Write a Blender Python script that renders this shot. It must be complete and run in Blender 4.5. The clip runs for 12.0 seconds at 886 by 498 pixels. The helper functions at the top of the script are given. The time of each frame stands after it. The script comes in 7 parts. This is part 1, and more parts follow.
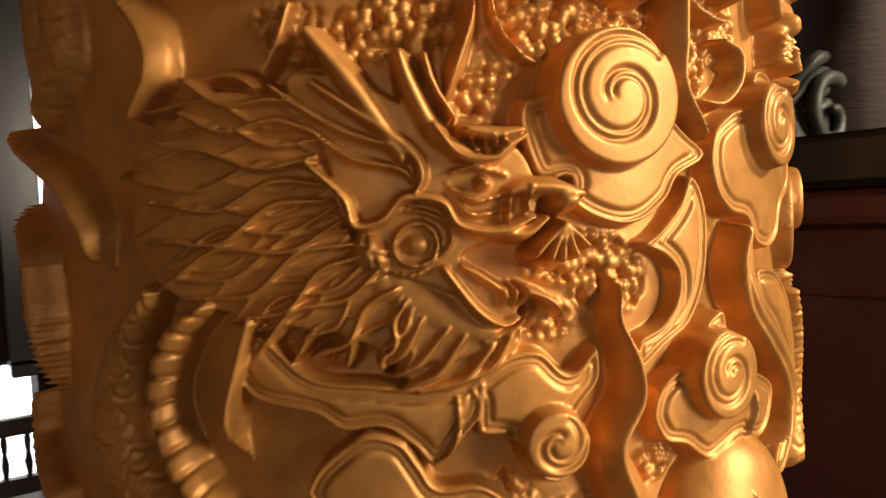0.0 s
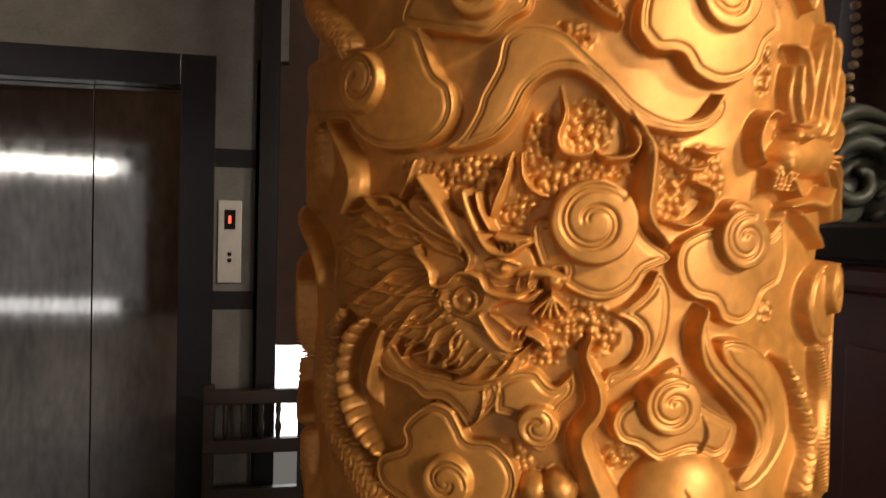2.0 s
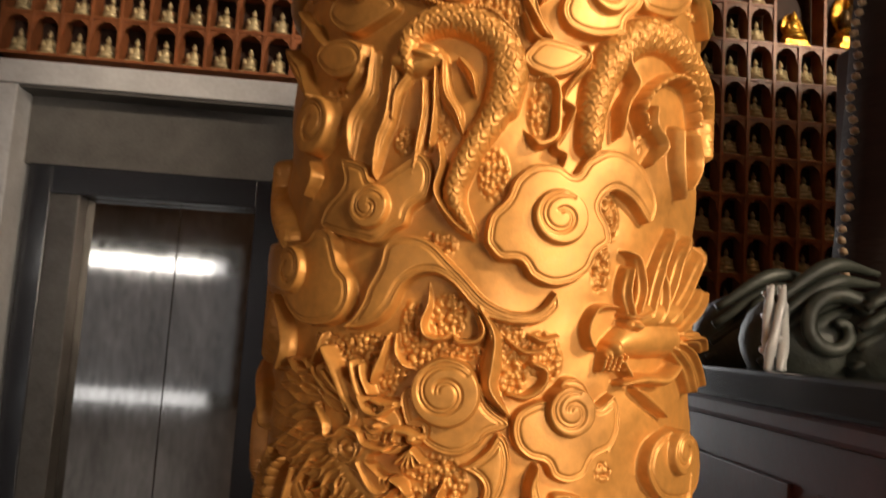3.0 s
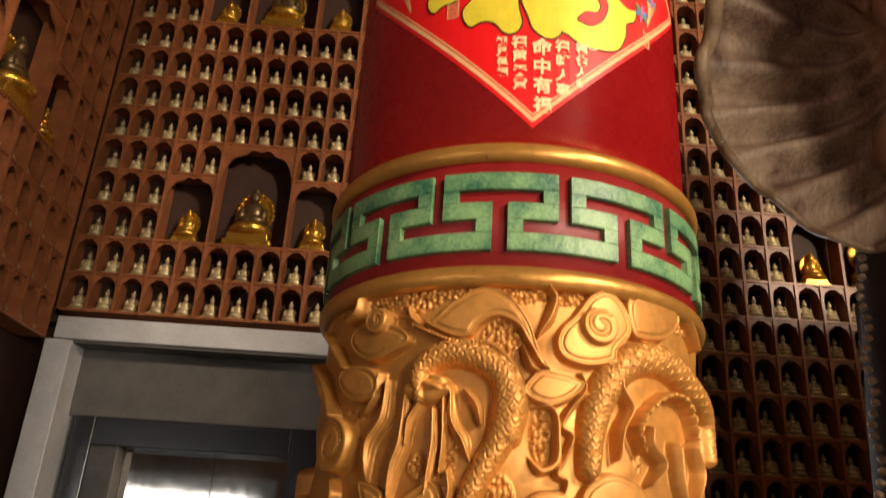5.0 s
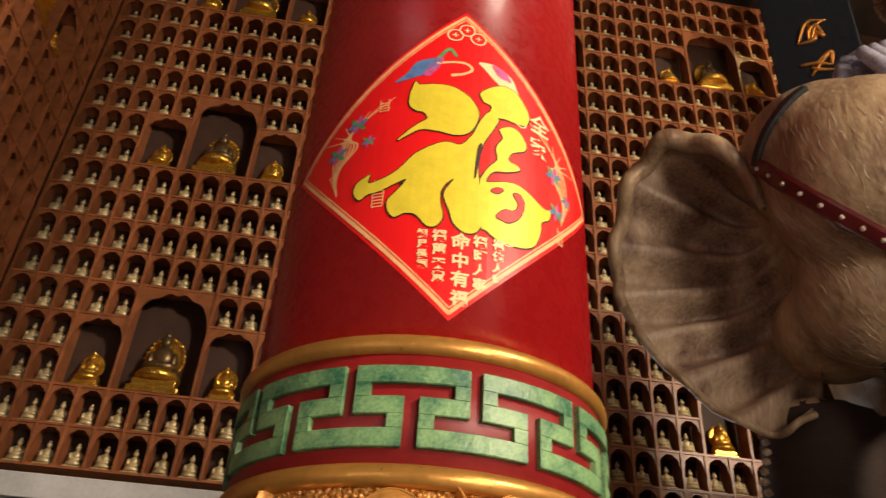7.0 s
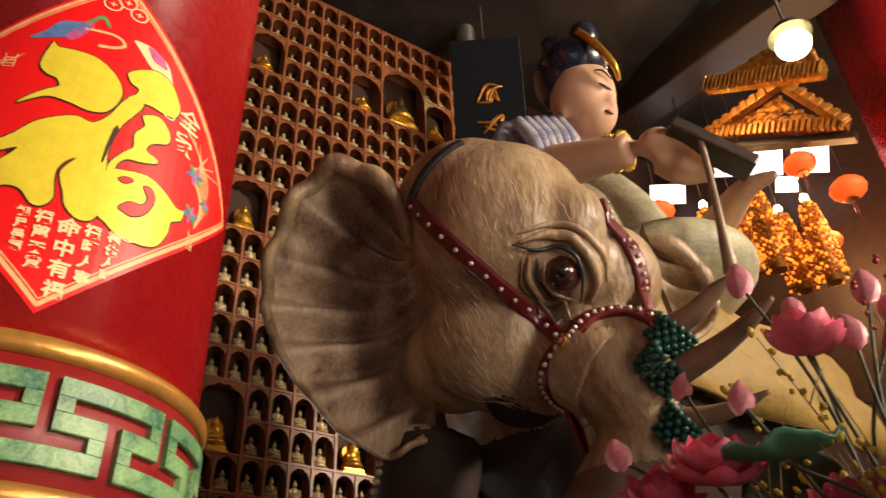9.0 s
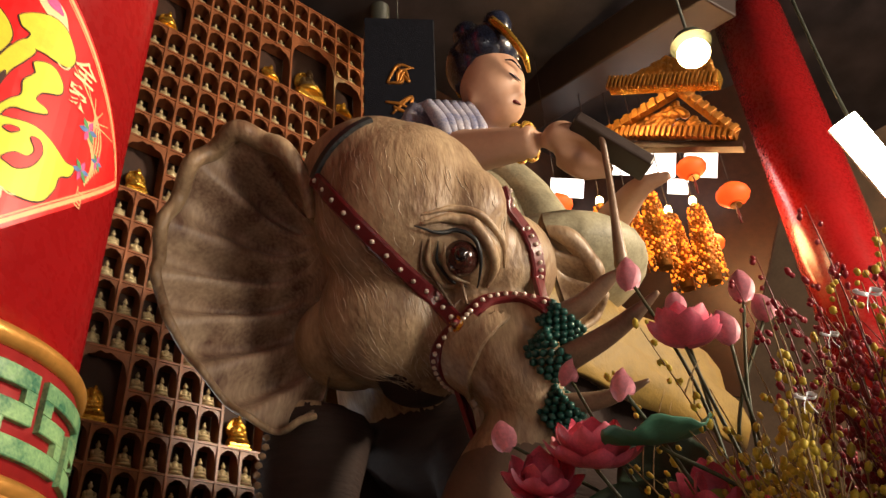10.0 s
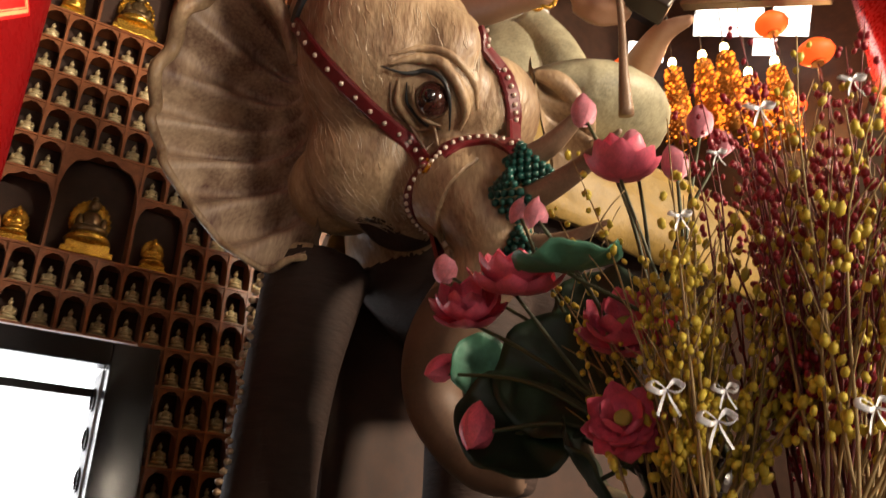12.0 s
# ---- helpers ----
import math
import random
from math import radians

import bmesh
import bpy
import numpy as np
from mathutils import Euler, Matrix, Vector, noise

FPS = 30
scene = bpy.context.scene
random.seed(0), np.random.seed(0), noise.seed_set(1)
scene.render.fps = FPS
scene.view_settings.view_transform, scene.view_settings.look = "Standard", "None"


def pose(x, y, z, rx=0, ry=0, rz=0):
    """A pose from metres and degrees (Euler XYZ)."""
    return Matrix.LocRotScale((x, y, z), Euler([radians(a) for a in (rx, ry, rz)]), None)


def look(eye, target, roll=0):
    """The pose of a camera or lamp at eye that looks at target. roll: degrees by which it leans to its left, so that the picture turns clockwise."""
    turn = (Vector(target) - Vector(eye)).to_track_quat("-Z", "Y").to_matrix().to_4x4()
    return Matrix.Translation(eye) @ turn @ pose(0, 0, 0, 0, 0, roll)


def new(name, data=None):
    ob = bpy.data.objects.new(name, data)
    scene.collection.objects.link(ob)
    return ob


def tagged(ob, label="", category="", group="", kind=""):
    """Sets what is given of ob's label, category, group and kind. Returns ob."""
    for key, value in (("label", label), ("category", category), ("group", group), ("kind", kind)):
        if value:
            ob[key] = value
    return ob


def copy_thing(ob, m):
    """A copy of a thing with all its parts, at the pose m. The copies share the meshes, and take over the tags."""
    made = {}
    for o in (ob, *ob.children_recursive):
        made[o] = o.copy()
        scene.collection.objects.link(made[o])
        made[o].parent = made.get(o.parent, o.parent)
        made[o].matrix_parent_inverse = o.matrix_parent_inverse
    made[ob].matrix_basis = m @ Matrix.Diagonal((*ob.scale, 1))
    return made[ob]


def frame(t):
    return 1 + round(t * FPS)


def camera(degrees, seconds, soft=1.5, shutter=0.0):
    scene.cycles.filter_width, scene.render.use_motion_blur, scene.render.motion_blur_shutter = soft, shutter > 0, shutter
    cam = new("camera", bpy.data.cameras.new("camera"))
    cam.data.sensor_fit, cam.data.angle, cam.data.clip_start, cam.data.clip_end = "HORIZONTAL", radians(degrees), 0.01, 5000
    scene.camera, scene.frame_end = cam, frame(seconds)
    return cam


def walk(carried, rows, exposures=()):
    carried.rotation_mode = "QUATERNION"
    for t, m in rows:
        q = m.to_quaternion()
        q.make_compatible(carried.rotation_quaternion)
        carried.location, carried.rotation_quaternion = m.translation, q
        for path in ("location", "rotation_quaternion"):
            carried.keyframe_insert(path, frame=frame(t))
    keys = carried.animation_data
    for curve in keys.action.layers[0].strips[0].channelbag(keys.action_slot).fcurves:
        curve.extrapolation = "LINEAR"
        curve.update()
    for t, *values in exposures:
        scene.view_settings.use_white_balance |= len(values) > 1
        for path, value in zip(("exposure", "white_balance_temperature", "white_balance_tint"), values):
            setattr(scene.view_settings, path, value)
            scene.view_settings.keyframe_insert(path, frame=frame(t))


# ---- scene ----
cam = camera(59.69, 12.0, soft=1.3, shutter=0.4)
ROWS = [
    (0, 0.2054, -0.5240, 1.3979, -36.558, -2.887, 3.042),
    (0.5, 0.2887, -0.5793, 1.4240, -26.049, -5.278, 2.365),
    (1, 0.3110, -0.6953, 1.4293, -11.087, -5.319, 2.386),
    (1.5, 0.2966, -0.7878, 1.4234, -8.529, -3.438, 1.814),
    (2, 0.2647, -0.8961, 1.4423, -12.038, -1.135, -1.295),
    (2.5, 0.3413, -1.0110, 1.4876, -11.341, 2.386, -2.739),
    (3, 0.4586, -1.1358, 1.5238, -5.250, 6.276, -3.613),
    (3.2, 0.4633, -1.1686, 1.5147, -4.038, 8.972, -3.753),
    (4.8, 0.4826, -1.2584, 1.6196, -2.442, 20.483, -3.247),
    (5, 0.4838, -1.2577, 1.6400, -2.253, 22.281, -3.327),
    (5.5, 0.4885, -1.2811, 1.6739, -4.215, 28.119, -2.442),
    (6, 0.4833, -1.2955, 1.6891, -4.725, 31.300, -2.981),
    (6.5, 0.4779, -1.2962, 1.6961, -5.731, 32.604, -3.415),
    (7, 0.4874, -1.2960, 1.7026, -8.754, 33.303, -3.321),
    (7.5, 0.5163, -1.3022, 1.7096, -14.614, 34.109, -1.900),
    (7.7, 0.5235, -1.3002, 1.7095, -17.504, 34.483, -1.224),
    (9.3, 0.5779, -1.3312, 1.7209, -35.772, 33.988, 2.689),
    (9.5, 0.5761, -1.3374, 1.7205, -37.354, 33.750, 3.037),
    (10, 0.5713, -1.3177, 1.7119, -41.289, 32.549, 3.147),
    (10.5, 0.5778, -1.2589, 1.7061, -43.632, 29.952, 2.365),
    (11, 0.6449, -1.3142, 1.6693, -43.704, 26.503, 1.911),
    (11.5, 0.7761, -1.4889, 1.6448, -39.625, 25.461, 0.219),
    (12, 0.9267, -1.5490, 1.5912, -34.385, 23.810, -0.981),
]
walk(cam, [(t, pose(x, y, z, 90 + pitch, roll, yaw)) for t, x, y, z, yaw, pitch, roll in ROWS],
     [(0, 0.20), (1, 0.10), (2, 0.04), (3, 0.05), (5, 0.03), (7.5, 0.0), (9.5, 0.03), (10.5, 0.12), (11.5, 0.20), (12, 0.24)])

# ---- world and light ----
world = bpy.data.worlds.new("hall_air")
world.use_nodes = True
scene.world = world
world.node_tree.nodes["Background"].inputs[0].default_value = (1.0, 0.92, 0.82, 1)
world.node_tree.nodes["Background"].inputs[1].default_value = 0.14


def area_lamp(name, at, to, sx, sy, watts, colour):
    data = bpy.data.lights.new(name, "AREA")
    data.shape, data.size, data.size_y, data.energy, data.color = "RECTANGLE", sx, sy, watts, colour
    ob = new(name, data)
    ob.matrix_world = look(at, to)
    return ob


def bulb(name, at, watts, colour, radius=0.05):
    data = bpy.data.lights.new(name, "POINT")
    data.energy, data.color, data.shadow_soft_size = watts, colour, radius
    ob = new(name, data)
    ob.matrix_world = Matrix.Translation(at)
    return ob


area_lamp("entrance_daylight", (3.3, -6.3, 2.2), (0.9, 0.5, 1.9), 1.3, 2.0, 265, (1.0, 0.84, 0.66))
# added key lamp from upper right; no window is known there
area_lamp("added_key_light", (6.3, -6.2, 5.6), (1.0, 0.8, 2.6), 1.1, 0.9, 920, (1.0, 0.81, 0.60))
# thin strip at the unseen side opening, shaped as the lift doors' upper streak
area_lamp("side_door_daylight", (-4.0, -6.42, 2.43), (-1.6, 1.0, 1.6), 3.2, 0.24, 22, (1.0, 0.93, 0.84))
bulb("shrine_bulb", (4.95, 1.05, 6.20), 34, (1.0, 0.66, 0.30), 0.12)
bulb("lantern_glow", (6.3, 1.2, 5.4), 90, (1.0, 0.50, 0.18), 0.30)
area_lamp("window_daylight", (1.25, 3.6, 2.0), (1.25, 0.0, 1.6), 1.1, 1.5, 5, (0.95, 0.98, 1.0))

# ---- materials ----
def material(name, colour, rough=0.5, metal=0.0, vary=0.25, scale=8.0, bump=0.0, bump_scale=60.0, dirt=None, coat=0.0, object_random=0.0, stretch=None, spread=0.12):
    """A principled surface with two scales of colour variation and a fine relief."""
    m = bpy.data.materials.new(name)
    m.use_nodes = True
    nt = m.node_tree
    n, l = nt.nodes, nt.links
    b = n["Principled BSDF"]
    co = n.new("ShaderNodeTexCoord")
    mp = n.new("ShaderNodeMapping")
    l.new(co.outputs["Object"], mp.inputs[0])
    if stretch:
        mp.inputs["Scale"].default_value = stretch
    big = n.new("ShaderNodeTexNoise")
    big.inputs["Scale"].default_value, big.inputs["Detail"].default_value = scale, 6
    fine = n.new("ShaderNodeTexNoise")
    fine.inputs["Scale"].default_value, fine.inputs["Detail"].default_value = scale * 9, 3
    l.new(mp.outputs[0], big.inputs["Vector"])
    l.new(mp.outputs[0], fine.inputs["Vector"])
    mixn = n.new("ShaderNodeMix")
    mixn.data_type = "FLOAT"
    mixn.inputs[0].default_value = 0.35
    l.new(big.outputs["Fac"], mixn.inputs[2])
    l.new(fine.outputs["Fac"], mixn.inputs[3])
    ramp = n.new("ShaderNodeValToRGB")
    dark = dirt or tuple(c * (1 - vary) for c in colour)
    lite = tuple(min(1, c * (1 + vary * 0.6)) for c in colour)
    ramp.color_ramp.elements[0].position, ramp.color_ramp.elements[1].position = 0.34, 0.66
    ramp.color_ramp.elements[0].color, ramp.color_ramp.elements[1].color = (*dark, 1), (*lite, 1)
    l.new(mixn.outputs[0], ramp.inputs[0])
    out = ramp.outputs[0]
    if object_random:
        info = n.new("ShaderNodeObjectInfo")
        hs = n.new("ShaderNodeHueSaturation")
        mr = n.new("ShaderNodeMapRange")
        mr.inputs[3].default_value, mr.inputs[4].default_value = 1 - object_random, 1 + object_random
        l.new(info.outputs["Random"], mr.inputs[0])
        l.new(mr.outputs[0], hs.inputs["Value"])
        l.new(out, hs.inputs["Color"])
        out = hs.outputs[0]
    l.new(out, b.inputs["Base Color"])
    rr = n.new("ShaderNodeMapRange")
    rr.inputs[3].default_value, rr.inputs[4].default_value = max(0.03, rough - spread), min(1, rough + spread)
    l.new(fine.outputs["Fac"], rr.inputs[0])
    l.new(rr.outputs[0], b.inputs["Roughness"])
    b.inputs["Metallic"].default_value = metal
    b.inputs["Coat Weight"].default_value = coat
    b.inputs["Coat Roughness"].default_value = 0.12
    if bump:
        bn = n.new("ShaderNodeTexNoise")
        bn.inputs["Scale"].default_value, bn.inputs["Detail"].default_value = bump_scale, 4
        l.new(mp.outputs[0], bn.inputs["Vector"])
        bp = n.new("ShaderNodeBump")
        bp.inputs["Strength"].default_value, bp.inputs["Distance"].default_value = bump, 0.01
        l.new(bn.outputs["Fac"], bp.inputs["Height"])
        l.new(bp.outputs[0], b.inputs["Normal"])
    return m


def glowing(name, colour, strength):
    m = material(name, colour, 0.6)
    b = m.node_tree.nodes["Principled BSDF"]
    b.inputs["Emission Color"].default_value = (*colour, 1)
    b.inputs["Emission Strength"].default_value = strength
    return m


GOLD = material("gold_paint", (0.58, 0.265, 0.060), 0.45, 0.42, 0.30, 9, 0.035, 300)
GOLD_RING = material("gold_ring_paint", (0.56, 0.27, 0.06), 0.33, 0.55, 0.22, 9, 0.06, 120)
RED = material("red_lacquer", (0.36, 0.008, 0.010), 0.28, 0.0, 0.12, 5, 0.03, 30, coat=0.3)
RED_DEEP = material("deep_red_paint", (0.24, 0.010, 0.012), 0.45, 0.0, 0.2, 9, 0.05, 60)
GREEN = material("mottled_green_paint", (0.20, 0.34, 0.15), 0.42, 0.0, 0.5, 22, 0.2, 90, dirt=(0.006, 0.10, 0.060))
PAPER = material("glossy_red_paper", (0.80, 0.010, 0.012), 0.38, 0.0, 0.06, 12)
PAPER_GOLD = material("gold_print", (0.82, 0.66, 0.05), 0.4, 0.1, 0.12, 40)
PAPER_LINE = material("pale_gold_print", (0.85, 0.48, 0.22), 0.45, 0.0, 0.15, 40)
INK = material("dark_outline_ink", (0.045, 0.012, 0.006), 0.55)
BLUE_INK = material("blue_print", (0.10, 0.20, 0.45), 0.5, 0, 0.4, 60)
PINK_INK = material("pink_print", (0.55, 0.09, 0.28), 0.5, 0, 0.4, 60)
GREEN_INK = material("green_print", (0.10, 0.30, 0.12), 0.5, 0, 0.4, 60)
WOOD = material("red_brown_niche_wood", (0.30, 0.105, 0.042), 0.36, 0.0, 0.35, 14, 0.15, 80, object_random=0.14)
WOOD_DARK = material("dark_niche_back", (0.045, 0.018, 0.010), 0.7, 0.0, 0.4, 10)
STATUETTE = material("pale_gilded_resin", (0.60, 0.49, 0.28), 0.34, 0.30, 0.4, 40, 0.2, 120, object_random=0.22)
GILT = material("bright_gilt", (0.80, 0.46, 0.07), 0.26, 0.85, 0.3, 30, 0.2, 90)
STONE_FIGURE = material("dark_gilt_figure", (0.17, 0.11, 0.05), 0.32, 0.6, 0.5, 30)
WHITE_METAL = material("worn_white_ledge_paint", (0.62, 0.63, 0.66), 0.45, 0.0, 0.18, 5, 0.05, 40)
GRANITE = material("grey_wall_tile", (0.11, 0.105, 0.10), 0.5, 0.0, 0.3, 7, 0.05, 60)
BLACK_STONE = material("black_polished_stone", (0.010, 0.011, 0.016), 0.22, 0.0, 0.5, 30, coat=0.3)
STEEL = material("brushed_stainless_steel", (0.30, 0.29, 0.28), 0.055, 0.97, 0.35, 2.5, 0.004, 4, stretch=(1.5, 1.5, 0.5), spread=0.03)
JAMB_STEEL = material("dull_jamb_steel", (0.13, 0.12, 0.11), 0.42, 0.9, 0.25, 6)
PLATE_STEEL = material("call_panel_steel", (0.50, 0.48, 0.46), 0.38, 0.7, 0.1, 12)
BLACK_GLASS = material("black_display", (0.01, 0.01, 0.01), 0.15)
LED_RED = glowing("red_led", (1.0, 0.05, 0.03), 4.0)
CEILING_PAINT = material("dark_painted_ceiling", (0.022, 0.016, 0.018), 0.6, 0.0, 0.5, 3.5, dirt=(0.004, 0.003, 0.004))
FLOOR_STONE = material("dark_floor_stone", (0.13, 0.11, 0.10), 0.35, 0.0, 0.3, 4)
PLASTER = material("dim_wall_plaster", (0.22, 0.15, 0.10), 0.7, 0.0, 0.25, 3)
DARK_CARVED = material("dark_green_bronze_stone", (0.050, 0.056, 0.045), 0.45, 0.15, 0.4, 20, 0.2, 70)
MAROON = material("maroon_altar_panel", (0.085, 0.026, 0.024), 0.42, 0.0, 0.3, 7, 0.05, 50)
TABLET = material("dark_lacquer_wood", (0.030, 0.018, 0.015), 0.4)
DIM_EXTERIOR = glowing("dim_outdoors", (0.8, 0.85, 0.9), 0.20)
EXTERIOR = glowing("bright_outdoors", (1.0, 1.0, 1.0), 2.6)


def mesh_of(bm, name):
    me = bpy.data.meshes.new(name)
    bm.to_mesh(me)
    bm.free()
    return me


def part(name, bm, mat, parent=None, label="", smooth=False, loc=None):
    me = mesh_of(bm, name)
    for m in (mat if isinstance(mat, (list, tuple)) else [mat]):
        me.materials.append(m)
    if smooth:
        me.polygons.foreach_set("use_smooth", [True] * len(me.polygons))
    ob = new(name, me)
    if parent:
        ob.parent = parent
    if loc:
        ob.matrix_basis = loc if isinstance(loc, Matrix) else Matrix.Translation(loc)
    if label:
        ob["label"] = label
    return ob


def holder(name, at=(0, 0, 0)):
    ob = new(name)
    ob.empty_display_size = 0.05
    ob.matrix_basis = Matrix.Translation(at)
    return ob


def box(lo, hi, bevel=0.0, bm=None, mat=0):
    bm = bm or bmesh.new()
    c = [(a + b) / 2 for a, b in zip(lo, hi)]
    d = [b - a for a, b in zip(lo, hi)]
    got = bmesh.ops.create_cube(bm, size=1, matrix=Matrix.Translation(c) @ Matrix.Diagonal((*d, 1)))
    if bevel:
        edges = list({e for v in got["verts"] for e in v.link_edges})
        got = bmesh.ops.bevel(bm, geom=edges, offset=bevel, segments=2, profile=0.5, affect="EDGES")
    return bm


def revolve(profile, steps, bm=None, mat=0, at=(0, 0, 0)):
    """A solid of revolution about z from (radius, height) pairs."""
    bm = bm or bmesh.new()
    rings = []
    for r, z in profile:
        rings.append([bm.verts.new((at[0] + r * math.cos(2 * math.pi * k / steps), at[1] + r * math.sin(2 * math.pi * k / steps), at[2] + z)) for k in range(steps)])
    for a, b in zip(rings, rings[1:]):
        for k in range(steps):
            f = bm.faces.new((a[k], a[(k + 1) % steps], b[(k + 1) % steps], b[k]))
            f.material_index, f.smooth = mat, True
    for ring, flip in ((rings[0], True), (rings[-1], False)):
        f = bm.faces.new(ring[::-1] if flip else ring)
        f.material_index = mat
    return bm


def smooth_path(pts, n):
    """Catmull-Rom through the points, n samples."""
    p = np.array(pts, float)
    p = np.vstack([2 * p[0] - p[1], p, 2 * p[-1] - p[-2]])
    t = np.linspace(0, len(p) - 3 - 1e-6, n)
    i = t.astype(int)
    f = (t - i)[:, None]
    a, b, c, d = p[i], p[i + 1], p[i + 2], p[i + 3]
    return 0.5 * (2 * b + (c - a) * f + (2 * a - 5 * b + 4 * c - d) * f ** 2 + (3 * b - a - 3 * c + d) * f ** 3)


def tube(pts, radii, sides=10, samples=None, bm=None, mat=0, flat=1.0):
    """A tapered tube along a smooth path; flat squeezes its section."""
    bm = bm or bmesh.new()
    n = samples or max(6, 5 * len(pts))
    path = smooth_path(pts, n)
    rad = np.interp(np.linspace(0, 1, n), np.linspace(0, 1, len(radii)), radii)
    rings, side = [], None
    for k in range(n):
        d = Vector(path[min(k + 1, n - 1)] - path[max(k - 1, 0)]).normalized()
        if side is None:
            side = d.orthogonal().normalized()
        side = (side - d * side.dot(d)).normalized()
        up = d.cross(side)
        rings.append([bm.verts.new(Vector(path[k]) + float(rad[k]) * (math.cos(2 * math.pi * j / sides) * side + flat * math.sin(2 * math.pi * j / sides) * up)) for j in range(sides)])
    for a, b in zip(rings, rings[1:]):
        for j in range(sides):
            f = bm.faces.new((a[j], a[(j + 1) % sides], b[(j + 1) % sides], b[j]))
            f.material_index, f.smooth = mat, True
    for ring, flip in ((rings[0], True), (rings[-1], False)):
        f = bm.faces.new(ring[::-1] if flip else ring)
        f.material_index, f.smooth = mat, True
    return bm


def blob(at, size, bm=None, mat=0, sub=2, turn=None):
    bm = bm or bmesh.new()
    m = Matrix.Translation(at) @ (turn.to_4x4() if turn else Matrix.Identity(4)) @ Matrix.Diagonal((*size, 1))
    before = len(bm.faces)
    bmesh.ops.create_icosphere(bm, subdivisions=sub, radius=1, matrix=m)
    bm.faces.ensure_lookup_table()
    for f in bm.faces[before:]:
        f.material_index, f.smooth = mat, True
    return bm

# ---- the hall ----
WALL_Y, LEFT_X, TOP_Z = 3.08, -1.68, 7.62
PITCH, ROW, COL0, ROW0 = 0.15, 0.223, -1.5, 2.9


def structure(name, bm, mat, label, category):
    return tagged(part(name, bm, mat), label, category, kind="structure")


structure("floor", box((-6.2, -6.7, -0.12), (9.6, 3.4, 0.0)), FLOOR_STONE, "dark polished stone floor of the hall", "floor")
structure("ceiling", box((-6.2, -6.7, TOP_Z), (9.6, 3.4, TOP_Z + 0.15)), CEILING_PAINT, "dark painted ceiling with faded floral patterns", "ceiling")
north = box((-1.9, WALL_Y, 2.80), (9.6, WALL_Y + 0.2, TOP_Z))
box((-1.9, WALL_Y + 0.12, 0), (0.26, WALL_Y + 0.32, 2.80), bm=north)
box((0.255, WALL_Y, 0.86), (0.72, WALL_Y + 0.2, 2.80), bm=north)
box((1.86, WALL_Y, 0), (9.6, WALL_Y + 0.2, 2.80), bm=north)
box((0.72, WALL_Y, 0), (1.86, WALL_Y + 0.2, 0.9), bm=north)
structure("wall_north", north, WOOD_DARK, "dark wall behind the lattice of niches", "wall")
# low gap left under this wall so the lift doors mirror the glowing panels
west = box((LEFT_X - 0.2, 0.44, 2.80), (LEFT_X, WALL_Y, TOP_Z))
box((LEFT_X - 0.2, 2.0, 0), (LEFT_X, WALL_Y, 2.80), bm=west)
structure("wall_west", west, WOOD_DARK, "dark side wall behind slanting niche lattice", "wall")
structure("wall_east", box((9.4, -6.7, 0), (9.6, 3.1, TOP_Z)), PLASTER, "dim plastered far wall of the hall", "wall")
# unseen wall, added to close the gap left under the west wall
structure("wall_west_closure", box((-6.2, 2.0, 0), (LEFT_X - 0.2, 2.2, TOP_Z)), PLASTER, "unseen plaster wall added to close the hall's west side", "wall")
structure("wall_southwest", box((-6.2, -6.7, 0), (-6.0, 2.0, TOP_Z)), PLASTER, "dim plastered wall behind the entrance", "wall")
south = box((-6.0, -6.7, 2.82), (-1.9, -6.5, TOP_Z))
box((-1.9, -6.7, 0), (1.7, -6.5, TOP_Z), bm=south)
box((-6.0, -6.7, 0), (-5.6, -6.5, 2.82), bm=south)
box((4.5, -6.7, 0), (5.1, -6.5, TOP_Z), bm=south)
box((7.5, -6.7, 0), (9.6, -6.5, TOP_Z), bm=south)
box((1.7, -6.7, 4.0), (4.5, -6.5, TOP_Z), bm=south)
box((5.1, -6.7, 0), (7.5, -6.5, 4.7), bm=south)
box((5.1, -6.7, 6.5), (7.5, -6.5, TOP_Z), bm=south)
structure("wall_south", south, PLASTER, "entrance wall with a tall open doorway", "wall")
structure("backdrop", box((-0.3, 4.6, -0.1), (2.6, 4.65, 3.2)), EXTERIOR, "overexposed daylight outside the window", "backdrop")

# unseen glowing panels, placed so the lift doors mirror two bright streaks
street = tagged(holder("street_view", (0, -7.0, 0)), "unseen glowing panels mirrored as streaks in the lift doors", "backdrop", kind="structure")
part("upper_streak", box((-5.9, 0, 2.33), (-2.25, 0.02, 2.56)), EXTERIOR, street)
part("shade", box((-5.9, 0, 0.20), (-1.7, 0.02, 2.33)), DIM_EXTERIOR, street)
part("lower_streak", box((-5.9, 0, -0.12), (-2.4, 0.02, 0.20)), EXTERIOR, street)
# window beside the niches
win = tagged(holder("window_1", (1.29, 2.9, 0.9)), "open window with black stone surround and bright daylight", "window", kind="structure")
for lo, hi in (((0.43, -0.10, 0.0), (0.68, 0.02, 1.89)), ((-0.70, -0.10, 0.0), (-0.55, 0.02, 1.89)), ((-0.55, -0.10, 1.76), (0.43, 0.02, 1.89))):
    part("window_frame", box(lo, hi, 0.008), BLACK_STONE, win)
part("reveal", box((0.42, 0.02, 0.0), (0.44, 0.22, 1.76)), WHITE_METAL, win, "pale window reveal")
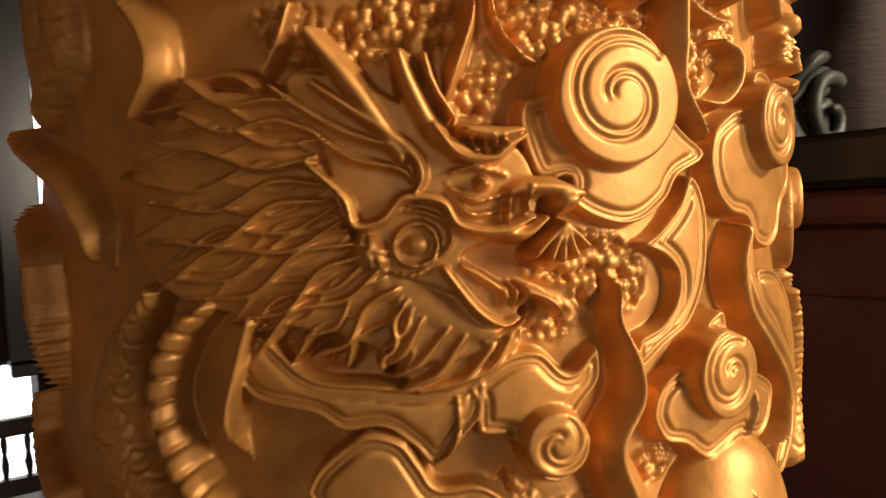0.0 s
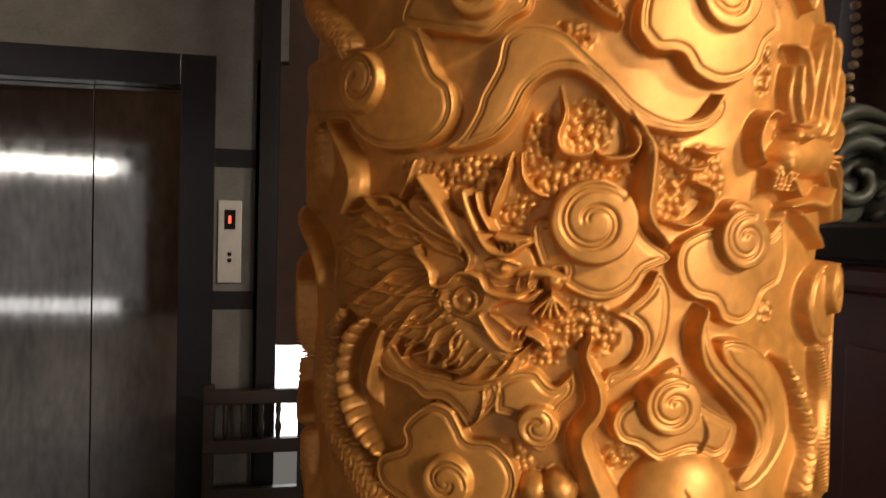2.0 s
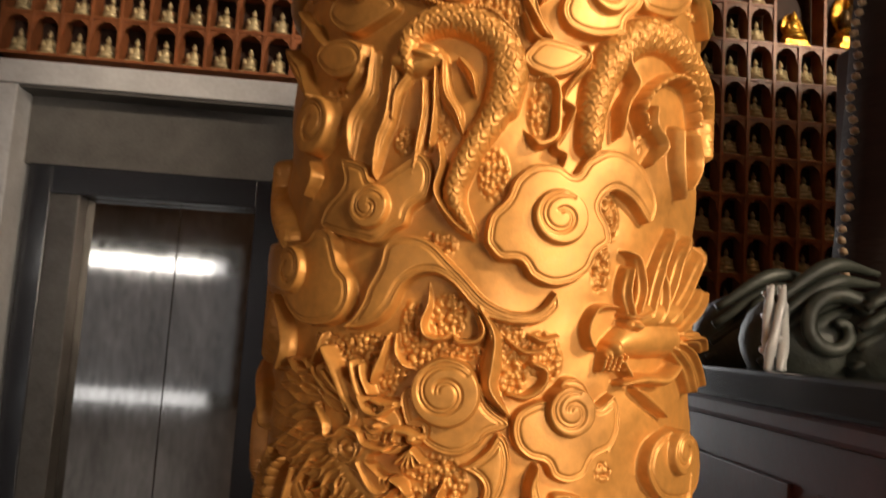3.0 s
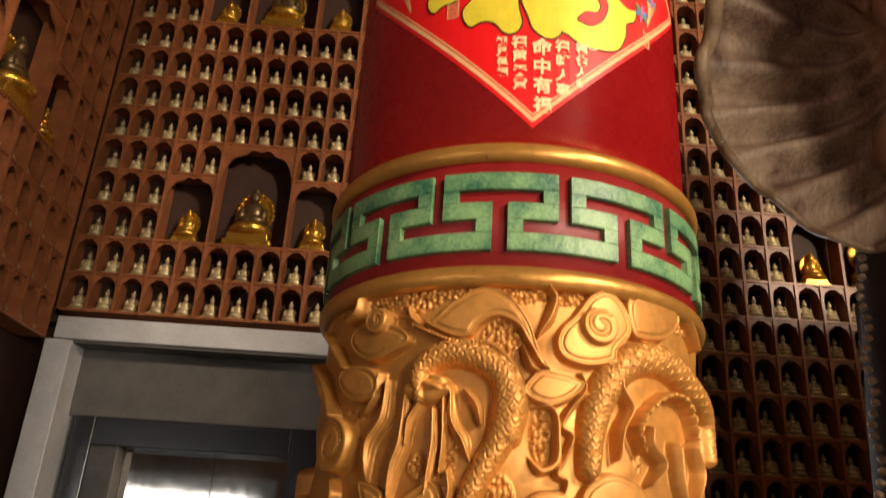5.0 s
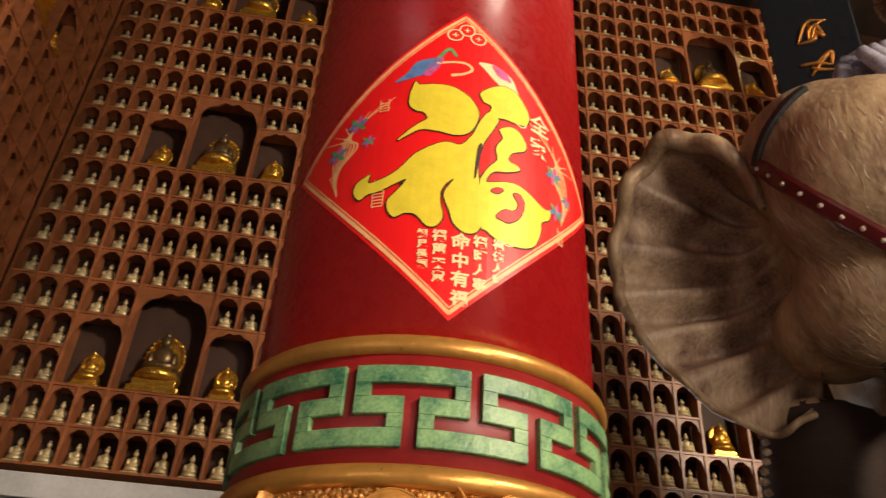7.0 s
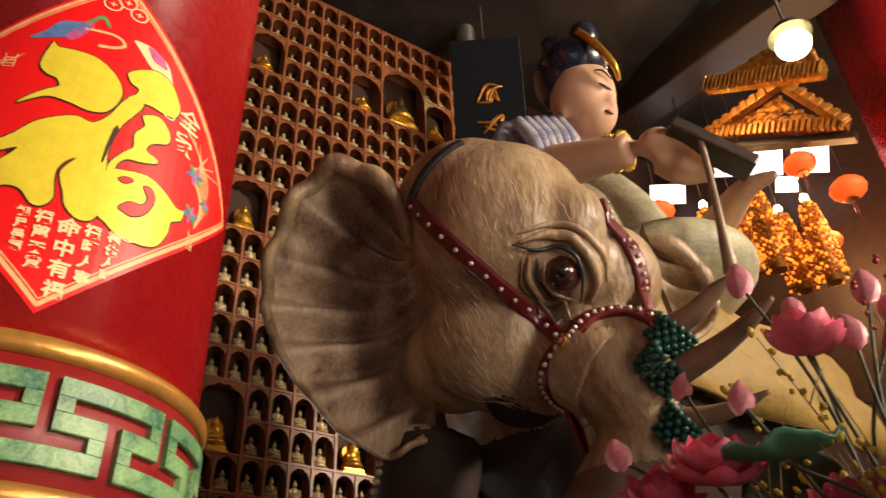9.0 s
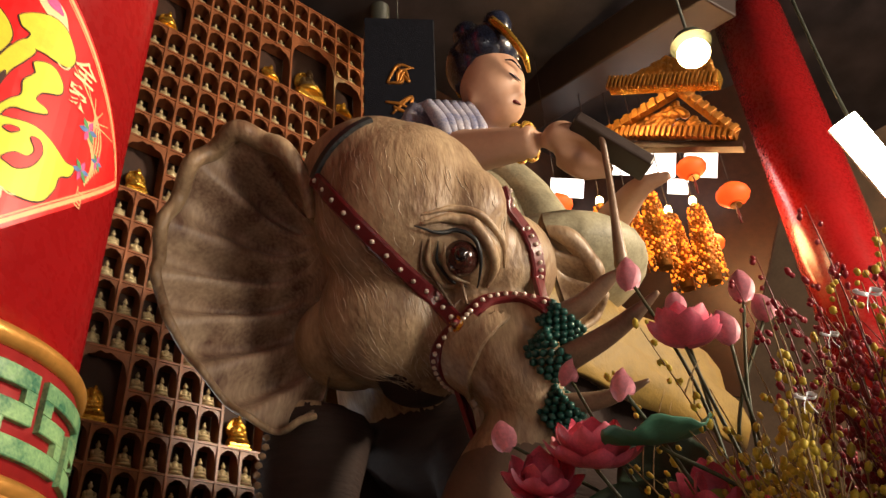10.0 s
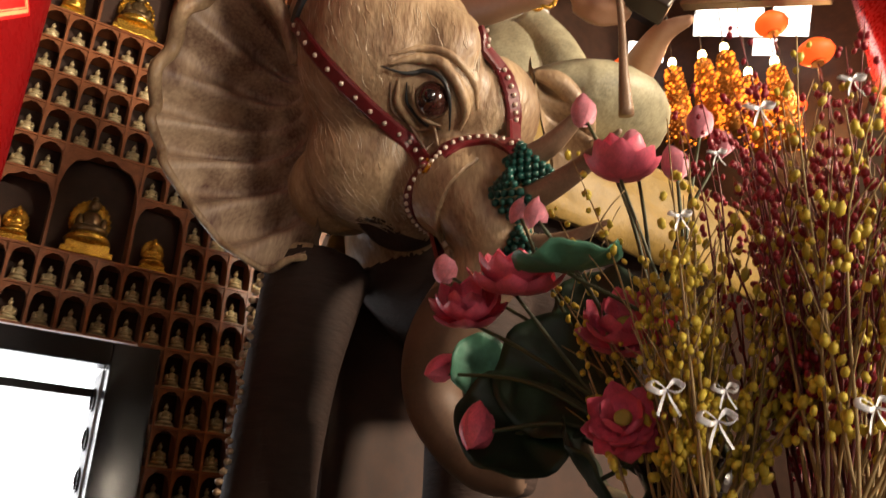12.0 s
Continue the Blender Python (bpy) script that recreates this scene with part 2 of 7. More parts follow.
for k in range(8):
    part("scroll", tube([(0.415, 0.05 + 0.05 * math.cos(t) + 0.06, 0.12 + 0.21 * k + 0.09 * math.sin(t) * (1 - t / 9)) for t in np.linspace(0, 7, 12)], [0.010, 0.006], 6, 30), BLACK_STONE, win, "black scrolled ironwork")
part("transom", box((-0.55, 0.10, 1.62), (0.42, 0.14, 1.665)), BLACK_STONE, win)
part("window_sill", box((-0.70, -0.13, -0.05), (0.68, 0.30, 0.0), 0.006), BLACK_STONE, win)

# ---- the great column ----
AX, AY = 0.633, 0.100
R_RED, R_BAND, R_BASE = 0.320, 0.329, 0.316


def relief_grid():
    """Heights of the carving over arc length u (0 faces the hall) and height z."""
    u = np.concatenate([np.linspace(-0.62, -0.40, 110)[:-1], np.linspace(-0.40, 0.36, 660)[:-1], np.linspace(0.36, 0.54, 100)[:-1], np.linspace(0.54, 2 * math.pi * 0.335 - 0.62, 70)[:-1]])
    z = np.concatenate([np.linspace(0.30, 1.15, 30)[:-1], np.linspace(1.15, 2.015, 740)])
    return u, z


GU, GZ = relief_grid()
UU, ZZ = np.meshgrid(GU, GZ)
HH = np.zeros_like(UU)


def step(x):
    x = np.clip(x, 0, 1)
    return x * x * (3 - 2 * x)


GROUND = [(-0.011, 1.510, 0.018, 0.032), (0.030, 1.506, 0.024, 0.026), (-0.088, 1.545, 0.020, 0.027), (-0.139, 1.522, 0.011, 0.033),
          (-0.194, 1.501, 0.035, 0.017), (-0.270, 1.507, 0.021, 0.010), (-0.079, 1.506, 0.040, 0.009), (-0.042, 1.720, 0.018, 0.031),
          (0.012, 1.804, 0.013, 0.032), (-0.164, 1.761, 0.013, 0.017), (-0.113, 1.770, 0.010, 0.021), (0.115, 1.679, 0.016, 0.029),
          (0.106, 1.619, 0.014, 0.030), (-0.108, 1.631, 0.022, 0.014), (-0.146, 1.478, 0.010, 0.012), (0.165, 1.807, 0.008, 0.027),
          (0.128, 1.410, 0.013, 0.014), (0.122, 1.370, 0.013, 0.010), (-0.081, 1.352, 0.027, 0.023), (-0.101, 1.366, 0.036, 0.015),
          (-0.123, 1.331, 0.015, 0.012), (-0.255, 1.329, 0.023, 0.015), (-0.165, 1.235, 0.021, 0.012), (-0.156, 1.226, 0.018, 0.010),
          (-0.052, 1.235, 0.013, 0.010), (-0.209, 1.499, 0.035, 0.018), (-0.263, 1.499, 0.021, 0.016), (-0.162, 1.462, 0.012, 0.013),
          (-0.116, 1.496, 0.032, 0.014), (-0.132, 1.527, 0.012, 0.028), (-0.006, 1.484, 0.017, 0.029), (0.038, 1.501, 0.018, 0.023),
          (-0.108, 1.217, 0.028, 0.007), (-0.209, 1.998, 0.067, 0.022), (-0.047, 1.931, 0.028, 0.034), (-0.293, 1.834, 0.026, 0.009),
          (0.401, 2.015, 0.010, 0.040), (-0.030, 2.002, 0.040, 0.014), (0.050, 2.004, 0.032, 0.011)]


def pebbles():
    cell = 0.0078
    rng = np.random.default_rng(3)
    jit = rng.random((400, 400, 2)) * 0.8 + 0.1
    a, b = UU / cell + 100, ZZ / cell
    ia, ib = np.floor(a).astype(int), np.floor(b).astype(int)
    best = np.full(UU.shape, 9.0)
    for da in (-1, 0, 1):
        for db in (-1, 0, 1):
            j = jit[(ia + da) % 400, (ib + db) % 400]
            best = np.minimum(best, np.hypot(ia + da + j[..., 0] - a, ib + db + j[..., 1] - b))
    stones = 0.0080 * np.sqrt(np.clip(1 - (best / 0.70) ** 2, 0, 1))
    hole = np.full(UU.shape, 9.0)
    for a0, b0, ra, rb in GROUND:
        hole = np.minimum(hole, (np.hypot((UU - a0) / ra, (ZZ - b0) / rb) - 1) * min(ra, rb))
    hole = np.minimum(hole, 1.996 + 0.004 * np.sin(UU * 40) - ZZ)
    hole = np.where(ZZ > 1.994, -0.01, hole)
    cover = step((hole + 0.002) / 0.006)
    flow = 0.0022 * np.sin(UU * 38 + 2.2 * np.sin(ZZ * 31)) + 0.0016 * np.sin(ZZ * 55 + 2 * np.sin(UU * 25))
    HH[:] = stones * (1 - cover) + (0.0045 + 0.7 * flow) * cover


def window(u0, u1, z0, z1):
    iu = np.where((GU >= u0) & (GU <= u1))[0]
    iz = np.where((GZ >= z0) & (GZ <= z1))[0]
    if len(iu) < 2 or len(iz) < 2:
        return None
    return np.s_[iz[0]:iz[-1] + 1, iu[0]:iu[-1] + 1]


def lay(w, value, inside):
    HH[w] = np.where(inside & (value > HH[w]), value, HH[w])


def slab(outline, h, rim=True):
    """A flat carved plate inside a smooth closed outline, with a double edge line."""
    p = smooth_path(outline[-1:] + outline + outline[:2], 6 * (len(outline) + 3))[6:-6]
    m = 0.004
    w = window(p[:, 0].min() - m, p[:, 0].max() + m, p[:, 1].min() - m, p[:, 1].max() + m)
    if w is None:
        return
    uu, zz = UU[w], ZZ[w]
    best, odd = np.full(uu.shape, 9.0), np.zeros(uu.shape, bool)
    for (a0, b0), (a1, b1) in zip(p, np.roll(p, -1, axis=0)):
        da, db = a1 - a0, b1 - b0
        f = np.clip(((uu - a0) * da + (zz - b0) * db) / (da * da + db * db + 1e-12), 0, 1)
        best = np.minimum(best, np.hypot(uu - a0 - f * da, zz - b0 - f * db))
        cross = (b0 > zz) != (b1 > zz)
        odd ^= cross & (uu < a0 + (zz - b0) * da / (db if abs(db) > 1e-9 else 1e-9))
    inn = np.where(odd, best, -best)
    v = h * step(inn / 0.0028) + 0.0012 * (1 - np.exp(-np.clip(inn, 0, 1) / 0.02))
    if rim:
        v = v - 0.0034 * np.exp(-((inn - 0.0062) / 0.0012) ** 2) - 0.0030 * np.exp(-((inn - 0.0096) / 0.0012) ** 2)
    lay(w, v, odd)


def swirl(a, b, r, h, hand=1, phase=0.0, turns=1.3):
    """A raised disc with a rim line and one double spiral line that runs into its middle."""
    w = window(a - r, a + r, b - r, b + r)
    if w is None:
        return
    du, dz = UU[w] - a, ZZ[w] - b
    rho, th = np.hypot(du, dz), np.arctan2(dz, du) * hand + phase
    inn = r - rho
    v = h * step(inn / 0.004) + 0.002 * np.clip(inn / r, 0, 1)
    turn = np.mod(th, 2 * math.pi) / (2 * math.pi)
    groove = np.zeros_like(rho)
    for k in range(2):
        f = (k + turn) / turns
        d = rho - r * (0.88 - 0.66 * f ** 0.9)
        end = 1 - step((f - 0.90) / 0.10)
        groove = np.maximum(groove, end * np.exp(-(d / 0.0015) ** 2))
        groove = np.maximum(groove, end * 0.85 * np.exp(-((d + 0.0048) / 0.0013) ** 2))
    v = v - 0.0036 * groove
    lay(w, v, inn > 0)


def band(pts, widths, h, kind="round", n=60):
    """A carved band along a smooth line: round, ridge, flat, scale, belly or hair."""
    path = smooth_path(pts, n)
    wid = np.interp(np.linspace(0, 1, n), np.linspace(0, 1, len(widths)), widths)
    m = max(widths) + 0.004
    w = window(path[:, 0].min() - m, path[:, 0].max() + m, path[:, 1].min() - m, path[:, 1].max() + m)
    if w is None:
        return
    uu, zz = UU[w], ZZ[w]
    best = np.full(uu.shape, 9.0)
    idx = np.zeros(uu.shape, int)
    for k in range(n):
        d = np.hypot(uu - path[k, 0], zz - path[k, 1])
        c = d < best
        best[c], idx[c] = d[c], k
    tang = np.gradient(path, axis=0)
    tang /= np.linalg.norm(tang, axis=1)[:, None] + 1e-9
    lat = (uu - path[idx, 0]) * -tang[idx, 1] + (zz - path[idx, 1]) * tang[idx, 0]
    length = np.concatenate([[0], np.cumsum(np.linalg.norm(np.diff(path, axis=0), axis=1))])
    s = length[idx] + (uu - path[idx, 0]) * tang[idx, 0] + (zz - path[idx, 1]) * tang[idx, 1]
    ww = wid[idx]
    q = np.clip(best / np.maximum(ww, 1e-4), 0, 1)
    inside = best < ww
    if kind == "flat":
        inn = ww - best
        v = h * step(inn / 0.005) + 0.003 * (1 - q) - 0.003 * np.exp(-((inn - 0.008) / 0.002) ** 2)
    elif kind == "ridge":
        v = h * (1 - q) ** 0.85 * 0.62 + h * 0.40 * step((1 - q) / 0.22)
    elif kind == "hair":
        v = h * np.sqrt(1 - q ** 2) * (0.86 + 0.14 * np.cos(lat / np.maximum(ww, 1e-4) * 7.5))
    else:
        v = h * np.sqrt(1 - q ** 2)
        if kind == "scale":
            ls = 0.013
            row = np.floor(s / ls)
            col = lat / 0.0125 + 0.5 * (row % 2)
            fc, fs = col - np.floor(col) - 0.5, s / ls - row
            edge = fs - 0.75 * (1 - 3.2 * fc ** 2)
            v = v + 0.0035 * (1 - np.abs(edge)) - 0.0045 * np.exp(-(edge / 0.13) ** 2)
        if kind == "belly":
            fs = (s + lat * 0.3) / 0.016
            v = v - 0.005 * np.exp(-((fs - np.floor(fs) - 0.5) / 0.13) ** 2)
    lay(w, v, inside)


pebbles()
# scaled bodies and leaves of the left flank
band([(-0.448, 1.622), (-0.483, 1.554), (-0.475, 1.493)], [0.0160, 0.0185, 0.0160], 0.022, "scale", 40)
band([(-0.413, 1.573), (-0.385, 1.544), (-0.357, 1.511), (-0.353, 1.485), (-0.371, 1.462)], [0.0033, 0.0099, 0.0132, 0.0121, 0.0033], 0.027, "ridge", 40)
band([(-0.453, 1.553), (-0.452, 1.513), (-0.478, 1.481)], [0.0195, 0.0246, 0.0187], 0.022, "scale", 40)
band([(-0.571, 1.474), (-0.458, 1.434), (-0.419, 1.400), (-0.413, 1.374)], [0.0034, 0.0134, 0.0109, 0.0013], 0.031, "ridge", 40)
band([(-0.570, 1.418), (-0.515, 1.382), (-0.511, 1.338), (-0.494, 1.284)], [0.0014, 0.0074, 0.0083, 0.0014], 0.033, "ridge", 40)
band([(-0.568, 1.273), (-0.571, 1.236), (-0.514, 1.207)], [0.0030, 0.0099, 0.0119], 0.024, "scale", 40)
band([(-0.488, 1.190), (-0.479, 1.142), (-0.457, 1.100)], [0.0155, 0.0181, 0.0181], 0.022, "scale", 40)
band([(-0.366, 1.358), (-0.401, 1.314), (-0.415, 1.266), (-0.385, 1.221), (-0.341, 1.187), (-0.300, 1.155)], [0.0078, 0.0211, 0.0256, 0.0256, 0.0289, 0.0289], 0.024, "scale", 80)
band([(-0.323, 1.350), (-0.345, 1.335), (-0.358, 1.313), (-0.361, 1.286), (-0.346, 1.250), (-0.322, 1.228), (-0.299, 1.216)], [0.0042, 0.0106, 0.0117, 0.0117, 0.0117, 0.0106, 0.0053], 0.031, "belly", 80)
band([(-0.296, 1.341), (-0.306, 1.313), (-0.315, 1.281), (-0.311, 1.256)], [0.0061, 0.0066, 0.0051, 0.0015], 0.026, "flat", 40)
# cloud plates round the dragon's head
slab([(-0.310, 1.323), (-0.293, 1.335), (-0.264, 1.311), (-0.231, 1.306), (-0.195, 1.302), (-0.168, 1.307), (-0.167, 1.285), (-0.177, 1.271), (-0.197, 1.254), (-0.211, 1.267), (-0.226, 1.277), (-0.248, 1.276), (-0.265, 1.286), (-0.297, 1.293), (-0.310, 1.307)], 0.019)
band([(-0.183, 1.293), (-0.183, 1.279), (-0.188, 1.264), (-0.198, 1.256)], [0.0019, 0.0023, 0.0023, 0.0009], 0.026, "ridge", 40)
slab([(-0.177, 1.300), (-0.154, 1.316), (-0.133, 1.317), (-0.116, 1.303), (-0.098, 1.318), (-0.096, 1.295), (-0.111, 1.277), (-0.116, 1.251), (-0.125, 1.237), (-0.142, 1.244), (-0.155, 1.266), (-0.173, 1.271), (-0.174, 1.289)], 0.019)
swirl(-0.130, 1.265, 0.0222, 0.031, -1, 1.2, 1.09)
slab([(-0.303, 1.198), (-0.297, 1.216), (-0.268, 1.231), (-0.271, 1.246), (-0.260, 1.263), (-0.237, 1.278), (-0.215, 1.274), (-0.203, 1.258), (-0.195, 1.247), (-0.173, 1.247), (-0.155, 1.234), (-0.146, 1.213), (-0.151, 1.189), (-0.166, 1.172), (-0.209, 1.161), (-0.252, 1.165), (-0.269, 1.171), (-0.294, 1.181)], 0.024)
swirl(-0.214, 1.205, 0.0274, 0.035, 1, 0.2, 1.09)
slab([(-0.142, 1.447), (-0.137, 1.458), (-0.123, 1.461), (-0.104, 1.466), (-0.070, 1.490), (-0.049, 1.479), (-0.033, 1.446), (-0.008, 1.428), (-0.011, 1.418), (-0.032, 1.409), (-0.042, 1.396), (-0.061, 1.384), (-0.080, 1.382), (-0.101, 1.389), (-0.114, 1.400), (-0.112, 1.411), (-0.129, 1.410), (-0.138, 1.427)], 0.019)
swirl(-0.084, 1.456, 0.0423, 0.033, 1, -0.7, 1.47)
slab([(-0.021, 1.413), (-0.009, 1.404), (-0.003, 1.380), (-0.008, 1.345), (-0.024, 1.319), (-0.046, 1.307), (-0.068, 1.294), (-0.071, 1.307), (-0.067, 1.317), (-0.051, 1.323), (-0.038, 1.336), (-0.036, 1.351), (-0.046, 1.362), (-0.066, 1.371), (-0.051, 1.379), (-0.032, 1.395)], 0.017)
band([(-0.082, 1.352), (-0.087, 1.331), (-0.076, 1.304), (-0.075, 1.281), (-0.090, 1.255), (-0.082, 1.226), (-0.070, 1.197), (-0.064, 1.174)], [0.0009, 0.0056, 0.0103, 0.0103, 0.0121, 0.0168, 0.0215, 0.0215], 0.03, "ridge", 80)
slab([(-0.034, 1.298), (-0.025, 1.311), (-0.009, 1.323), (0.006, 1.326), (0.013, 1.307), (0.037, 1.285), (0.071, 1.266), (0.064, 1.241), (0.045, 1.231), (0.019, 1.239), (-0.012, 1.231), (-0.025, 1.235), (-0.037, 1.244), (-0.054, 1.250), (-0.063, 1.266), (-0.059, 1.282), (-0.048, 1.292)], 0.02)
swirl(-0.008, 1.287, 0.0307, 0.033, 1, -1.0, 1.34)
band([(0.029, 1.276), (0.033, 1.258), (0.026, 1.240)], [0.0010, 0.0050, 0.0020], 0.028, "ridge", 40)
band([(0.027, 1.377), (0.024, 1.353), (0.033, 1.326), (0.060, 1.300), (0.089, 1.270), (0.093, 1.240), (0.064, 1.217)], [0.0051, 0.0091, 0.0122, 0.0127, 0.0122, 0.0102, 0.0025], 0.027, "flat", 80)
band([(0.013, 1.180), (0.015, 1.179)], [0.0673, 0.0673], 0.042, "round", 40)
band([(0.003, 1.212), (0.009, 1.197), (0.007, 1.182)], [0.0010, 0.0045, 0.0015], 0.046, "ridge", 40)
band([(-0.134, 1.202), (-0.132, 1.202)], [0.0162, 0.0162], 0.026, "round", 40)
band([(-0.110, 1.205), (-0.107, 1.203)], [0.0181, 0.0181], 0.03, "round", 40)
# flames and ridges above the head
band([(-0.162, 1.521), (-0.165, 1.500), (-0.174, 1.476), (-0.180, 1.460)], [0.0007, 0.0041, 0.0068, 0.0014], 0.026, "ridge", 40)
band([(-0.152, 1.520), (-0.150, 1.499), (-0.139, 1.484), (-0.118, 1.477)], [0.0036, 0.0045, 0.0045, 0.0014], 0.021, "flat", 40)
band([(-0.051, 1.559), (-0.032, 1.527), (-0.032, 1.493), (-0.033, 1.463), (-0.009, 1.433)], [0.0019, 0.0084, 0.0140, 0.0121, 0.0014], 0.03, "ridge", 60)
band([(-0.044, 1.544), (-0.036, 1.527), (-0.035, 1.506)], [0.0007, 0.0014, 0.0005], 0.034, "ridge", 40)
band([(-0.025, 1.534), (-0.010, 1.518), (0.008, 1.508), (0.028, 1.511), (0.039, 1.521)], [0.0014, 0.0038, 0.0048, 0.0043, 0.0014], 0.022, "flat", 40)
band([(0.016, 1.496), (0.033, 1.488), (0.030, 1.470), (0.010, 1.456), (-0.012, 1.458)], [0.0029, 0.0062, 0.0062, 0.0053, 0.0014], 0.025, "ridge", 40)
band([(0.012, 1.528), (0.028, 1.523), (0.049, 1.530)], [0.0015, 0.0054, 0.0015], 0.026, "ridge", 40)
# right flank
slab([(0.049, 1.347), (0.091, 1.342), (0.137, 1.303), (0.153, 1.251), (0.124, 1.213), (0.086, 1.194), (0.071, 1.209), (0.103, 1.240), (0.107, 1.270), (0.085, 1.297), (0.055, 1.321)], 0.02)
band([(0.138, 1.321), (0.172, 1.283), (0.208, 1.230), (0.195, 1.178)], [0.0067, 0.0120, 0.0133, 0.0133], 0.024, "scale", 40)
band([(0.229, 1.325), (0.262, 1.270), (0.249, 1.215), (0.299, 1.151)], [0.0087, 0.0116, 0.0101, 0.0101], 0.026, "ridge", 40)
band([(0.298, 1.357), (0.296, 1.305), (0.296, 1.239), (0.294, 1.161)], [0.0075, 0.0105, 0.0090, 0.0075], 0.024, "flat", 40)
swirl(0.252, 1.392, 0.0315, 0.034, 1, -0.6, 1.18)
slab([(0.188, 1.361), (0.189, 1.395), (0.211, 1.415), (0.259, 1.421), (0.339, 1.399), (0.387, 1.355), (0.311, 1.327), (0.226, 1.330)], 0.022)
slab([(-0.006, 1.421), (-0.000, 1.440), (0.019, 1.452), (0.039, 1.459), (0.056, 1.481), (0.082, 1.479), (0.103, 1.452), (0.127, 1.465), (0.138, 1.433), (0.127, 1.400), (0.102, 1.387), (0.090, 1.367), (0.069, 1.358), (0.047, 1.364), (0.036, 1.380), (0.016, 1.385), (-0.000, 1.399)], 0.021)
swirl(0.063, 1.443, 0.0316, 0.034, 1, -1.2, 1.34)
# the cloud, the wave and the heart loop
slab([(-0.479, 1.600), (-0.481, 1.638), (-0.367, 1.640), (-0.309, 1.637), (-0.288, 1.651), (-0.260, 1.645), (-0.247, 1.622), (-0.237, 1.601), (-0.221, 1.586), (-0.217, 1.559), (-0.231, 1.536), (-0.261, 1.524), (-0.309, 1.526), (-0.346, 1.545), (-0.365, 1.560), (-0.437, 1.570)], 0.025)
swirl(-0.329, 1.597, 0.0340, 0.037, -1, 2.4, 1.18)
slab([(-0.194, 1.576), (-0.180, 1.602), (-0.174, 1.628), (-0.157, 1.640), (-0.132, 1.640), (-0.110, 1.631), (-0.089, 1.612), (-0.067, 1.592), (-0.043, 1.569), (-0.016, 1.557), (0.010, 1.556), (0.027, 1.565), (0.041, 1.584), (0.046, 1.563), (0.028, 1.545), (-0.002, 1.539), (-0.035, 1.543), (-0.059, 1.556), (-0.084, 1.581), (-0.105, 1.593), (-0.126, 1.591), (-0.145, 1.577), (-0.159, 1.550), (-0.181, 1.530), (-0.213, 1.522), (-0.233, 1.525), (-0.213, 1.538), (-0.199, 1.560)], 0.023)
band([(-0.116, 1.583), (-0.112, 1.557), (-0.118, 1.536), (-0.114, 1.522), (-0.101, 1.517), (-0.089, 1.520), (-0.083, 1.526)], [0.0020, 0.0047, 0.0060, 0.0060, 0.0060, 0.0054, 0.0020], 0.024, "flat", 60)
band([(-0.059, 1.561), (-0.049, 1.544), (-0.044, 1.530), (-0.050, 1.519), (-0.063, 1.515), (-0.075, 1.516), (-0.082, 1.525)], [0.0020, 0.0053, 0.0060, 0.0060, 0.0060, 0.0053, 0.0020], 0.024, "flat", 60)
band([(-0.264, 1.515), (-0.272, 1.493), (-0.283, 1.478)], [0.0022, 0.0052, 0.0022], 0.022, "ridge", 40)
# upper clouds
slab([(-0.285, 1.652), (-0.278, 1.680), (-0.249, 1.707), (-0.256, 1.741), (-0.215, 1.731), (-0.200, 1.710), (-0.165, 1.728), (-0.136, 1.743), (-0.118, 1.721), (-0.121, 1.689), (-0.142, 1.672), (-0.148, 1.654), (-0.166, 1.644), (-0.189, 1.628), (-0.215, 1.632), (-0.243, 1.638)], 0.019)
swirl(-0.197, 1.675, 0.0304, 0.031, 1, -0.4, 1.18)
swirl(-0.313, 1.793, 0.0425, 0.031, -1, 2.6, 1.26)
band([(-0.322, 1.745), (-0.311, 1.724), (-0.330, 1.699)], [0.0023, 0.0070, 0.0023], 0.024, "ridge", 40)
band([(-0.475, 1.760), (-0.481, 1.715), (-0.373, 1.640)], [0.0155, 0.0241, 0.0207], 0.028, "scale", 40)
slab([(-0.049, 1.639), (-0.045, 1.668), (-0.027, 1.690), (-0.017, 1.715), (0.005, 1.734), (0.036, 1.737), (0.057, 1.728), (0.072, 1.748), (0.103, 1.765), (0.138, 1.761), (0.167, 1.741), (0.186, 1.704), (0.172, 1.677), (0.143, 1.701), (0.114, 1.711), (0.095, 1.691), (0.108, 1.668), (0.111, 1.646), (0.093, 1.630), (0.083, 1.609), (0.061, 1.593), (0.033, 1.587), (0.008, 1.596), (-0.006, 1.613), (-0.029, 1.614), (-0.043, 1.626)], 0.024)
swirl(0.039, 1.671, 0.0357, 0.035, 1, -1.0, 1.26)
slab([(-0.014, 1.871), (0.007, 1.893), (0.036, 1.892), (0.063, 1.886), (0.072, 1.876), (0.054, 1.855), (0.027, 1.843), (0.002, 1.847), (-0.012, 1.857)], 0.022)
band([(0.067, 1.892), (0.071, 1.869), (0.047, 1.837), (0.039, 1.818), (0.053, 1.807), (0.043, 1.778), (0.032, 1.757), (0.045, 1.750), (0.043, 1.735)], [0.0021, 0.0057, 0.0057, 0.0043, 0.0057, 0.0057, 0.0043, 0.0050, 0.0021], 0.026, "ridge", 90)
band([(-0.011, 1.841), (0.027, 1.840), (0.034, 1.799), (0.031, 1.771), (0.010, 1.760), (-0.006, 1.777)], [0.0021, 0.0063, 0.0070, 0.0070, 0.0070, 0.0021], 0.023, "flat", 60)
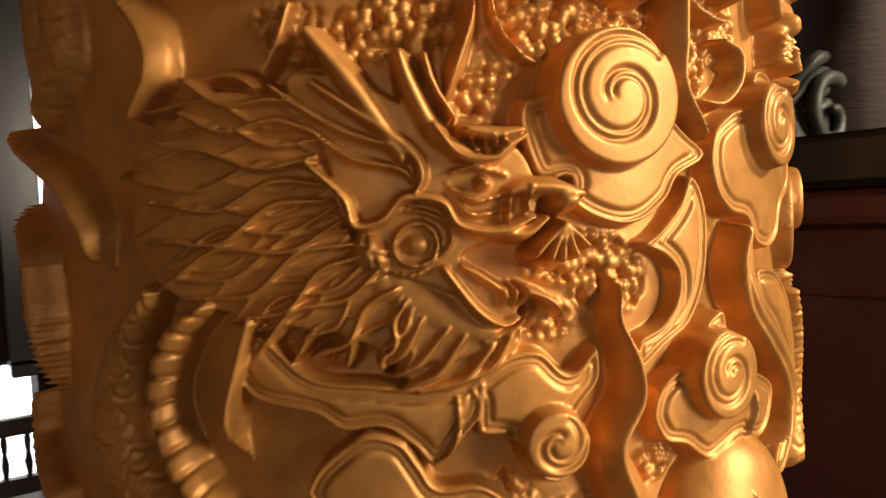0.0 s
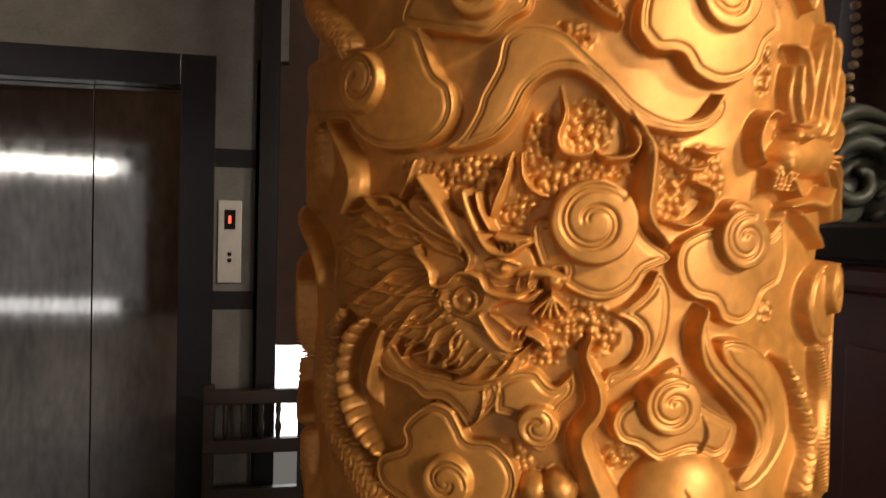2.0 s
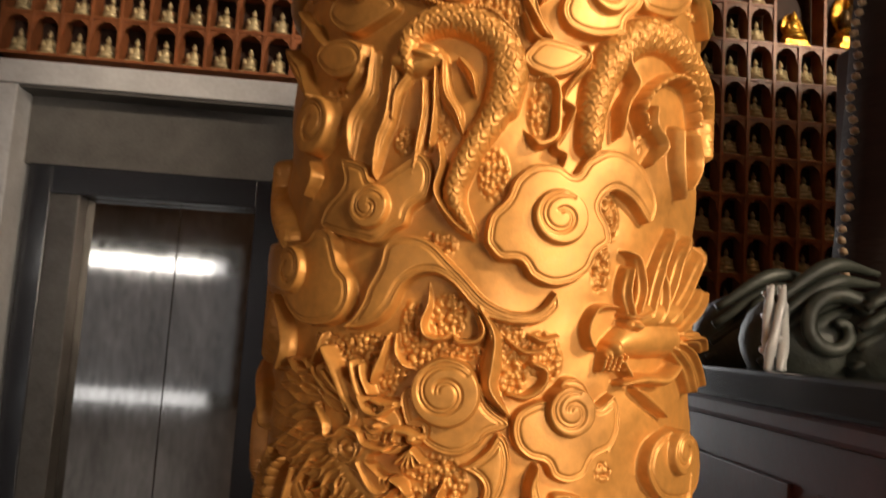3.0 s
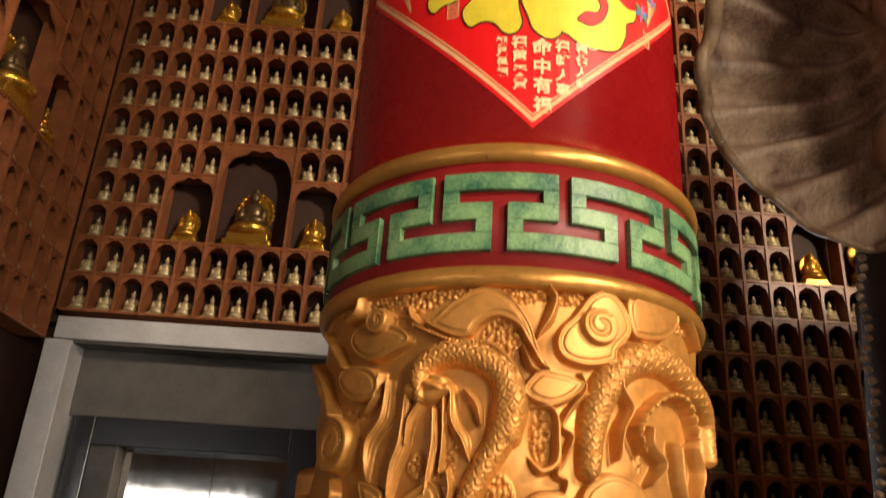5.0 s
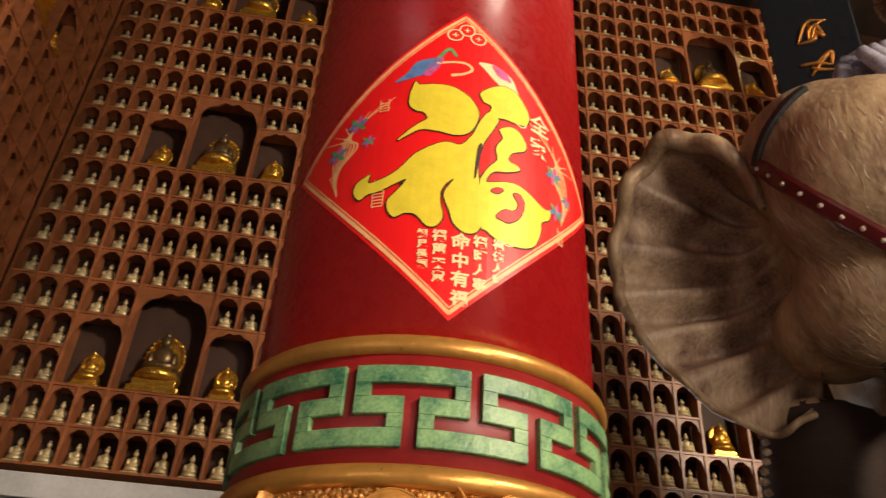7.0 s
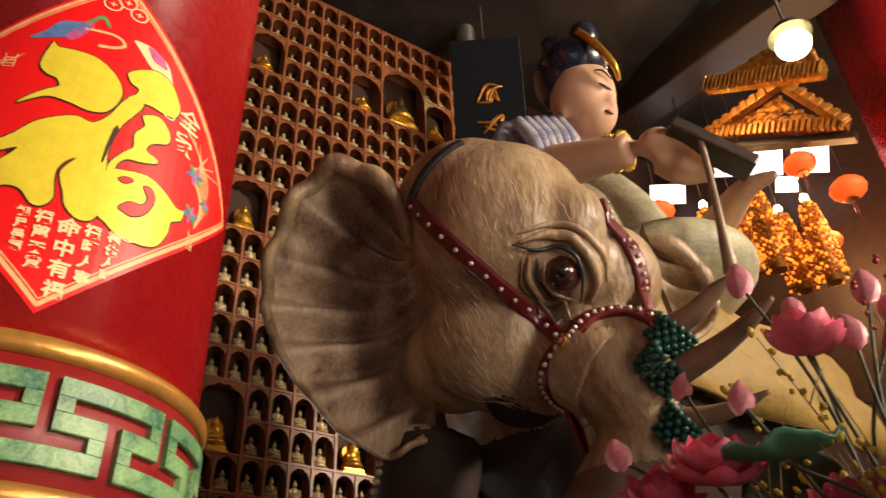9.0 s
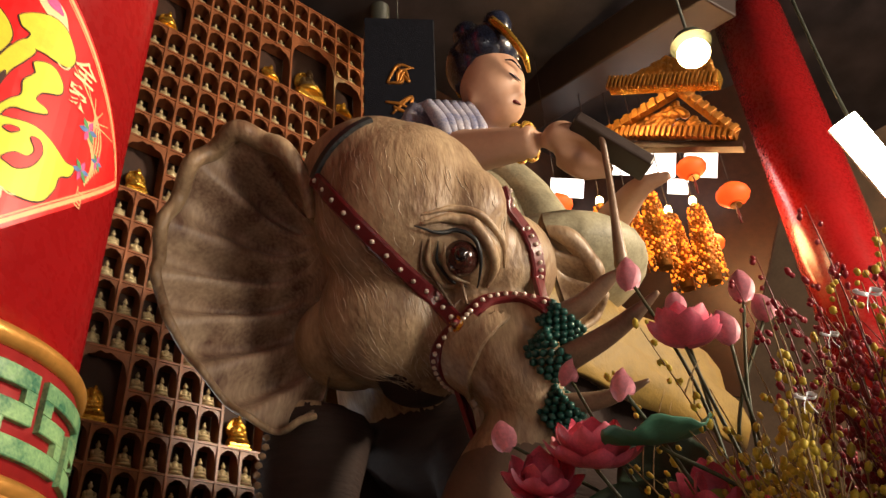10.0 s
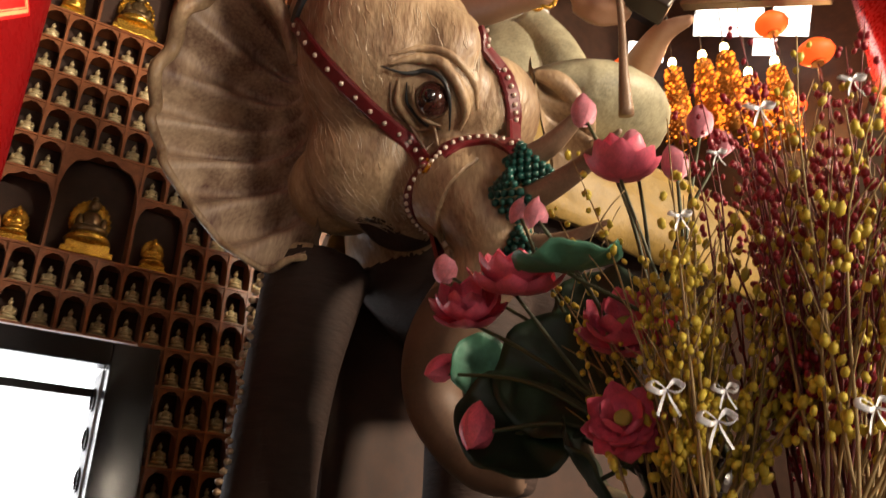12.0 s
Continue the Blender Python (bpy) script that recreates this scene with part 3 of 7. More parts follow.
band([(-0.029, 1.893), (-0.026, 1.836), (-0.032, 1.793), (-0.057, 1.763)], [0.0028, 0.0070, 0.0084, 0.0028], 0.026, "ridge", 40)
band([(-0.015, 1.926), (-0.003, 1.895), (0.019, 1.889)], [0.0036, 0.0065, 0.0022], 0.026, "flat", 40)
# upper serpents and claws
band([(-0.048, 1.892), (-0.036, 1.843), (-0.043, 1.800), (-0.067, 1.757), (-0.084, 1.721), (-0.089, 1.687), (-0.064, 1.645)], [0.0138, 0.0208, 0.0208, 0.0180, 0.0166, 0.0152, 0.0055], 0.027, "scale", 90)
band([(-0.112, 1.756), (-0.107, 1.728), (-0.112, 1.693), (-0.089, 1.659), (-0.062, 1.640)], [0.0020, 0.0048, 0.0048, 0.0048, 0.0027], 0.03, "ridge", 60)
band([(0.079, 1.766), (0.084, 1.821), (0.106, 1.876), (0.150, 1.921), (0.219, 1.934), (0.295, 1.912), (0.387, 1.881), (0.387, 1.815)], [0.0178, 0.0226, 0.0258, 0.0258, 0.0274, 0.0242, 0.0210, 0.0145], 0.028, "scale", 100)
band([(0.127, 1.914), (0.124, 1.879), (0.139, 1.853), (0.123, 1.820), (0.119, 1.782)], [0.0015, 0.0060, 0.0075, 0.0075, 0.0022], 0.034, "ridge", 60)
band([(0.160, 1.797), (0.154, 1.827), (0.179, 1.861), (0.222, 1.884), (0.266, 1.878), (0.292, 1.833)], [0.0032, 0.0071, 0.0071, 0.0071, 0.0071, 0.0040], 0.032, "belly", 60)
band([(0.177, 1.832), (0.176, 1.808), (0.198, 1.784), (0.173, 1.755)], [0.0046, 0.0107, 0.0115, 0.0031], 0.03, "ridge", 40)
band([(0.234, 1.811), (0.238, 1.761), (0.250, 1.724)], [0.0111, 0.0103, 0.0024], 0.03, "ridge", 40)
band([(0.283, 1.819), (0.302, 1.781), (0.276, 1.742)], [0.0083, 0.0091, 0.0025], 0.03, "ridge", 40)
band([(-0.214, 1.877), (-0.219, 1.827), (-0.243, 1.792), (-0.242, 1.743)], [0.0060, 0.0104, 0.0104, 0.0015], 0.024, "hair", 40)
band([(-0.181, 1.853), (-0.185, 1.794), (-0.196, 1.759), (-0.201, 1.714)], [0.0065, 0.0101, 0.0087, 0.0014], 0.024, "hair", 40)
band([(-0.159, 1.843), (-0.173, 1.822), (-0.178, 1.786)], [0.0058, 0.0065, 0.0014], 0.024, "hair", 40)
band([(-0.137, 1.835), (-0.135, 1.792), (-0.139, 1.756), (-0.144, 1.717)], [0.0056, 0.0084, 0.0077, 0.0014], 0.024, "hair", 40)
band([(-0.123, 1.849), (-0.121, 1.791), (-0.125, 1.748)], [0.0042, 0.0056, 0.0014], 0.024, "hair", 40)
band([(-0.113, 1.859), (-0.109, 1.820), (-0.093, 1.793), (-0.083, 1.767)], [0.0056, 0.0098, 0.0084, 0.0014], 0.024, "hair", 40)
band([(-0.093, 1.862), (-0.076, 1.841), (-0.070, 1.816)], [0.0042, 0.0064, 0.0014], 0.024, "hair", 40)
band([(-0.230, 1.889), (-0.236, 1.856), (-0.258, 1.834)], [0.0046, 0.0076, 0.0015], 0.024, "hair", 40)
band([(-0.176, 1.863), (-0.148, 1.856), (-0.119, 1.863)], [0.0130, 0.0159, 0.0101], 0.026, "round", 40)
band([(-0.157, 1.853), (-0.160, 1.889), (-0.133, 1.911), (-0.089, 1.912), (-0.047, 1.890), (-0.028, 1.851), (-0.033, 1.806)], [0.0125, 0.0187, 0.0203, 0.0218, 0.0234, 0.0234, 0.0203], 0.029, "scale", 90)
band([(-0.141, 1.867), (-0.134, 1.865)], [0.0196, 0.0196], 0.033, "hair", 40)
slab([(-0.303, 1.949), (-0.283, 1.970), (-0.238, 1.969), (-0.193, 1.953), (-0.180, 1.933), (-0.211, 1.916), (-0.253, 1.908), (-0.288, 1.926)], 0.022)
swirl(-0.236, 1.967, 0.0227, 0.033, 1, -0.5, 1.18)
slab([(-0.321, 1.882), (-0.316, 1.905), (-0.272, 1.908), (-0.238, 1.894), (-0.226, 1.868), (-0.246, 1.851), (-0.286, 1.854)], 0.023)
slab([(-0.165, 1.962), (-0.141, 1.969), (-0.117, 1.989), (-0.077, 2.010), (-0.036, 1.999), (-0.006, 1.961), (0.009, 1.920), (0.026, 1.895), (0.011, 1.897), (-0.010, 1.930), (-0.025, 1.953), (-0.052, 1.964), (-0.075, 1.952), (-0.090, 1.934), (-0.122, 1.938)], 0.02)
band([(-0.178, 1.958), (-0.114, 1.930), (-0.062, 1.925), (-0.031, 1.900), (-0.016, 1.878)], [0.0024, 0.0055, 0.0063, 0.0055, 0.0016], 0.027, "ridge", 40)
band([(-0.188, 1.987), (-0.181, 1.969), (-0.167, 1.957)], [0.0025, 0.0057, 0.0016], 0.022, "ridge", 40)
band([(0.019, 2.018), (0.030, 1.998), (0.022, 1.968), (0.006, 1.942)], [0.0032, 0.0080, 0.0096, 0.0024], 0.024, "ridge", 40)
slab([(0.029, 1.935), (0.038, 1.957), (0.058, 1.978), (0.080, 2.008), (0.111, 2.019), (0.139, 1.997), (0.148, 1.961), (0.124, 1.932), (0.117, 1.914), (0.082, 1.902), (0.050, 1.905), (0.034, 1.916)], 0.023)
swirl(0.090, 1.960, 0.0291, 0.035, 1, -0.8, 1.26)
slab([(0.142, 2.011), (0.185, 2.041), (0.239, 2.040), (0.262, 2.004), (0.221, 1.966), (0.169, 1.955), (0.148, 1.964)], 0.021)
band([(0.251, 2.028), (0.303, 2.011), (0.343, 1.980)], [0.0047, 0.0093, 0.0037], 0.026, "ridge", 40)
band([(-0.281, 2.010), (-0.289, 1.989), (-0.318, 1.979)], [0.0070, 0.0097, 0.0035], 0.03, "ridge", 40)
band([(-0.403, 1.982), (-0.350, 1.942), (-0.314, 1.909)], [0.0036, 0.0064, 0.0027], 0.028, "ridge", 40)
band([(-0.445, 1.934), (-0.374, 1.883), (-0.334, 1.839)], [0.0083, 0.0129, 0.0073], 0.028, "flat", 40)
# the second dragon
band([(0.235, 1.536), (0.179, 1.534), (0.140, 1.527), (0.115, 1.514)], [0.0249, 0.0263, 0.0205, 0.0102], 0.026, "round", 40)
band([(0.241, 1.566), (0.178, 1.562), (0.144, 1.549)], [0.0208, 0.0193, 0.0089], 0.028, "round", 40)
band([(0.178, 1.562), (0.192, 1.606), (0.208, 1.644), (0.234, 1.681)], [0.0083, 0.0098, 0.0068, 0.0015], 0.031, "hair", 40)
band([(0.195, 1.556), (0.224, 1.602), (0.244, 1.641), (0.286, 1.677)], [0.0085, 0.0101, 0.0070, 0.0016], 0.031, "hair", 40)
band([(0.220, 1.558), (0.259, 1.590), (0.308, 1.633), (0.387, 1.674)], [0.0090, 0.0106, 0.0073, 0.0016], 0.031, "hair", 40)
band([(0.242, 1.544), (0.300, 1.570), (0.387, 1.607)], [0.0091, 0.0107, 0.0074], 0.031, "hair", 40)
band([(0.157, 1.568), (0.164, 1.596), (0.154, 1.631), (0.137, 1.640)], [0.0080, 0.0094, 0.0065, 0.0015], 0.031, "hair", 40)
band([(0.148, 1.560), (0.139, 1.587), (0.143, 1.616)], [0.0079, 0.0093, 0.0065], 0.031, "hair", 40)
band([(0.251, 1.530), (0.292, 1.516), (0.353, 1.476)], [0.0090, 0.0106, 0.0073], 0.031, "hair", 40)
band([(0.236, 1.522), (0.271, 1.500), (0.296, 1.470)], [0.0087, 0.0103, 0.0071], 0.031, "hair", 40)
band([(0.203, 1.564), (0.208, 1.593), (0.197, 1.621)], [0.0083, 0.0098, 0.0068], 0.031, "hair", 40)
band([(0.269, 1.538), (0.340, 1.540), (0.386, 1.525)], [0.0092, 0.0109, 0.0075], 0.031, "hair", 40)
band([(0.140, 1.570), (0.098, 1.567), (0.083, 1.542), (0.089, 1.521), (0.105, 1.515)], [0.0028, 0.0056, 0.0063, 0.0056, 0.0021], 0.027, "flat", 60)
band([(0.121, 1.521), (0.123, 1.517)], [0.0113, 0.0113], 0.034, "round", 40)
band([(0.150, 1.548), (0.154, 1.548)], [0.0079, 0.0079], 0.036, "round", 40)
band([(0.137, 1.559), (0.157, 1.559), (0.177, 1.568)], [0.0029, 0.0044, 0.0022], 0.036, "ridge", 40)
band([(0.109, 1.510), (0.105, 1.492)], [0.0032, 0.0021], 0.031, "ridge", 12)
band([(0.116, 1.510), (0.112, 1.493)], [0.0032, 0.0021], 0.031, "ridge", 12)
band([(0.123, 1.511), (0.119, 1.493)], [0.0032, 0.0021], 0.031, "ridge", 12)
band([(0.131, 1.511), (0.127, 1.493)], [0.0032, 0.0021], 0.031, "ridge", 12)
band([(0.139, 1.511), (0.135, 1.493)], [0.0032, 0.0021], 0.031, "ridge", 12)
band([(0.132, 1.504), (0.144, 1.488), (0.134, 1.504)], [0.0036, 0.0043, 0.0029], 0.034, "ridge", 20)
band([(0.134, 1.477), (0.171, 1.483), (0.217, 1.483), (0.245, 1.500)], [0.0030, 0.0075, 0.0090, 0.0045], 0.029, "round", 40)
band([(0.162, 1.471), (0.194, 1.454), (0.227, 1.436)], [0.0045, 0.0090, 0.0022], 0.025, "ridge", 40)
# the dragon's head: cheek and brow, mane, horns, eye, muzzle and jaw
band([(-0.254, 1.411), (-0.212, 1.407), (-0.174, 1.406), (-0.141, 1.393)], [0.0211, 0.0239, 0.0211, 0.0110], 0.021, "round", 40)
band([(-0.219, 1.357), (-0.190, 1.341), (-0.163, 1.327)], [0.0184, 0.0221, 0.0138], 0.022, "round", 40)
slab([(-0.253, 1.451), (-0.276, 1.467), (-0.317, 1.473), (-0.340, 1.460), (-0.373, 1.441), (-0.375, 1.415), (-0.378, 1.382), (-0.351, 1.355), (-0.309, 1.343), (-0.275, 1.335), (-0.241, 1.328), (-0.215, 1.315), (-0.186, 1.312), (-0.158, 1.322), (-0.176, 1.339), (-0.213, 1.362), (-0.239, 1.385)], 0.0195, False)
slab([(-0.252, 1.479), (-0.270, 1.470), (-0.253, 1.437), (-0.238, 1.394), (-0.218, 1.366), (-0.180, 1.348), (-0.154, 1.331), (-0.144, 1.349), (-0.175, 1.371), (-0.139, 1.384), (-0.130, 1.406), (-0.143, 1.433), (-0.174, 1.434), (-0.191, 1.453)], 0.022, False)
band([(-0.250, 1.456), (-0.274, 1.460), (-0.296, 1.477), (-0.321, 1.479), (-0.338, 1.480)], [0.0050, 0.0065, 0.0055, 0.0040, 0.0006], 0.0225, "hair", 50)
band([(-0.251, 1.452), (-0.272, 1.462), (-0.303, 1.462), (-0.323, 1.474), (-0.336, 1.482)], [0.0050, 0.0065, 0.0055, 0.0040, 0.0006], 0.0278, "hair", 50)
band([(-0.251, 1.447), (-0.281, 1.448), (-0.312, 1.465), (-0.345, 1.464), (-0.368, 1.463)], [0.0051, 0.0066, 0.0056, 0.0041, 0.0006], 0.0246, "hair", 50)
band([(-0.252, 1.443), (-0.274, 1.451), (-0.303, 1.447), (-0.324, 1.456), (-0.337, 1.462)], [0.0050, 0.0065, 0.0055, 0.0040, 0.0006], 0.0299, "hair", 50)
band([(-0.253, 1.439), (-0.278, 1.438), (-0.306, 1.451), (-0.333, 1.448), (-0.351, 1.447)], [0.0050, 0.0065, 0.0055, 0.0040, 0.0006], 0.0267, "hair", 50)
band([(-0.253, 1.434), (-0.280, 1.441), (-0.315, 1.434), (-0.344, 1.443), (-0.363, 1.449)], [0.0051, 0.0066, 0.0056, 0.0040, 0.0006], 0.0236, "hair", 50)
band([(-0.253, 1.430), (-0.285, 1.426), (-0.324, 1.439), (-0.362, 1.432), (-0.390, 1.428)], [0.0051, 0.0067, 0.0056, 0.0041, 0.0006], 0.0289, "hair", 50)
band([(-0.252, 1.425), (-0.284, 1.429), (-0.324, 1.416), (-0.363, 1.423), (-0.392, 1.428)], [0.0051, 0.0067, 0.0056, 0.0041, 0.0006], 0.0257, "hair", 50)
band([(-0.250, 1.420), (-0.277, 1.413), (-0.312, 1.420), (-0.341, 1.411), (-0.360, 1.405)], [0.0050, 0.0066, 0.0055, 0.0040, 0.0006], 0.0225, "hair", 50)
band([(-0.249, 1.415), (-0.278, 1.418), (-0.312, 1.404), (-0.344, 1.409), (-0.366, 1.412)], [0.0051, 0.0066, 0.0056, 0.0040, 0.0006], 0.0278, "hair", 50)
band([(-0.248, 1.411), (-0.280, 1.400), (-0.325, 1.407), (-0.362, 1.394), (-0.389, 1.385)], [0.0051, 0.0067, 0.0056, 0.0041, 0.0006], 0.0246, "hair", 50)
band([(-0.247, 1.406), (-0.278, 1.405), (-0.310, 1.386), (-0.346, 1.388), (-0.372, 1.388)], [0.0051, 0.0066, 0.0056, 0.0040, 0.0006], 0.0299, "hair", 50)
band([(-0.245, 1.402), (-0.272, 1.390), (-0.310, 1.393), (-0.338, 1.380), (-0.357, 1.371)], [0.0050, 0.0065, 0.0055, 0.0040, 0.0006], 0.0267, "hair", 50)
band([(-0.244, 1.398), (-0.276, 1.394), (-0.309, 1.372), (-0.348, 1.372), (-0.376, 1.371)], [0.0051, 0.0066, 0.0056, 0.0041, 0.0006], 0.0236, "hair", 50)
band([(-0.242, 1.394), (-0.271, 1.380), (-0.313, 1.382), (-0.344, 1.366), (-0.365, 1.356)], [0.0050, 0.0066, 0.0056, 0.0040, 0.0006], 0.0289, "hair", 50)
band([(-0.240, 1.390), (-0.272, 1.387), (-0.305, 1.366), (-0.342, 1.366), (-0.368, 1.366)], [0.0050, 0.0066, 0.0055, 0.0040, 0.0006], 0.0257, "hair", 50)
band([(-0.239, 1.386), (-0.262, 1.372), (-0.298, 1.370), (-0.320, 1.355), (-0.334, 1.345)], [0.0050, 0.0065, 0.0055, 0.0040, 0.0006], 0.0225, "hair", 50)
band([(-0.237, 1.382), (-0.266, 1.378), (-0.293, 1.357), (-0.325, 1.355), (-0.346, 1.354)], [0.0050, 0.0065, 0.0055, 0.0040, 0.0006], 0.0278, "hair", 50)
band([(-0.235, 1.378), (-0.254, 1.365), (-0.285, 1.362), (-0.302, 1.347), (-0.313, 1.338)], [0.0049, 0.0064, 0.0054, 0.0039, 0.0006], 0.0246, "hair", 50)
band([(-0.232, 1.375), (-0.254, 1.368), (-0.272, 1.348), (-0.295, 1.344), (-0.311, 1.341)], [0.0049, 0.0063, 0.0054, 0.0039, 0.0006], 0.0299, "hair", 50)
band([(-0.229, 1.372), (-0.247, 1.358), (-0.278, 1.354), (-0.294, 1.339), (-0.304, 1.330)], [0.0049, 0.0063, 0.0054, 0.0039, 0.0006], 0.0267, "hair", 50)
band([(-0.226, 1.369), (-0.247, 1.362), (-0.263, 1.343), (-0.284, 1.338), (-0.298, 1.335)], [0.0048, 0.0063, 0.0053, 0.0039, 0.0006], 0.0236, "hair", 50)
band([(-0.223, 1.366), (-0.241, 1.352), (-0.269, 1.347), (-0.285, 1.332), (-0.294, 1.323)], [0.0048, 0.0063, 0.0053, 0.0039, 0.0006], 0.0289, "hair", 50)
band([(-0.220, 1.363), (-0.236, 1.355), (-0.246, 1.338), (-0.262, 1.333), (-0.271, 1.330)], [0.0048, 0.0062, 0.0053, 0.0038, 0.0006], 0.0257, "hair", 50)
band([(-0.217, 1.360), (-0.232, 1.345), (-0.257, 1.338), (-0.269, 1.324), (-0.276, 1.315)], [0.0048, 0.0062, 0.0053, 0.0038, 0.0006], 0.0225, "hair", 50)
band([(-0.214, 1.356), (-0.230, 1.347), (-0.240, 1.329), (-0.256, 1.323), (-0.266, 1.319)], [0.0048, 0.0062, 0.0052, 0.0038, 0.0006], 0.0278, "hair", 50)
band([(-0.211, 1.352), (-0.219, 1.339), (-0.236, 1.331), (-0.241, 1.319), (-0.244, 1.312)], [0.0047, 0.0061, 0.0052, 0.0038, 0.0006], 0.0246, "hair", 50)
band([(-0.209, 1.348), (-0.215, 1.339), (-0.215, 1.326), (-0.222, 1.319), (-0.226, 1.314)], [0.0047, 0.0061, 0.0051, 0.0037, 0.0006], 0.0299, "hair", 50)
band([(-0.206, 1.344), (-0.210, 1.333), (-0.221, 1.324), (-0.223, 1.315), (-0.224, 1.309)], [0.0047, 0.0061, 0.0052, 0.0037, 0.0006], 0.0267, "hair", 50)
band([(-0.203, 1.341), (-0.208, 1.331), (-0.206, 1.320), (-0.211, 1.312), (-0.214, 1.308)], [0.0047, 0.0061, 0.0051, 0.0037, 0.0006], 0.0236, "hair", 50)
band([(-0.189, 1.330), (-0.204, 1.314), (-0.221, 1.307)], [0.0112, 0.0093, 0.0014], 0.0255, "hair", 40)
band([(-0.180, 1.325), (-0.194, 1.308), (-0.216, 1.300)], [0.0112, 0.0093, 0.0014], 0.0255, "hair", 40)
band([(-0.164, 1.320), (-0.180, 1.304), (-0.206, 1.298)], [0.0111, 0.0092, 0.0014], 0.0255, "hair", 40)
band([(-0.153, 1.325), (-0.164, 1.310), (-0.187, 1.300)], [0.0110, 0.0092, 0.0014], 0.0255, "hair", 40)
band([(-0.202, 1.336), (-0.210, 1.322), (-0.221, 1.314)], [0.0112, 0.0093, 0.0014], 0.0255, "hair", 40)
band([(-0.252, 1.496), (-0.232, 1.469), (-0.213, 1.439), (-0.206, 1.426)], [0.0065, 0.0093, 0.0084, 0.0047], 0.032, "round", 40)
band([(-0.205, 1.482), (-0.199, 1.462), (-0.187, 1.438), (-0.171, 1.427)], [0.0055, 0.0082, 0.0082, 0.0055], 0.032, "round", 40)
band([(-0.192, 1.481), (-0.188, 1.465), (-0.178, 1.447)], [0.0032, 0.0041, 0.0027], 0.032, "round", 40)
band([(-0.277, 1.471), (-0.241, 1.445), (-0.211, 1.433), (-0.199, 1.425), (-0.198, 1.411)], [0.0019, 0.0037, 0.0042, 0.0042, 0.0019], 0.034, "ridge", 60)
band([(-0.267, 1.457), (-0.236, 1.430), (-0.208, 1.421), (-0.201, 1.414)], [0.0014, 0.0033, 0.0033, 0.0014], 0.033, "ridge", 40)
band([(-0.252, 1.469), (-0.226, 1.450), (-0.202, 1.431), (-0.196, 1.417), (-0.202, 1.405)], [0.0023, 0.0042, 0.0046, 0.0042, 0.0019], 0.033, "round", 60)
band([(-0.257, 1.427), (-0.237, 1.407), (-0.232, 1.392), (-0.218, 1.394), (-0.206, 1.405), (-0.187, 1.402), (-0.178, 1.389), (-0.157, 1.385), (-0.138, 1.392)], [0.0014, 0.0032, 0.0037, 0.0032, 0.0037, 0.0041, 0.0041, 0.0041, 0.0023], 0.037, "round", 100)
band([(-0.189, 1.443), (-0.177, 1.427), (-0.160, 1.424), (-0.150, 1.431), (-0.140, 1.436)], [0.0023, 0.0041, 0.0045, 0.0041, 0.0018], 0.038, "round", 60)
band([(-0.172, 1.440), (-0.156, 1.437), (-0.142, 1.439)], [0.0045, 0.0072, 0.0036], 0.034, "round", 40)
band([(-0.170, 1.437), (-0.166, 1.428)], [0.0009, 0.0014], 0.041, "ridge", 12)
band([(-0.164, 1.437), (-0.160, 1.428)], [0.0009, 0.0014], 0.041, "ridge", 12)
band([(-0.159, 1.437), (-0.155, 1.428)], [0.0009, 0.0013], 0.041, "ridge", 12)
band([(-0.154, 1.437), (-0.150, 1.428)], [0.0009, 0.0013], 0.041, "ridge", 12)
band([(-0.165, 1.411), (-0.164, 1.411)], [0.0054, 0.0054], 0.036, "round", 40)
band([(-0.181, 1.418), (-0.169, 1.420), (-0.151, 1.415)], [0.0009, 0.0023, 0.0009], 0.037, "ridge", 40)
band([(-0.181, 1.409), (-0.168, 1.402), (-0.150, 1.406)], [0.0009, 0.0023, 0.0009], 0.036, "ridge", 40)
band([(-0.185, 1.415), (-0.172, 1.395), (-0.152, 1.397)], [0.0009, 0.0018, 0.0009], 0.035, "ridge", 40)
band([(-0.151, 1.406), (-0.141, 1.408), (-0.125, 1.407), (-0.110, 1.403)], [0.0036, 0.0076, 0.0081, 0.0054], 0.033, "round", 40)
band([(-0.120, 1.400), (-0.117, 1.400)], [0.0099, 0.0090], 0.036, "round", 40)
band([(-0.149, 1.408), (-0.152, 1.391)], [0.0022, 0.0018], 0.037, "ridge", 16)
band([(-0.139, 1.410), (-0.142, 1.395)], [0.0022, 0.0018], 0.039, "ridge", 16)
band([(-0.157, 1.384), (-0.143, 1.383), (-0.131, 1.391)], [0.0036, 0.0058, 0.0031], 0.035, "round", 40)
band([(-0.120, 1.388), (-0.137, 1.371)], [0.0027, 0.0040], 0.032, "round", 16)
band([(-0.120, 1.388), (-0.129, 1.368)], [0.0027, 0.0040], 0.032, "round", 16)
band([(-0.120, 1.388), (-0.122, 1.367)], [0.0027, 0.0040], 0.032, "round", 16)
band([(-0.120, 1.388), (-0.114, 1.369)], [0.0027, 0.0040], 0.032, "round", 16)
band([(-0.120, 1.388), (-0.107, 1.374)], [0.0027, 0.0040], 0.032, "round", 16)
band([(-0.202, 1.380), (-0.200, 1.380)], [0.0101, 0.0101], 0.028, "round", 40)
band([(-0.190, 1.380), (-0.192, 1.373), (-0.198, 1.369), (-0.205, 1.369), (-0.211, 1.373), (-0.213, 1.380), (-0.210, 1.387), (-0.204, 1.391), (-0.197, 1.391), (-0.192, 1.387), (-0.190, 1.380)], [0.0018, 0.0018], 0.031, "round", 50)
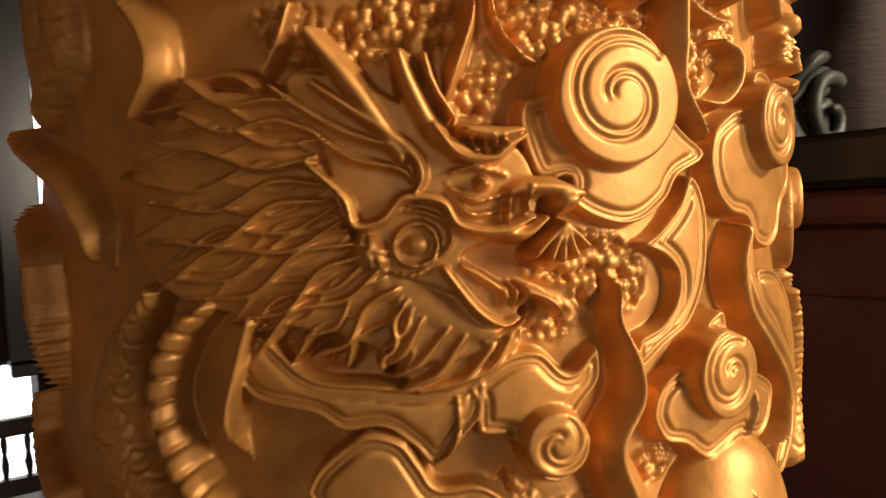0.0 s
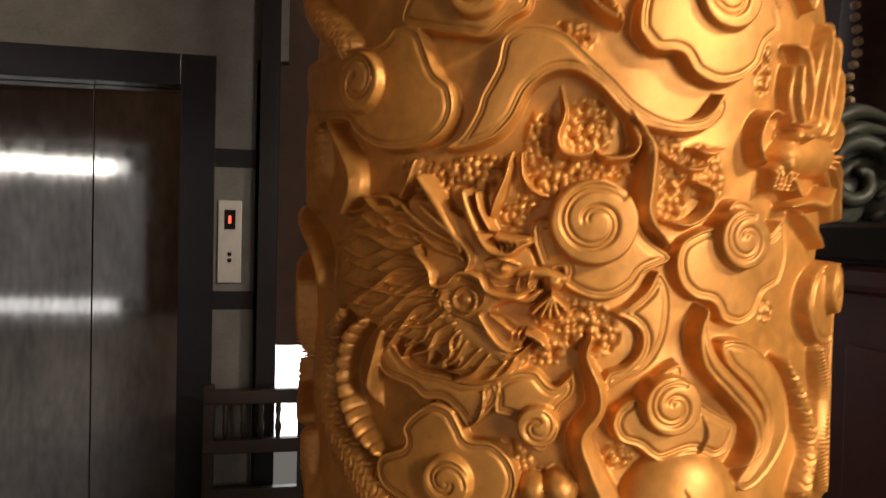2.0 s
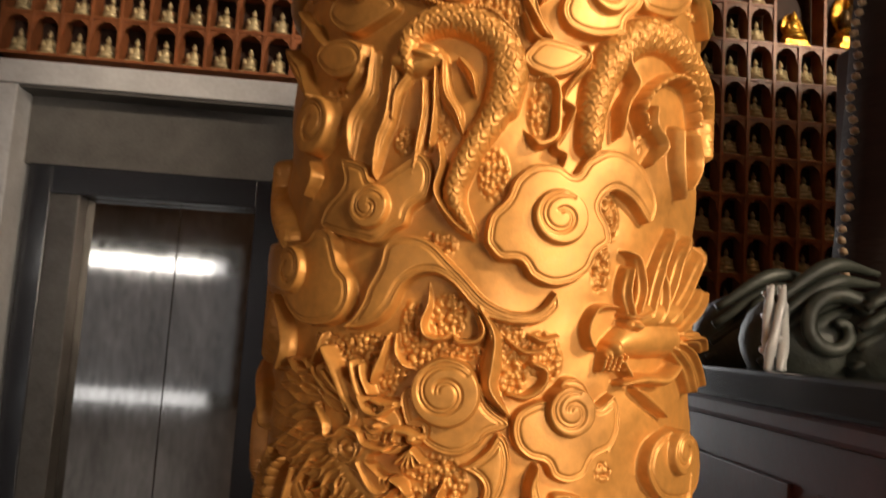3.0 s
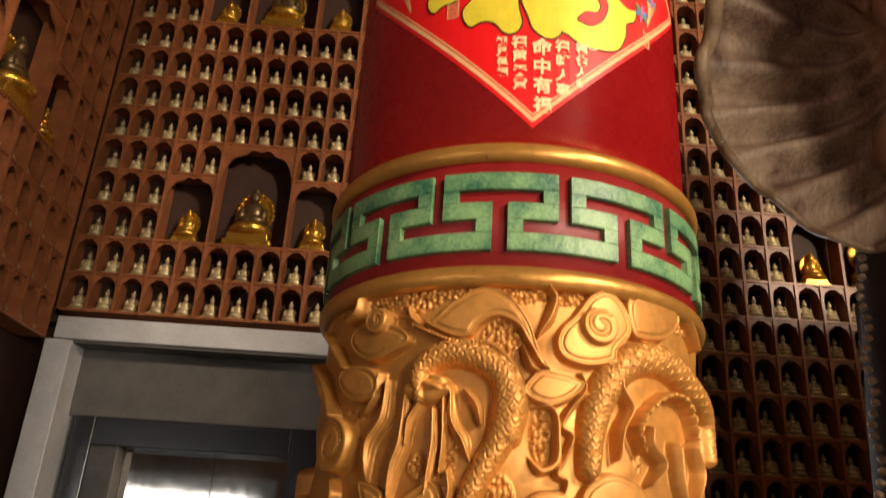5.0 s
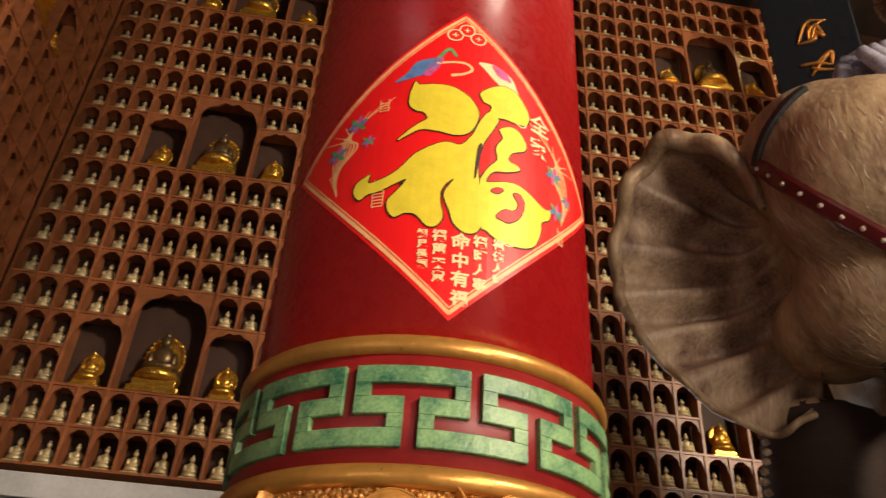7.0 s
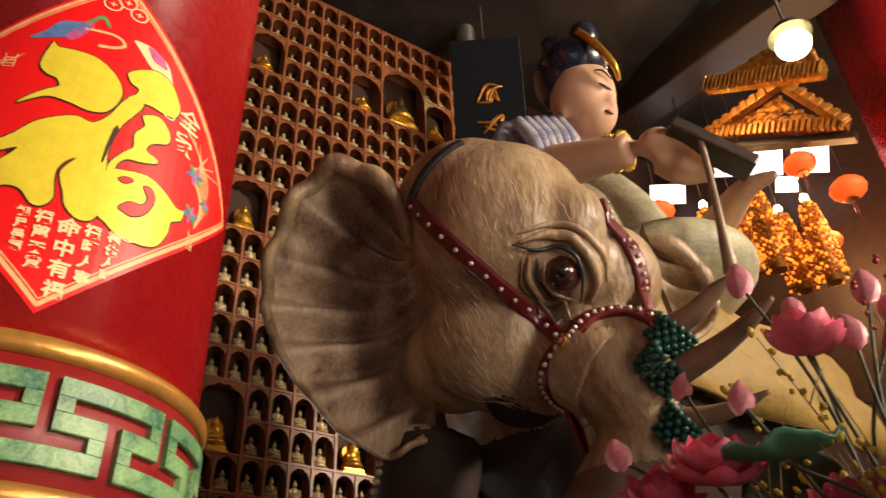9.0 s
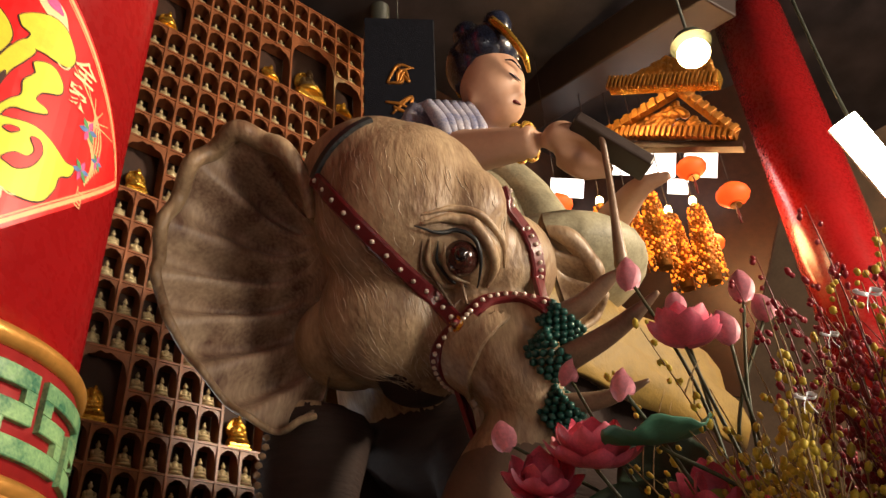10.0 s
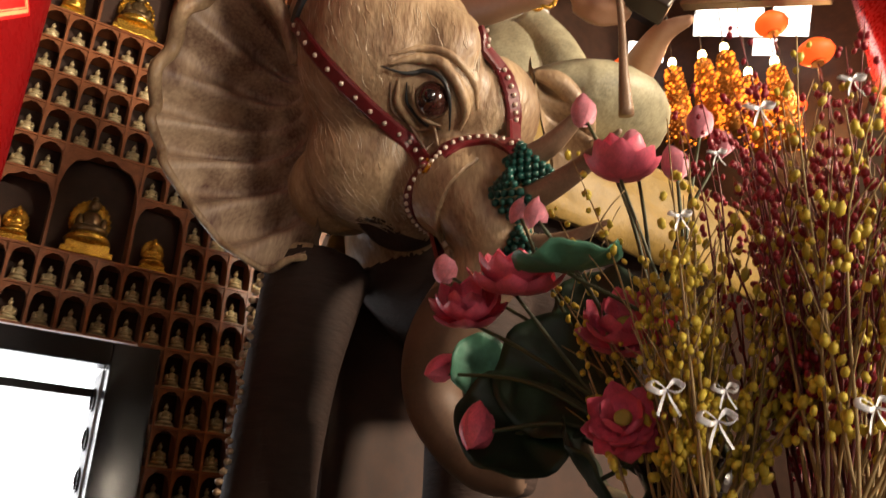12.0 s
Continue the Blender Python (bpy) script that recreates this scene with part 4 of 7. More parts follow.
band([(-0.226, 1.378), (-0.222, 1.374)], [0.0140, 0.0121], 0.028, "scale", 20)
band([(-0.222, 1.394), (-0.204, 1.399), (-0.186, 1.392), (-0.183, 1.379), (-0.201, 1.364), (-0.219, 1.367)], [0.0014, 0.0023, 0.0028, 0.0028, 0.0028, 0.0014], 0.031, "ridge", 60)
band([(-0.187, 1.366), (-0.171, 1.343), (-0.158, 1.334), (-0.147, 1.337)], [0.0027, 0.0036, 0.0032, 0.0014], 0.033, "round", 40)
band([(-0.177, 1.367), (-0.162, 1.357), (-0.153, 1.349)], [0.0018, 0.0027, 0.0014], 0.03, "round", 40)
band([(-0.142, 1.351), (-0.130, 1.345), (-0.121, 1.334)], [0.0032, 0.0041, 0.0009], 0.032, "round", 40)
band([(-0.155, 1.352), (-0.156, 1.344)], [0.0027, 0.0014], 0.031, "round", 10)
band([(-0.149, 1.352), (-0.150, 1.344)], [0.0027, 0.0014], 0.031, "round", 10)
band([(-0.143, 1.352), (-0.145, 1.344)], [0.0027, 0.0014], 0.031, "round", 10)
band([(-0.167, 1.324), (-0.149, 1.331), (-0.140, 1.340)], [0.0018, 0.0027, 0.0014], 0.028, "ridge", 40)


def relief_mesh():
    soft = HH
    for _ in range(2):
        soft = np.pad(soft, 1, mode="edge")
        soft = 0.68 * soft[1:-1, 1:-1] + 0.08 * (soft[:-2, 1:-1] + soft[2:, 1:-1] + soft[1:-1, :-2] + soft[1:-1, 2:])
    th = GU / 0.335 - math.pi / 2
    rad = R_BASE + soft
    x, y = AX + rad * np.cos(th)[None, :], AY + rad * np.sin(th)[None, :]
    nz, nu = HH.shape
    co = np.stack([x, y, ZZ], -1).reshape(-1, 3)
    i = np.arange(nz - 1)[:, None] * nu + np.arange(nu)[None, :]
    j = np.arange(nz - 1)[:, None] * nu + (np.arange(nu)[None, :] + 1) % nu
    quad = np.stack([i, j, j + nu, i + nu], -1).reshape(-1, 4)
    me = bpy.data.meshes.new("carved_base")
    me.vertices.add(len(co))
    me.vertices.foreach_set("co", co.ravel())
    me.loops.add(quad.size)
    me.loops.foreach_set("vertex_index", quad.ravel())
    me.polygons.add(len(quad))
    me.polygons.foreach_set("loop_start", np.arange(len(quad)) * 4)
    me.polygons.foreach_set("use_smooth", np.ones(len(quad), bool))
    me.update(calc_edges=True)
    me.materials.append(GOLD)
    return me


column = tagged(holder("dragon_column", (0, 0, 0)), "red lacquered temple column on a gold carved dragon base", "column")
base = new("carved_base", relief_mesh())
base.parent = column
base["label"] = "gold-painted relief of dragons and swirling clouds"
at = (AX, AY, 0)
part("plinth", revolve([(0.46, 0), (0.46, 0.16), (0.43, 0.20), (0.40, 0.24), (0.37, 0.31)], 64, at=at), GOLD, column, "gold plinth")
part("shaft", revolve([(R_RED, 2.225), (R_RED, TOP_Z)], 96, at=at), RED, column, "glossy red lacquered shaft")
part("fret_band", revolve([(R_BAND, 2.020), (R_BAND, 2.230)], 96, at=at), RED_DEEP, column, "dark red band")
for z, name in ((2.228, "upper_ring"), (2.026, "lower_ring")):
    prof = [(R_BAND + 0.0135 * math.cos(a) - 0.001, z + 0.0165 * math.sin(a)) for a in np.linspace(-math.pi / 2, math.pi / 2, 11)]
    part("ring", revolve(prof, 96, at=at), GOLD_RING, column, "gold moulded ring")


def on_column(a, z, r):
    th = a / r - math.pi / 2
    return Vector((AX + r * math.cos(th), AY + r * math.sin(th), z))


def curved_block(bm, u0, u1, z0, z1, r0, r1, b=0.0015):
    """A bar that follows the column, with its long edges eased."""
    n = max(1, round((u1 - u0) / 0.012))
    prev = None
    for k in range(n + 1):
        u = u0 + (u1 - u0) * k / n
        ring = [bm.verts.new(on_column(u * r / R_BAND, z, r)) for r, z in ((r0, z0), (r1 - b, z0), (r1, z0 + b), (r1, z1 - b), (r1 - b, z1), (r0, z1))]
        if prev:
            for j in range(5):
                bm.faces.new((prev[j], ring[j], ring[j + 1], prev[j + 1]))
        else:
            bm.faces.new(ring[::-1])
        prev = ring
    bm.faces.new(prev)


def meander():
    """One period of the green fret."""
    bm = bmesh.new()
    p, z0, z1 = 2 * math.pi * R_BAND / 11, 2.064, 2.190
    h = z1 - z0
    t, a = h * 0.225, p * 0.059
    lo, hi, m0, m1 = z0 + t, z1 - t, z0 + h * 0.39, z0 + h * 0.61
    r0, r1 = R_BAND - 0.002, R_BAND + 0.010
    for x0, x1, b0, b1 in ((0.06, 0.84, hi, z1), (0.57, 0.84, m0, m1), (0.57, 1.33, z0, lo), (1.06, 1.33, m0, m1)):
        curved_block(bm, x0 * p - a, x1 * p + a, b0, b1, r0, r1)
    for x, b0, b1 in ((0.84, m1, hi), (0.57, lo, m0), (1.33, lo, m0), (1.06, m1, hi)):
        curved_block(bm, x * p - a, x * p + a, b0, b1, r0, r1, 0.0)
    bmesh.ops.translate(bm, verts=bm.verts, vec=(-AX, -AY, 0))
    bmesh.ops.recalc_face_normals(bm, faces=bm.faces)
    return bm


fret = part("fret_piece", meander(), GREEN, column, "mottled green meander moulding", smooth=True)
fret.data.set_sharp_from_angle(angle=0.6)
for k in range(11):
    piece = fret if k == 0 else new("fret_piece", fret.data)
    piece.parent = column
    piece.matrix_basis = Matrix.Translation((AX, AY, 0)) @ Matrix.Rotation(2 * math.pi * k / 11 - 0.416, 4, "Z")


# ---- lift, ledge and niches ----
lift = tagged(holder("lift", (-0.70, 2.99, 0)), "closed steel lift doors in a black polished stone frame", "elevator")
part("wall_panel", box((-0.72, 0.0, 2.27), (1.0, 0.10, 2.66)), GRANITE, lift, "grey wall panel above the lift")
part("wall_panel", box((0.66, 0.0, 0.0), (0.85, 0.10, 2.27)), GRANITE, lift, "grey tiled wall strip")
for z in (1.05, 1.74):
    part("tile_band", box((0.66, -0.004, z), (0.85, 0.02, z + 0.09)), BLACK_STONE, lift, "dark tile band")
part("frame_side", box((-0.66, -0.02, 0), (-0.545, 0.10, 2.27), 0.004), BLACK_STONE, lift)
part("frame_side", box((0.50, -0.02, 0), (0.66, 0.10, 2.27), 0.004), BLACK_STONE, lift)
part("frame_head", box((-0.545, -0.02, 2.12), (0.50, 0.10, 2.27), 0.004), BLACK_STONE, lift, "black speckled stone lintel")
part("jamb", box((-0.545, -0.01, 0), (-0.40, 0.13, 2.12), 0.003), JAMB_STEEL, lift, "dull steel side jamb")
part("door_leaf", box((-0.40, 0.11, 0.02), (0.088, 0.14, 2.12), 0.003), STEEL, lift, "brushed steel door leaf")
part("door_leaf", box((0.092, 0.10, 0.02), (0.56, 0.13, 2.12), 0.003), STEEL, lift, "brushed steel door leaf")
call = tagged(holder("call_panel", (0.035, 2.985, 1.38)), "steel lift call panel with a red digit display", "call panel")
part("plate", box((-0.055, -0.012, -0.20), (0.055, 0.003, 0.20), 0.003), PLATE_STEEL, call)
part("display", box((-0.026, -0.016, 0.06), (0.026, -0.010, 0.155), 0.001), BLACK_GLASS, call)
part("digit", box((-0.006, -0.019, 0.09), (0.006, -0.0165, 0.125)), LED_RED, call, "glowing red digit")
for z in (-0.09, -0.06):
    part("button", revolve([(0.011, 0), (0.010, 0.006), (0.007, 0.008)], 16), BLACK_GLASS, call, loc=pose(0, -0.011, z, 90, 0, 0))
portal = tagged(holder("lift_portal", (-1.5, 2.82, 0)), "worn white painted portal ledge over the lift", "portal", kind="structure")
part("ledge", box((-0.005, 0, 2.645), (1.95, 0.26, 2.768), 0.006), WHITE_METAL, portal, "white painted ledge")
part("side_post", box((-0.045, 0.001, 0), (0.10, 0.26, 2.640), 0.006), WHITE_METAL, portal)
part("soffit", box((0.10, 0.02, 2.630), (1.8, 0.20, 2.643)), GRANITE, portal)
part("dark_post", box((1.67, 0.05, 0), (1.762, 0.26, 2.64), 0.004), BLACK_STONE, portal, "dark stone post")

railing = tagged(holder("low_railing", (-0.06, 2.78, 0)), "low dark wooden railing with short balusters before the window", "railing")
for z in (0.17, 0.40, 0.63):
    part("rail", box((0, 0, z), (0.90, 0.05, z + 0.065), 0.006), TABLET, railing)
for x in (0.0, 0.43, 0.85):
    part("post", box((x, 0.004, 0), (x + 0.05, 0.046, 0.72), 0.005), TABLET, railing)
for k in range(9):
    part("baluster", revolve([(0.010, 0.465), (0.016, 0.52), (0.009, 0.56), (0.014, 0.60), (0.010, 0.63)], 8), TABLET, railing, loc=(0.10 + 0.08 * k + (0.03 if k > 3 else 0), 0.025, 0))


def arch_fringe(bm, x, z, w, h, y, big=False):
    """The carved spandrel that hangs under a shelf at the head of a niche."""
    n = 7 if not big else 13
    top = z + h
    for side in (-1, 1):
        prev = None
        for k in range(n):
            f = k / (n - 1)
            drop = (0.46 if not big else 0.34) * h * (1 - math.sqrt(max(0, 1 - (1 - f) ** 2.2))) + (0.03 * h) * (1 + math.cos(f * 12)) / 2 + 0.035 * h
            xx = x + side * (w / 2) * (1 - f)
            a = [bm.verts.new((xx, y, top)), bm.verts.new((xx, y, top - drop)), bm.verts.new((xx, y + 0.014, top - drop)), bm.verts.new((xx, y + 0.014, top))]
            if prev:
                for j in range(3):
                    q = (prev[j], a[j], a[j + 1], prev[j + 1])
                    bm.faces.new(q if side < 0 else q[::-1])
            prev = a


def statuette_mesh():
    """A small seated figure on a lotus seat, as one plain shape 0.115 m tall."""
    bm = bmesh.new()
    box((-0.043, -0.028, 0), (0.043, 0.030, 0.014), 0.003, bm)
    revolve([(0.034, 0.014), (0.040, 0.022), (0.036, 0.030), (0.033, 0.032)], 10, bm)
    blob((0, -0.006, 0.042), (0.040, 0.026, 0.014), bm, sub=1)
    blob((0, 0.002, 0.062), (0.024, 0.016, 0.027), bm, sub=1)
    blob((0, 0.0, 0.096), (0.0125, 0.0125, 0.015), bm, sub=1)
    blob((0, 0.001, 0.112), (0.006, 0.006, 0.007), bm, sub=1)
    blob((-0.024, -0.004, 0.056), (0.009, 0.010, 0.020), bm, sub=1)
    blob((0.024, -0.004, 0.056), (0.009, 0.010, 0.020), bm, sub=1)
    me = mesh_of(bm, "statuette")
    me.materials.append(STATUETTE)
    return me


def shrine_mesh(k, name):
    """A larger gilded seated figure with a halo on a tiered seat, as one plain shape."""
    bm = bmesh.new()
    box((-0.080 * k, -0.045 * k, 0), (0.080 * k, 0.045 * k, 0.020 * k), 0.004, bm)
    box((-0.068 * k, -0.040 * k, 0.020 * k), (0.068 * k, 0.040 * k, 0.045 * k), 0.004, bm)
    revolve([(0.060 * k, 0.045 * k), (0.074 * k, 0.060 * k), (0.062 * k, 0.078 * k), (0.055 * k, 0.080 * k)], 14, bm)
    halo = [(0.064 * k * math.cos(a), 0.140 * k + (0.078 if math.sin(a) > 0 else 0.06) * k * math.sin(a)) for a in np.linspace(0, 2 * math.pi, 25)[:-1]]
    f, g = [bm.verts.new((x, 0.030 * k, z)) for x, z in halo], [bm.verts.new((x * 0.94, 0.042 * k, z)) for x, z in halo]
    bm.faces.new(f)
    bm.faces.new(g[::-1])
    for i in range(24):
        bm.faces.new((f[i], g[i], g[(i + 1) % 24], f[(i + 1) % 24]))
    for i in range(0, 24, 1):
        blob((halo[i][0] * 0.96, 0.028 * k, halo[i][1]), (0.009 * k, 0.008 * k, 0.009 * k), bm, sub=1)
    blob((0, -0.008 * k, 0.098 * k), (0.060 * k, 0.038 * k, 0.022 * k), bm, mat=1)
    blob((0, 0.0, 0.135 * k), (0.036 * k, 0.024 * k, 0.042 * k), bm, mat=1)
    blob((-0.038 * k, -0.006 * k, 0.122 * k), (0.013 * k, 0.016 * k, 0.032 * k), bm, mat=1)
    blob((0.038 * k, -0.006 * k, 0.122 * k), (0.013 * k, 0.016 * k, 0.032 * k), bm, mat=1)
    blob((0, -0.002 * k, 0.190 * k), (0.019 * k, 0.019 * k, 0.024 * k), bm, mat=1)
    blob((0, 0, 0.216 * k), (0.011 * k, 0.011 * k, 0.013 * k), bm, mat=1)
    return mesh_of(bm, name)


FIGURE = statuette_mesh()
SHRINE_GILT = shrine_mesh(1.0, "seated_figure")
SHRINE_BIG = shrine_mesh(1.75, "seated_figure")
for m in (GILT, GILT):
    SHRINE_GILT.materials.append(m)
for m in (GILT, STONE_FIGURE):
    SHRINE_BIG.materials.append(m)


def lattice(name, frame_m, cols, rows, lowest, groups, near, label):
    """A wall of niches. frame_m: its plane; lowest(c): the lowest row of a column; groups: (first column, lowest row) of the three-arched shrines;
    near(c, r): whether a figure is an object of its own."""
    wall = tagged(holder(name), label, "niche wall", kind="structure")
    wall.matrix_basis = frame_m
    taken = {}
    for gc, gr in groups:
        for c in range(7):
            for r in range(3 if 2 <= c <= 4 else 2):
                taken[(gc + c, gr + r)] = True
    depth = 0.135
    fringe = bmesh.new()
    x0 = -PITCH / 2
    for k in range(cols + 1):
        lo = min(lowest(max(0, k - 1)), lowest(min(cols - 1, k)))
        runs, start = [], None
        for r in range(lo, rows + 1):
            blocked = r == rows or ((k - 1, r) in taken and (k, r) in taken and not any(k - gc in (2, 5) for gc, gr in groups if gr <= r < gr + 3 and gc <= k <= gc + 7))
            if not blocked and start is None:
                start = r
            if blocked and start is not None:
                runs.append((start, r))
                start = None
        for a, b in runs:
            part("post", box((x0 + k * PITCH - 0.008, -0.006, a * ROW), (x0 + k * PITCH + 0.008, depth - 0.01, b * ROW)), WOOD, wall)
    for r in range(min(lowest(c) for c in range(cols)), rows + 1):
        start = None
        for c in range(cols + 1):
            inside = c < cols and r >= lowest(c)
            cut = not inside or ((c, r) in taken and (c, r - 1) in taken)
            if not cut and start is None:
                start = c
            if cut and start is not None:
                part("shelf", box((x0 + start * PITCH + 0.0085, -0.002, r * ROW - 0.007), (x0 + c * PITCH - 0.0085, depth, r * ROW + 0.007)), WOOD, wall)
                start = None
    rest = []
    for c in range(cols):
        for r in range(lowest(c), rows):
            if (c, r) in taken:
                continue
            arch_fringe(fringe, c * PITCH, r * ROW + 0.007, PITCH - 0.016, ROW - 0.014, 0.006)
            m = Matrix.Translation((c * PITCH, 0.070, r * ROW + 0.007)) @ Matrix.Rotation(random.uniform(-0.12, 0.12), 4, "Z") @ Matrix.Scale(1.22, 4)
            if near(c, r):
                fig = tagged(new("seated_statuette", FIGURE), "small pale gilded seated statuette in a wooden niche", "statuette", group="statuettes in the niche wall")
                fig.matrix_basis = frame_m @ m
            else:
                rest.append(m)
    for gc, gr in groups:
        for first, wide, tall, mesh in ((0, 2, 2, SHRINE_GILT), (2, 3, 3, SHRINE_BIG), (5, 2, 2, SHRINE_GILT)):
            x = (gc + first + (wide - 1) / 2) * PITCH
            if gc + first + wide > cols:
                continue
            arch_fringe(fringe, x, gr * ROW + 0.007, wide * PITCH - 0.016, tall * ROW - 0.014, 0.004, True)
            fig = tagged(new("seated_figure", mesh), "gilded seated figure with a halo in an arched niche", "statue", group="figures in the arched niches")
            fig.matrix_basis = frame_m @ Matrix.Translation((x, 0.065, gr * ROW + 0.007))
    if len(fringe.faces):
        ob = part("carved_arches", fringe, WOOD, wall)
        ob["kind"] = "stuff"
    else:
        fringe.free()
    if rest:
        src = np.empty(len(FIGURE.vertices) * 3)
        FIGURE.vertices.foreach_get("co", src)
        src = src.reshape(-1, 3)
        tris = [tuple(p.vertices) for p in FIGURE.polygons]
        verts, faces = [], []
        for m in rest:
            a = np.array(m)
            o = len(verts)
            verts += (src @ a[:3, :3].T + a[:3, 3]).tolist()
            faces += [tuple(i + o for i in t) for t in tris]
        me = bpy.data.meshes.new("distant_statuettes")
        me.from_pydata(verts, [], faces)
        me.polygons.foreach_set("use_smooth", [True] * len(faces))
        me.materials.append(STATUETTE)
        ob = tagged(new("distant_statuettes", me), "rows of small pale gilded statuettes high in the niches", "statuettes", kind="stuff")
        ob.matrix_basis = frame_m
    return wall


SHELF0 = ROW0 - 0.060
main_groups = [(3, 2), (3, 9), (3, 16), (17, 2), (17, 9), (17, 16), (28, 2), (28, 9), (28, 16)]
lattice("niche_wall_north", pose(COL0, 2.935, SHELF0), 36, 21, lambda c: 0 if c < 23 else -9, main_groups, lambda c, r: c < 22 and -1 < r < 10, "red-brown wooden lattice of niches holding statuettes")
lattice("niche_wall_west", pose(LEFT_X + 0.145, 2.86, SHELF0 + 0.02, 0, 0, 90) @ pose(-16 * PITCH, 0, 0), 16, 21, lambda c: -1, [(7, 3), (7, 10)], lambda c, r: False, "side wall of red-brown wooden niches with statuettes")

# ---- elephant statue ----
SKIN = material("painted_elephant_hide", (0.40, 0.29, 0.175), 0.42, 0.0, 0.35, 3.0, 0.55, 14, dirt=(0.17, 0.095, 0.055), stretch=(3.0, 3.0, 0.8))
# dark brown of the legs, also used as painted shade under the body
SKIN_DARK = material("dark_leg_paint_and_shade", (0.028, 0.013, 0.009), 0.8, 0.0, 0.4, 9, 0.4, 20, stretch=(1, 1, 4))
EAR_IN = material("rippled_ear_paint", (0.42, 0.31, 0.21), 0.5, 0.0, 0.35, 5, 0.3, 14, dirt=(0.12, 0.055, 0.038), stretch=(2, 2, 0.25))
# brown eye crease line, and the shade painted on the lower trunk
FOLD_AND_SHADE = material("brown_fold_and_trunk_shade", (0.13, 0.075, 0.048), 0.6, 0.0, 0.3, 9)
STRAP = material("dark_red_harness", (0.13, 0.012, 0.016), 0.35, 0.0, 0.3, 30)
STUD = material("pearl_stud", (0.65, 0.55, 0.46), 0.3, 0.2, 0.2, 40)
TUSK = material("brown_ivory_tusk", (0.23, 0.145, 0.095), 0.36, 0.0, 0.35, 14, 0.1, 40)
TEAL = material("teal_bead_cuff", (0.012, 0.085, 0.070), 0.35, 0.0, 0.4, 60)
EYE_DARK = material("glossy_dark_eye", (0.012, 0.008, 0.008), 0.08, coat=0.8)
EYE_BROWN = material("brown_iris", (0.06, 0.02, 0.015), 0.12, coat=0.8)
LINER = material("dark_eye_line", (0.02, 0.022, 0.024), 0.4)
HAIR_PAINT = material("pale_painted_hair", (0.60, 0.50, 0.38), 0.5, 0.0, 0.2, 20)
CLOTH_GOLD = material("ochre_saddle_cloth", (0.24, 0.15, 0.035), 0.5, 0.0, 0.3, 12, 0.3, 50)


def fused(pieces, voxel, smooth):
    """One smooth skin over overlapping solids."""
    bm = bmesh.new()
    for kind, *args in pieces:
        if kind == "ball":
            blob(args[0], args[1], bm, sub=3)
        else:
            tube(args[0], args[1], 16, 24, bm)
    me = mesh_of(bm, "fused")
    ob = new("fused", me)
    r = ob.modifiers.new("skin", "REMESH")
    r.mode, r.voxel_size = "VOXEL", voxel
    s = ob.modifiers.new("ease", "SMOOTH")
    s.factor, s.iterations = 0.6, smooth
    dg = bpy.context.evaluated_depsgraph_get()
    got = bpy.data.meshes.new_from_object(ob.evaluated_get(dg))
    bpy.data.objects.remove(ob)
    return got


def strap_on(tree, bm, pts, width, mat, n=40, lift=0.006, studs=None):
    """A flat strap that lies on the skin along a line of points, with studs."""
    path = smooth_path(pts, n)
    loc, nor = [], []
    for p in path:
        q, nn, _, _ = tree.find_nearest(Vector(p))
        loc.append(q)
        nor.append(nn)
    rows = []
    for k in range(n):
        d = (loc[min(k + 1, n - 1)] - loc[max(k - 1, 0)]).normalized()
        nk = sum((nor[j] for j in range(max(0, k - 2), min(n, k + 3))), Vector()).normalized()
        s = d.cross(nk).normalized()
        c = loc[k] + nk * lift
        rows.append([bm.verts.new(c + s * x * width + nk * y) for x, y in ((-0.5, -0.01), (-0.5, 0.004), (-0.36, 0.008), (0.36, 0.008), (0.5, 0.004), (0.5, -0.01))])
        if studs is not None and k % 3 == 1:
            blob(c + nk * 0.010, (0.009, 0.009, 0.009), bm, studs, 1)
    for u, v in zip(rows, rows[1:]):
        for j in range(5):
            f = bm.faces.new((u[j], u[j + 1], v[j + 1], v[j]))
            f.material_index = mat


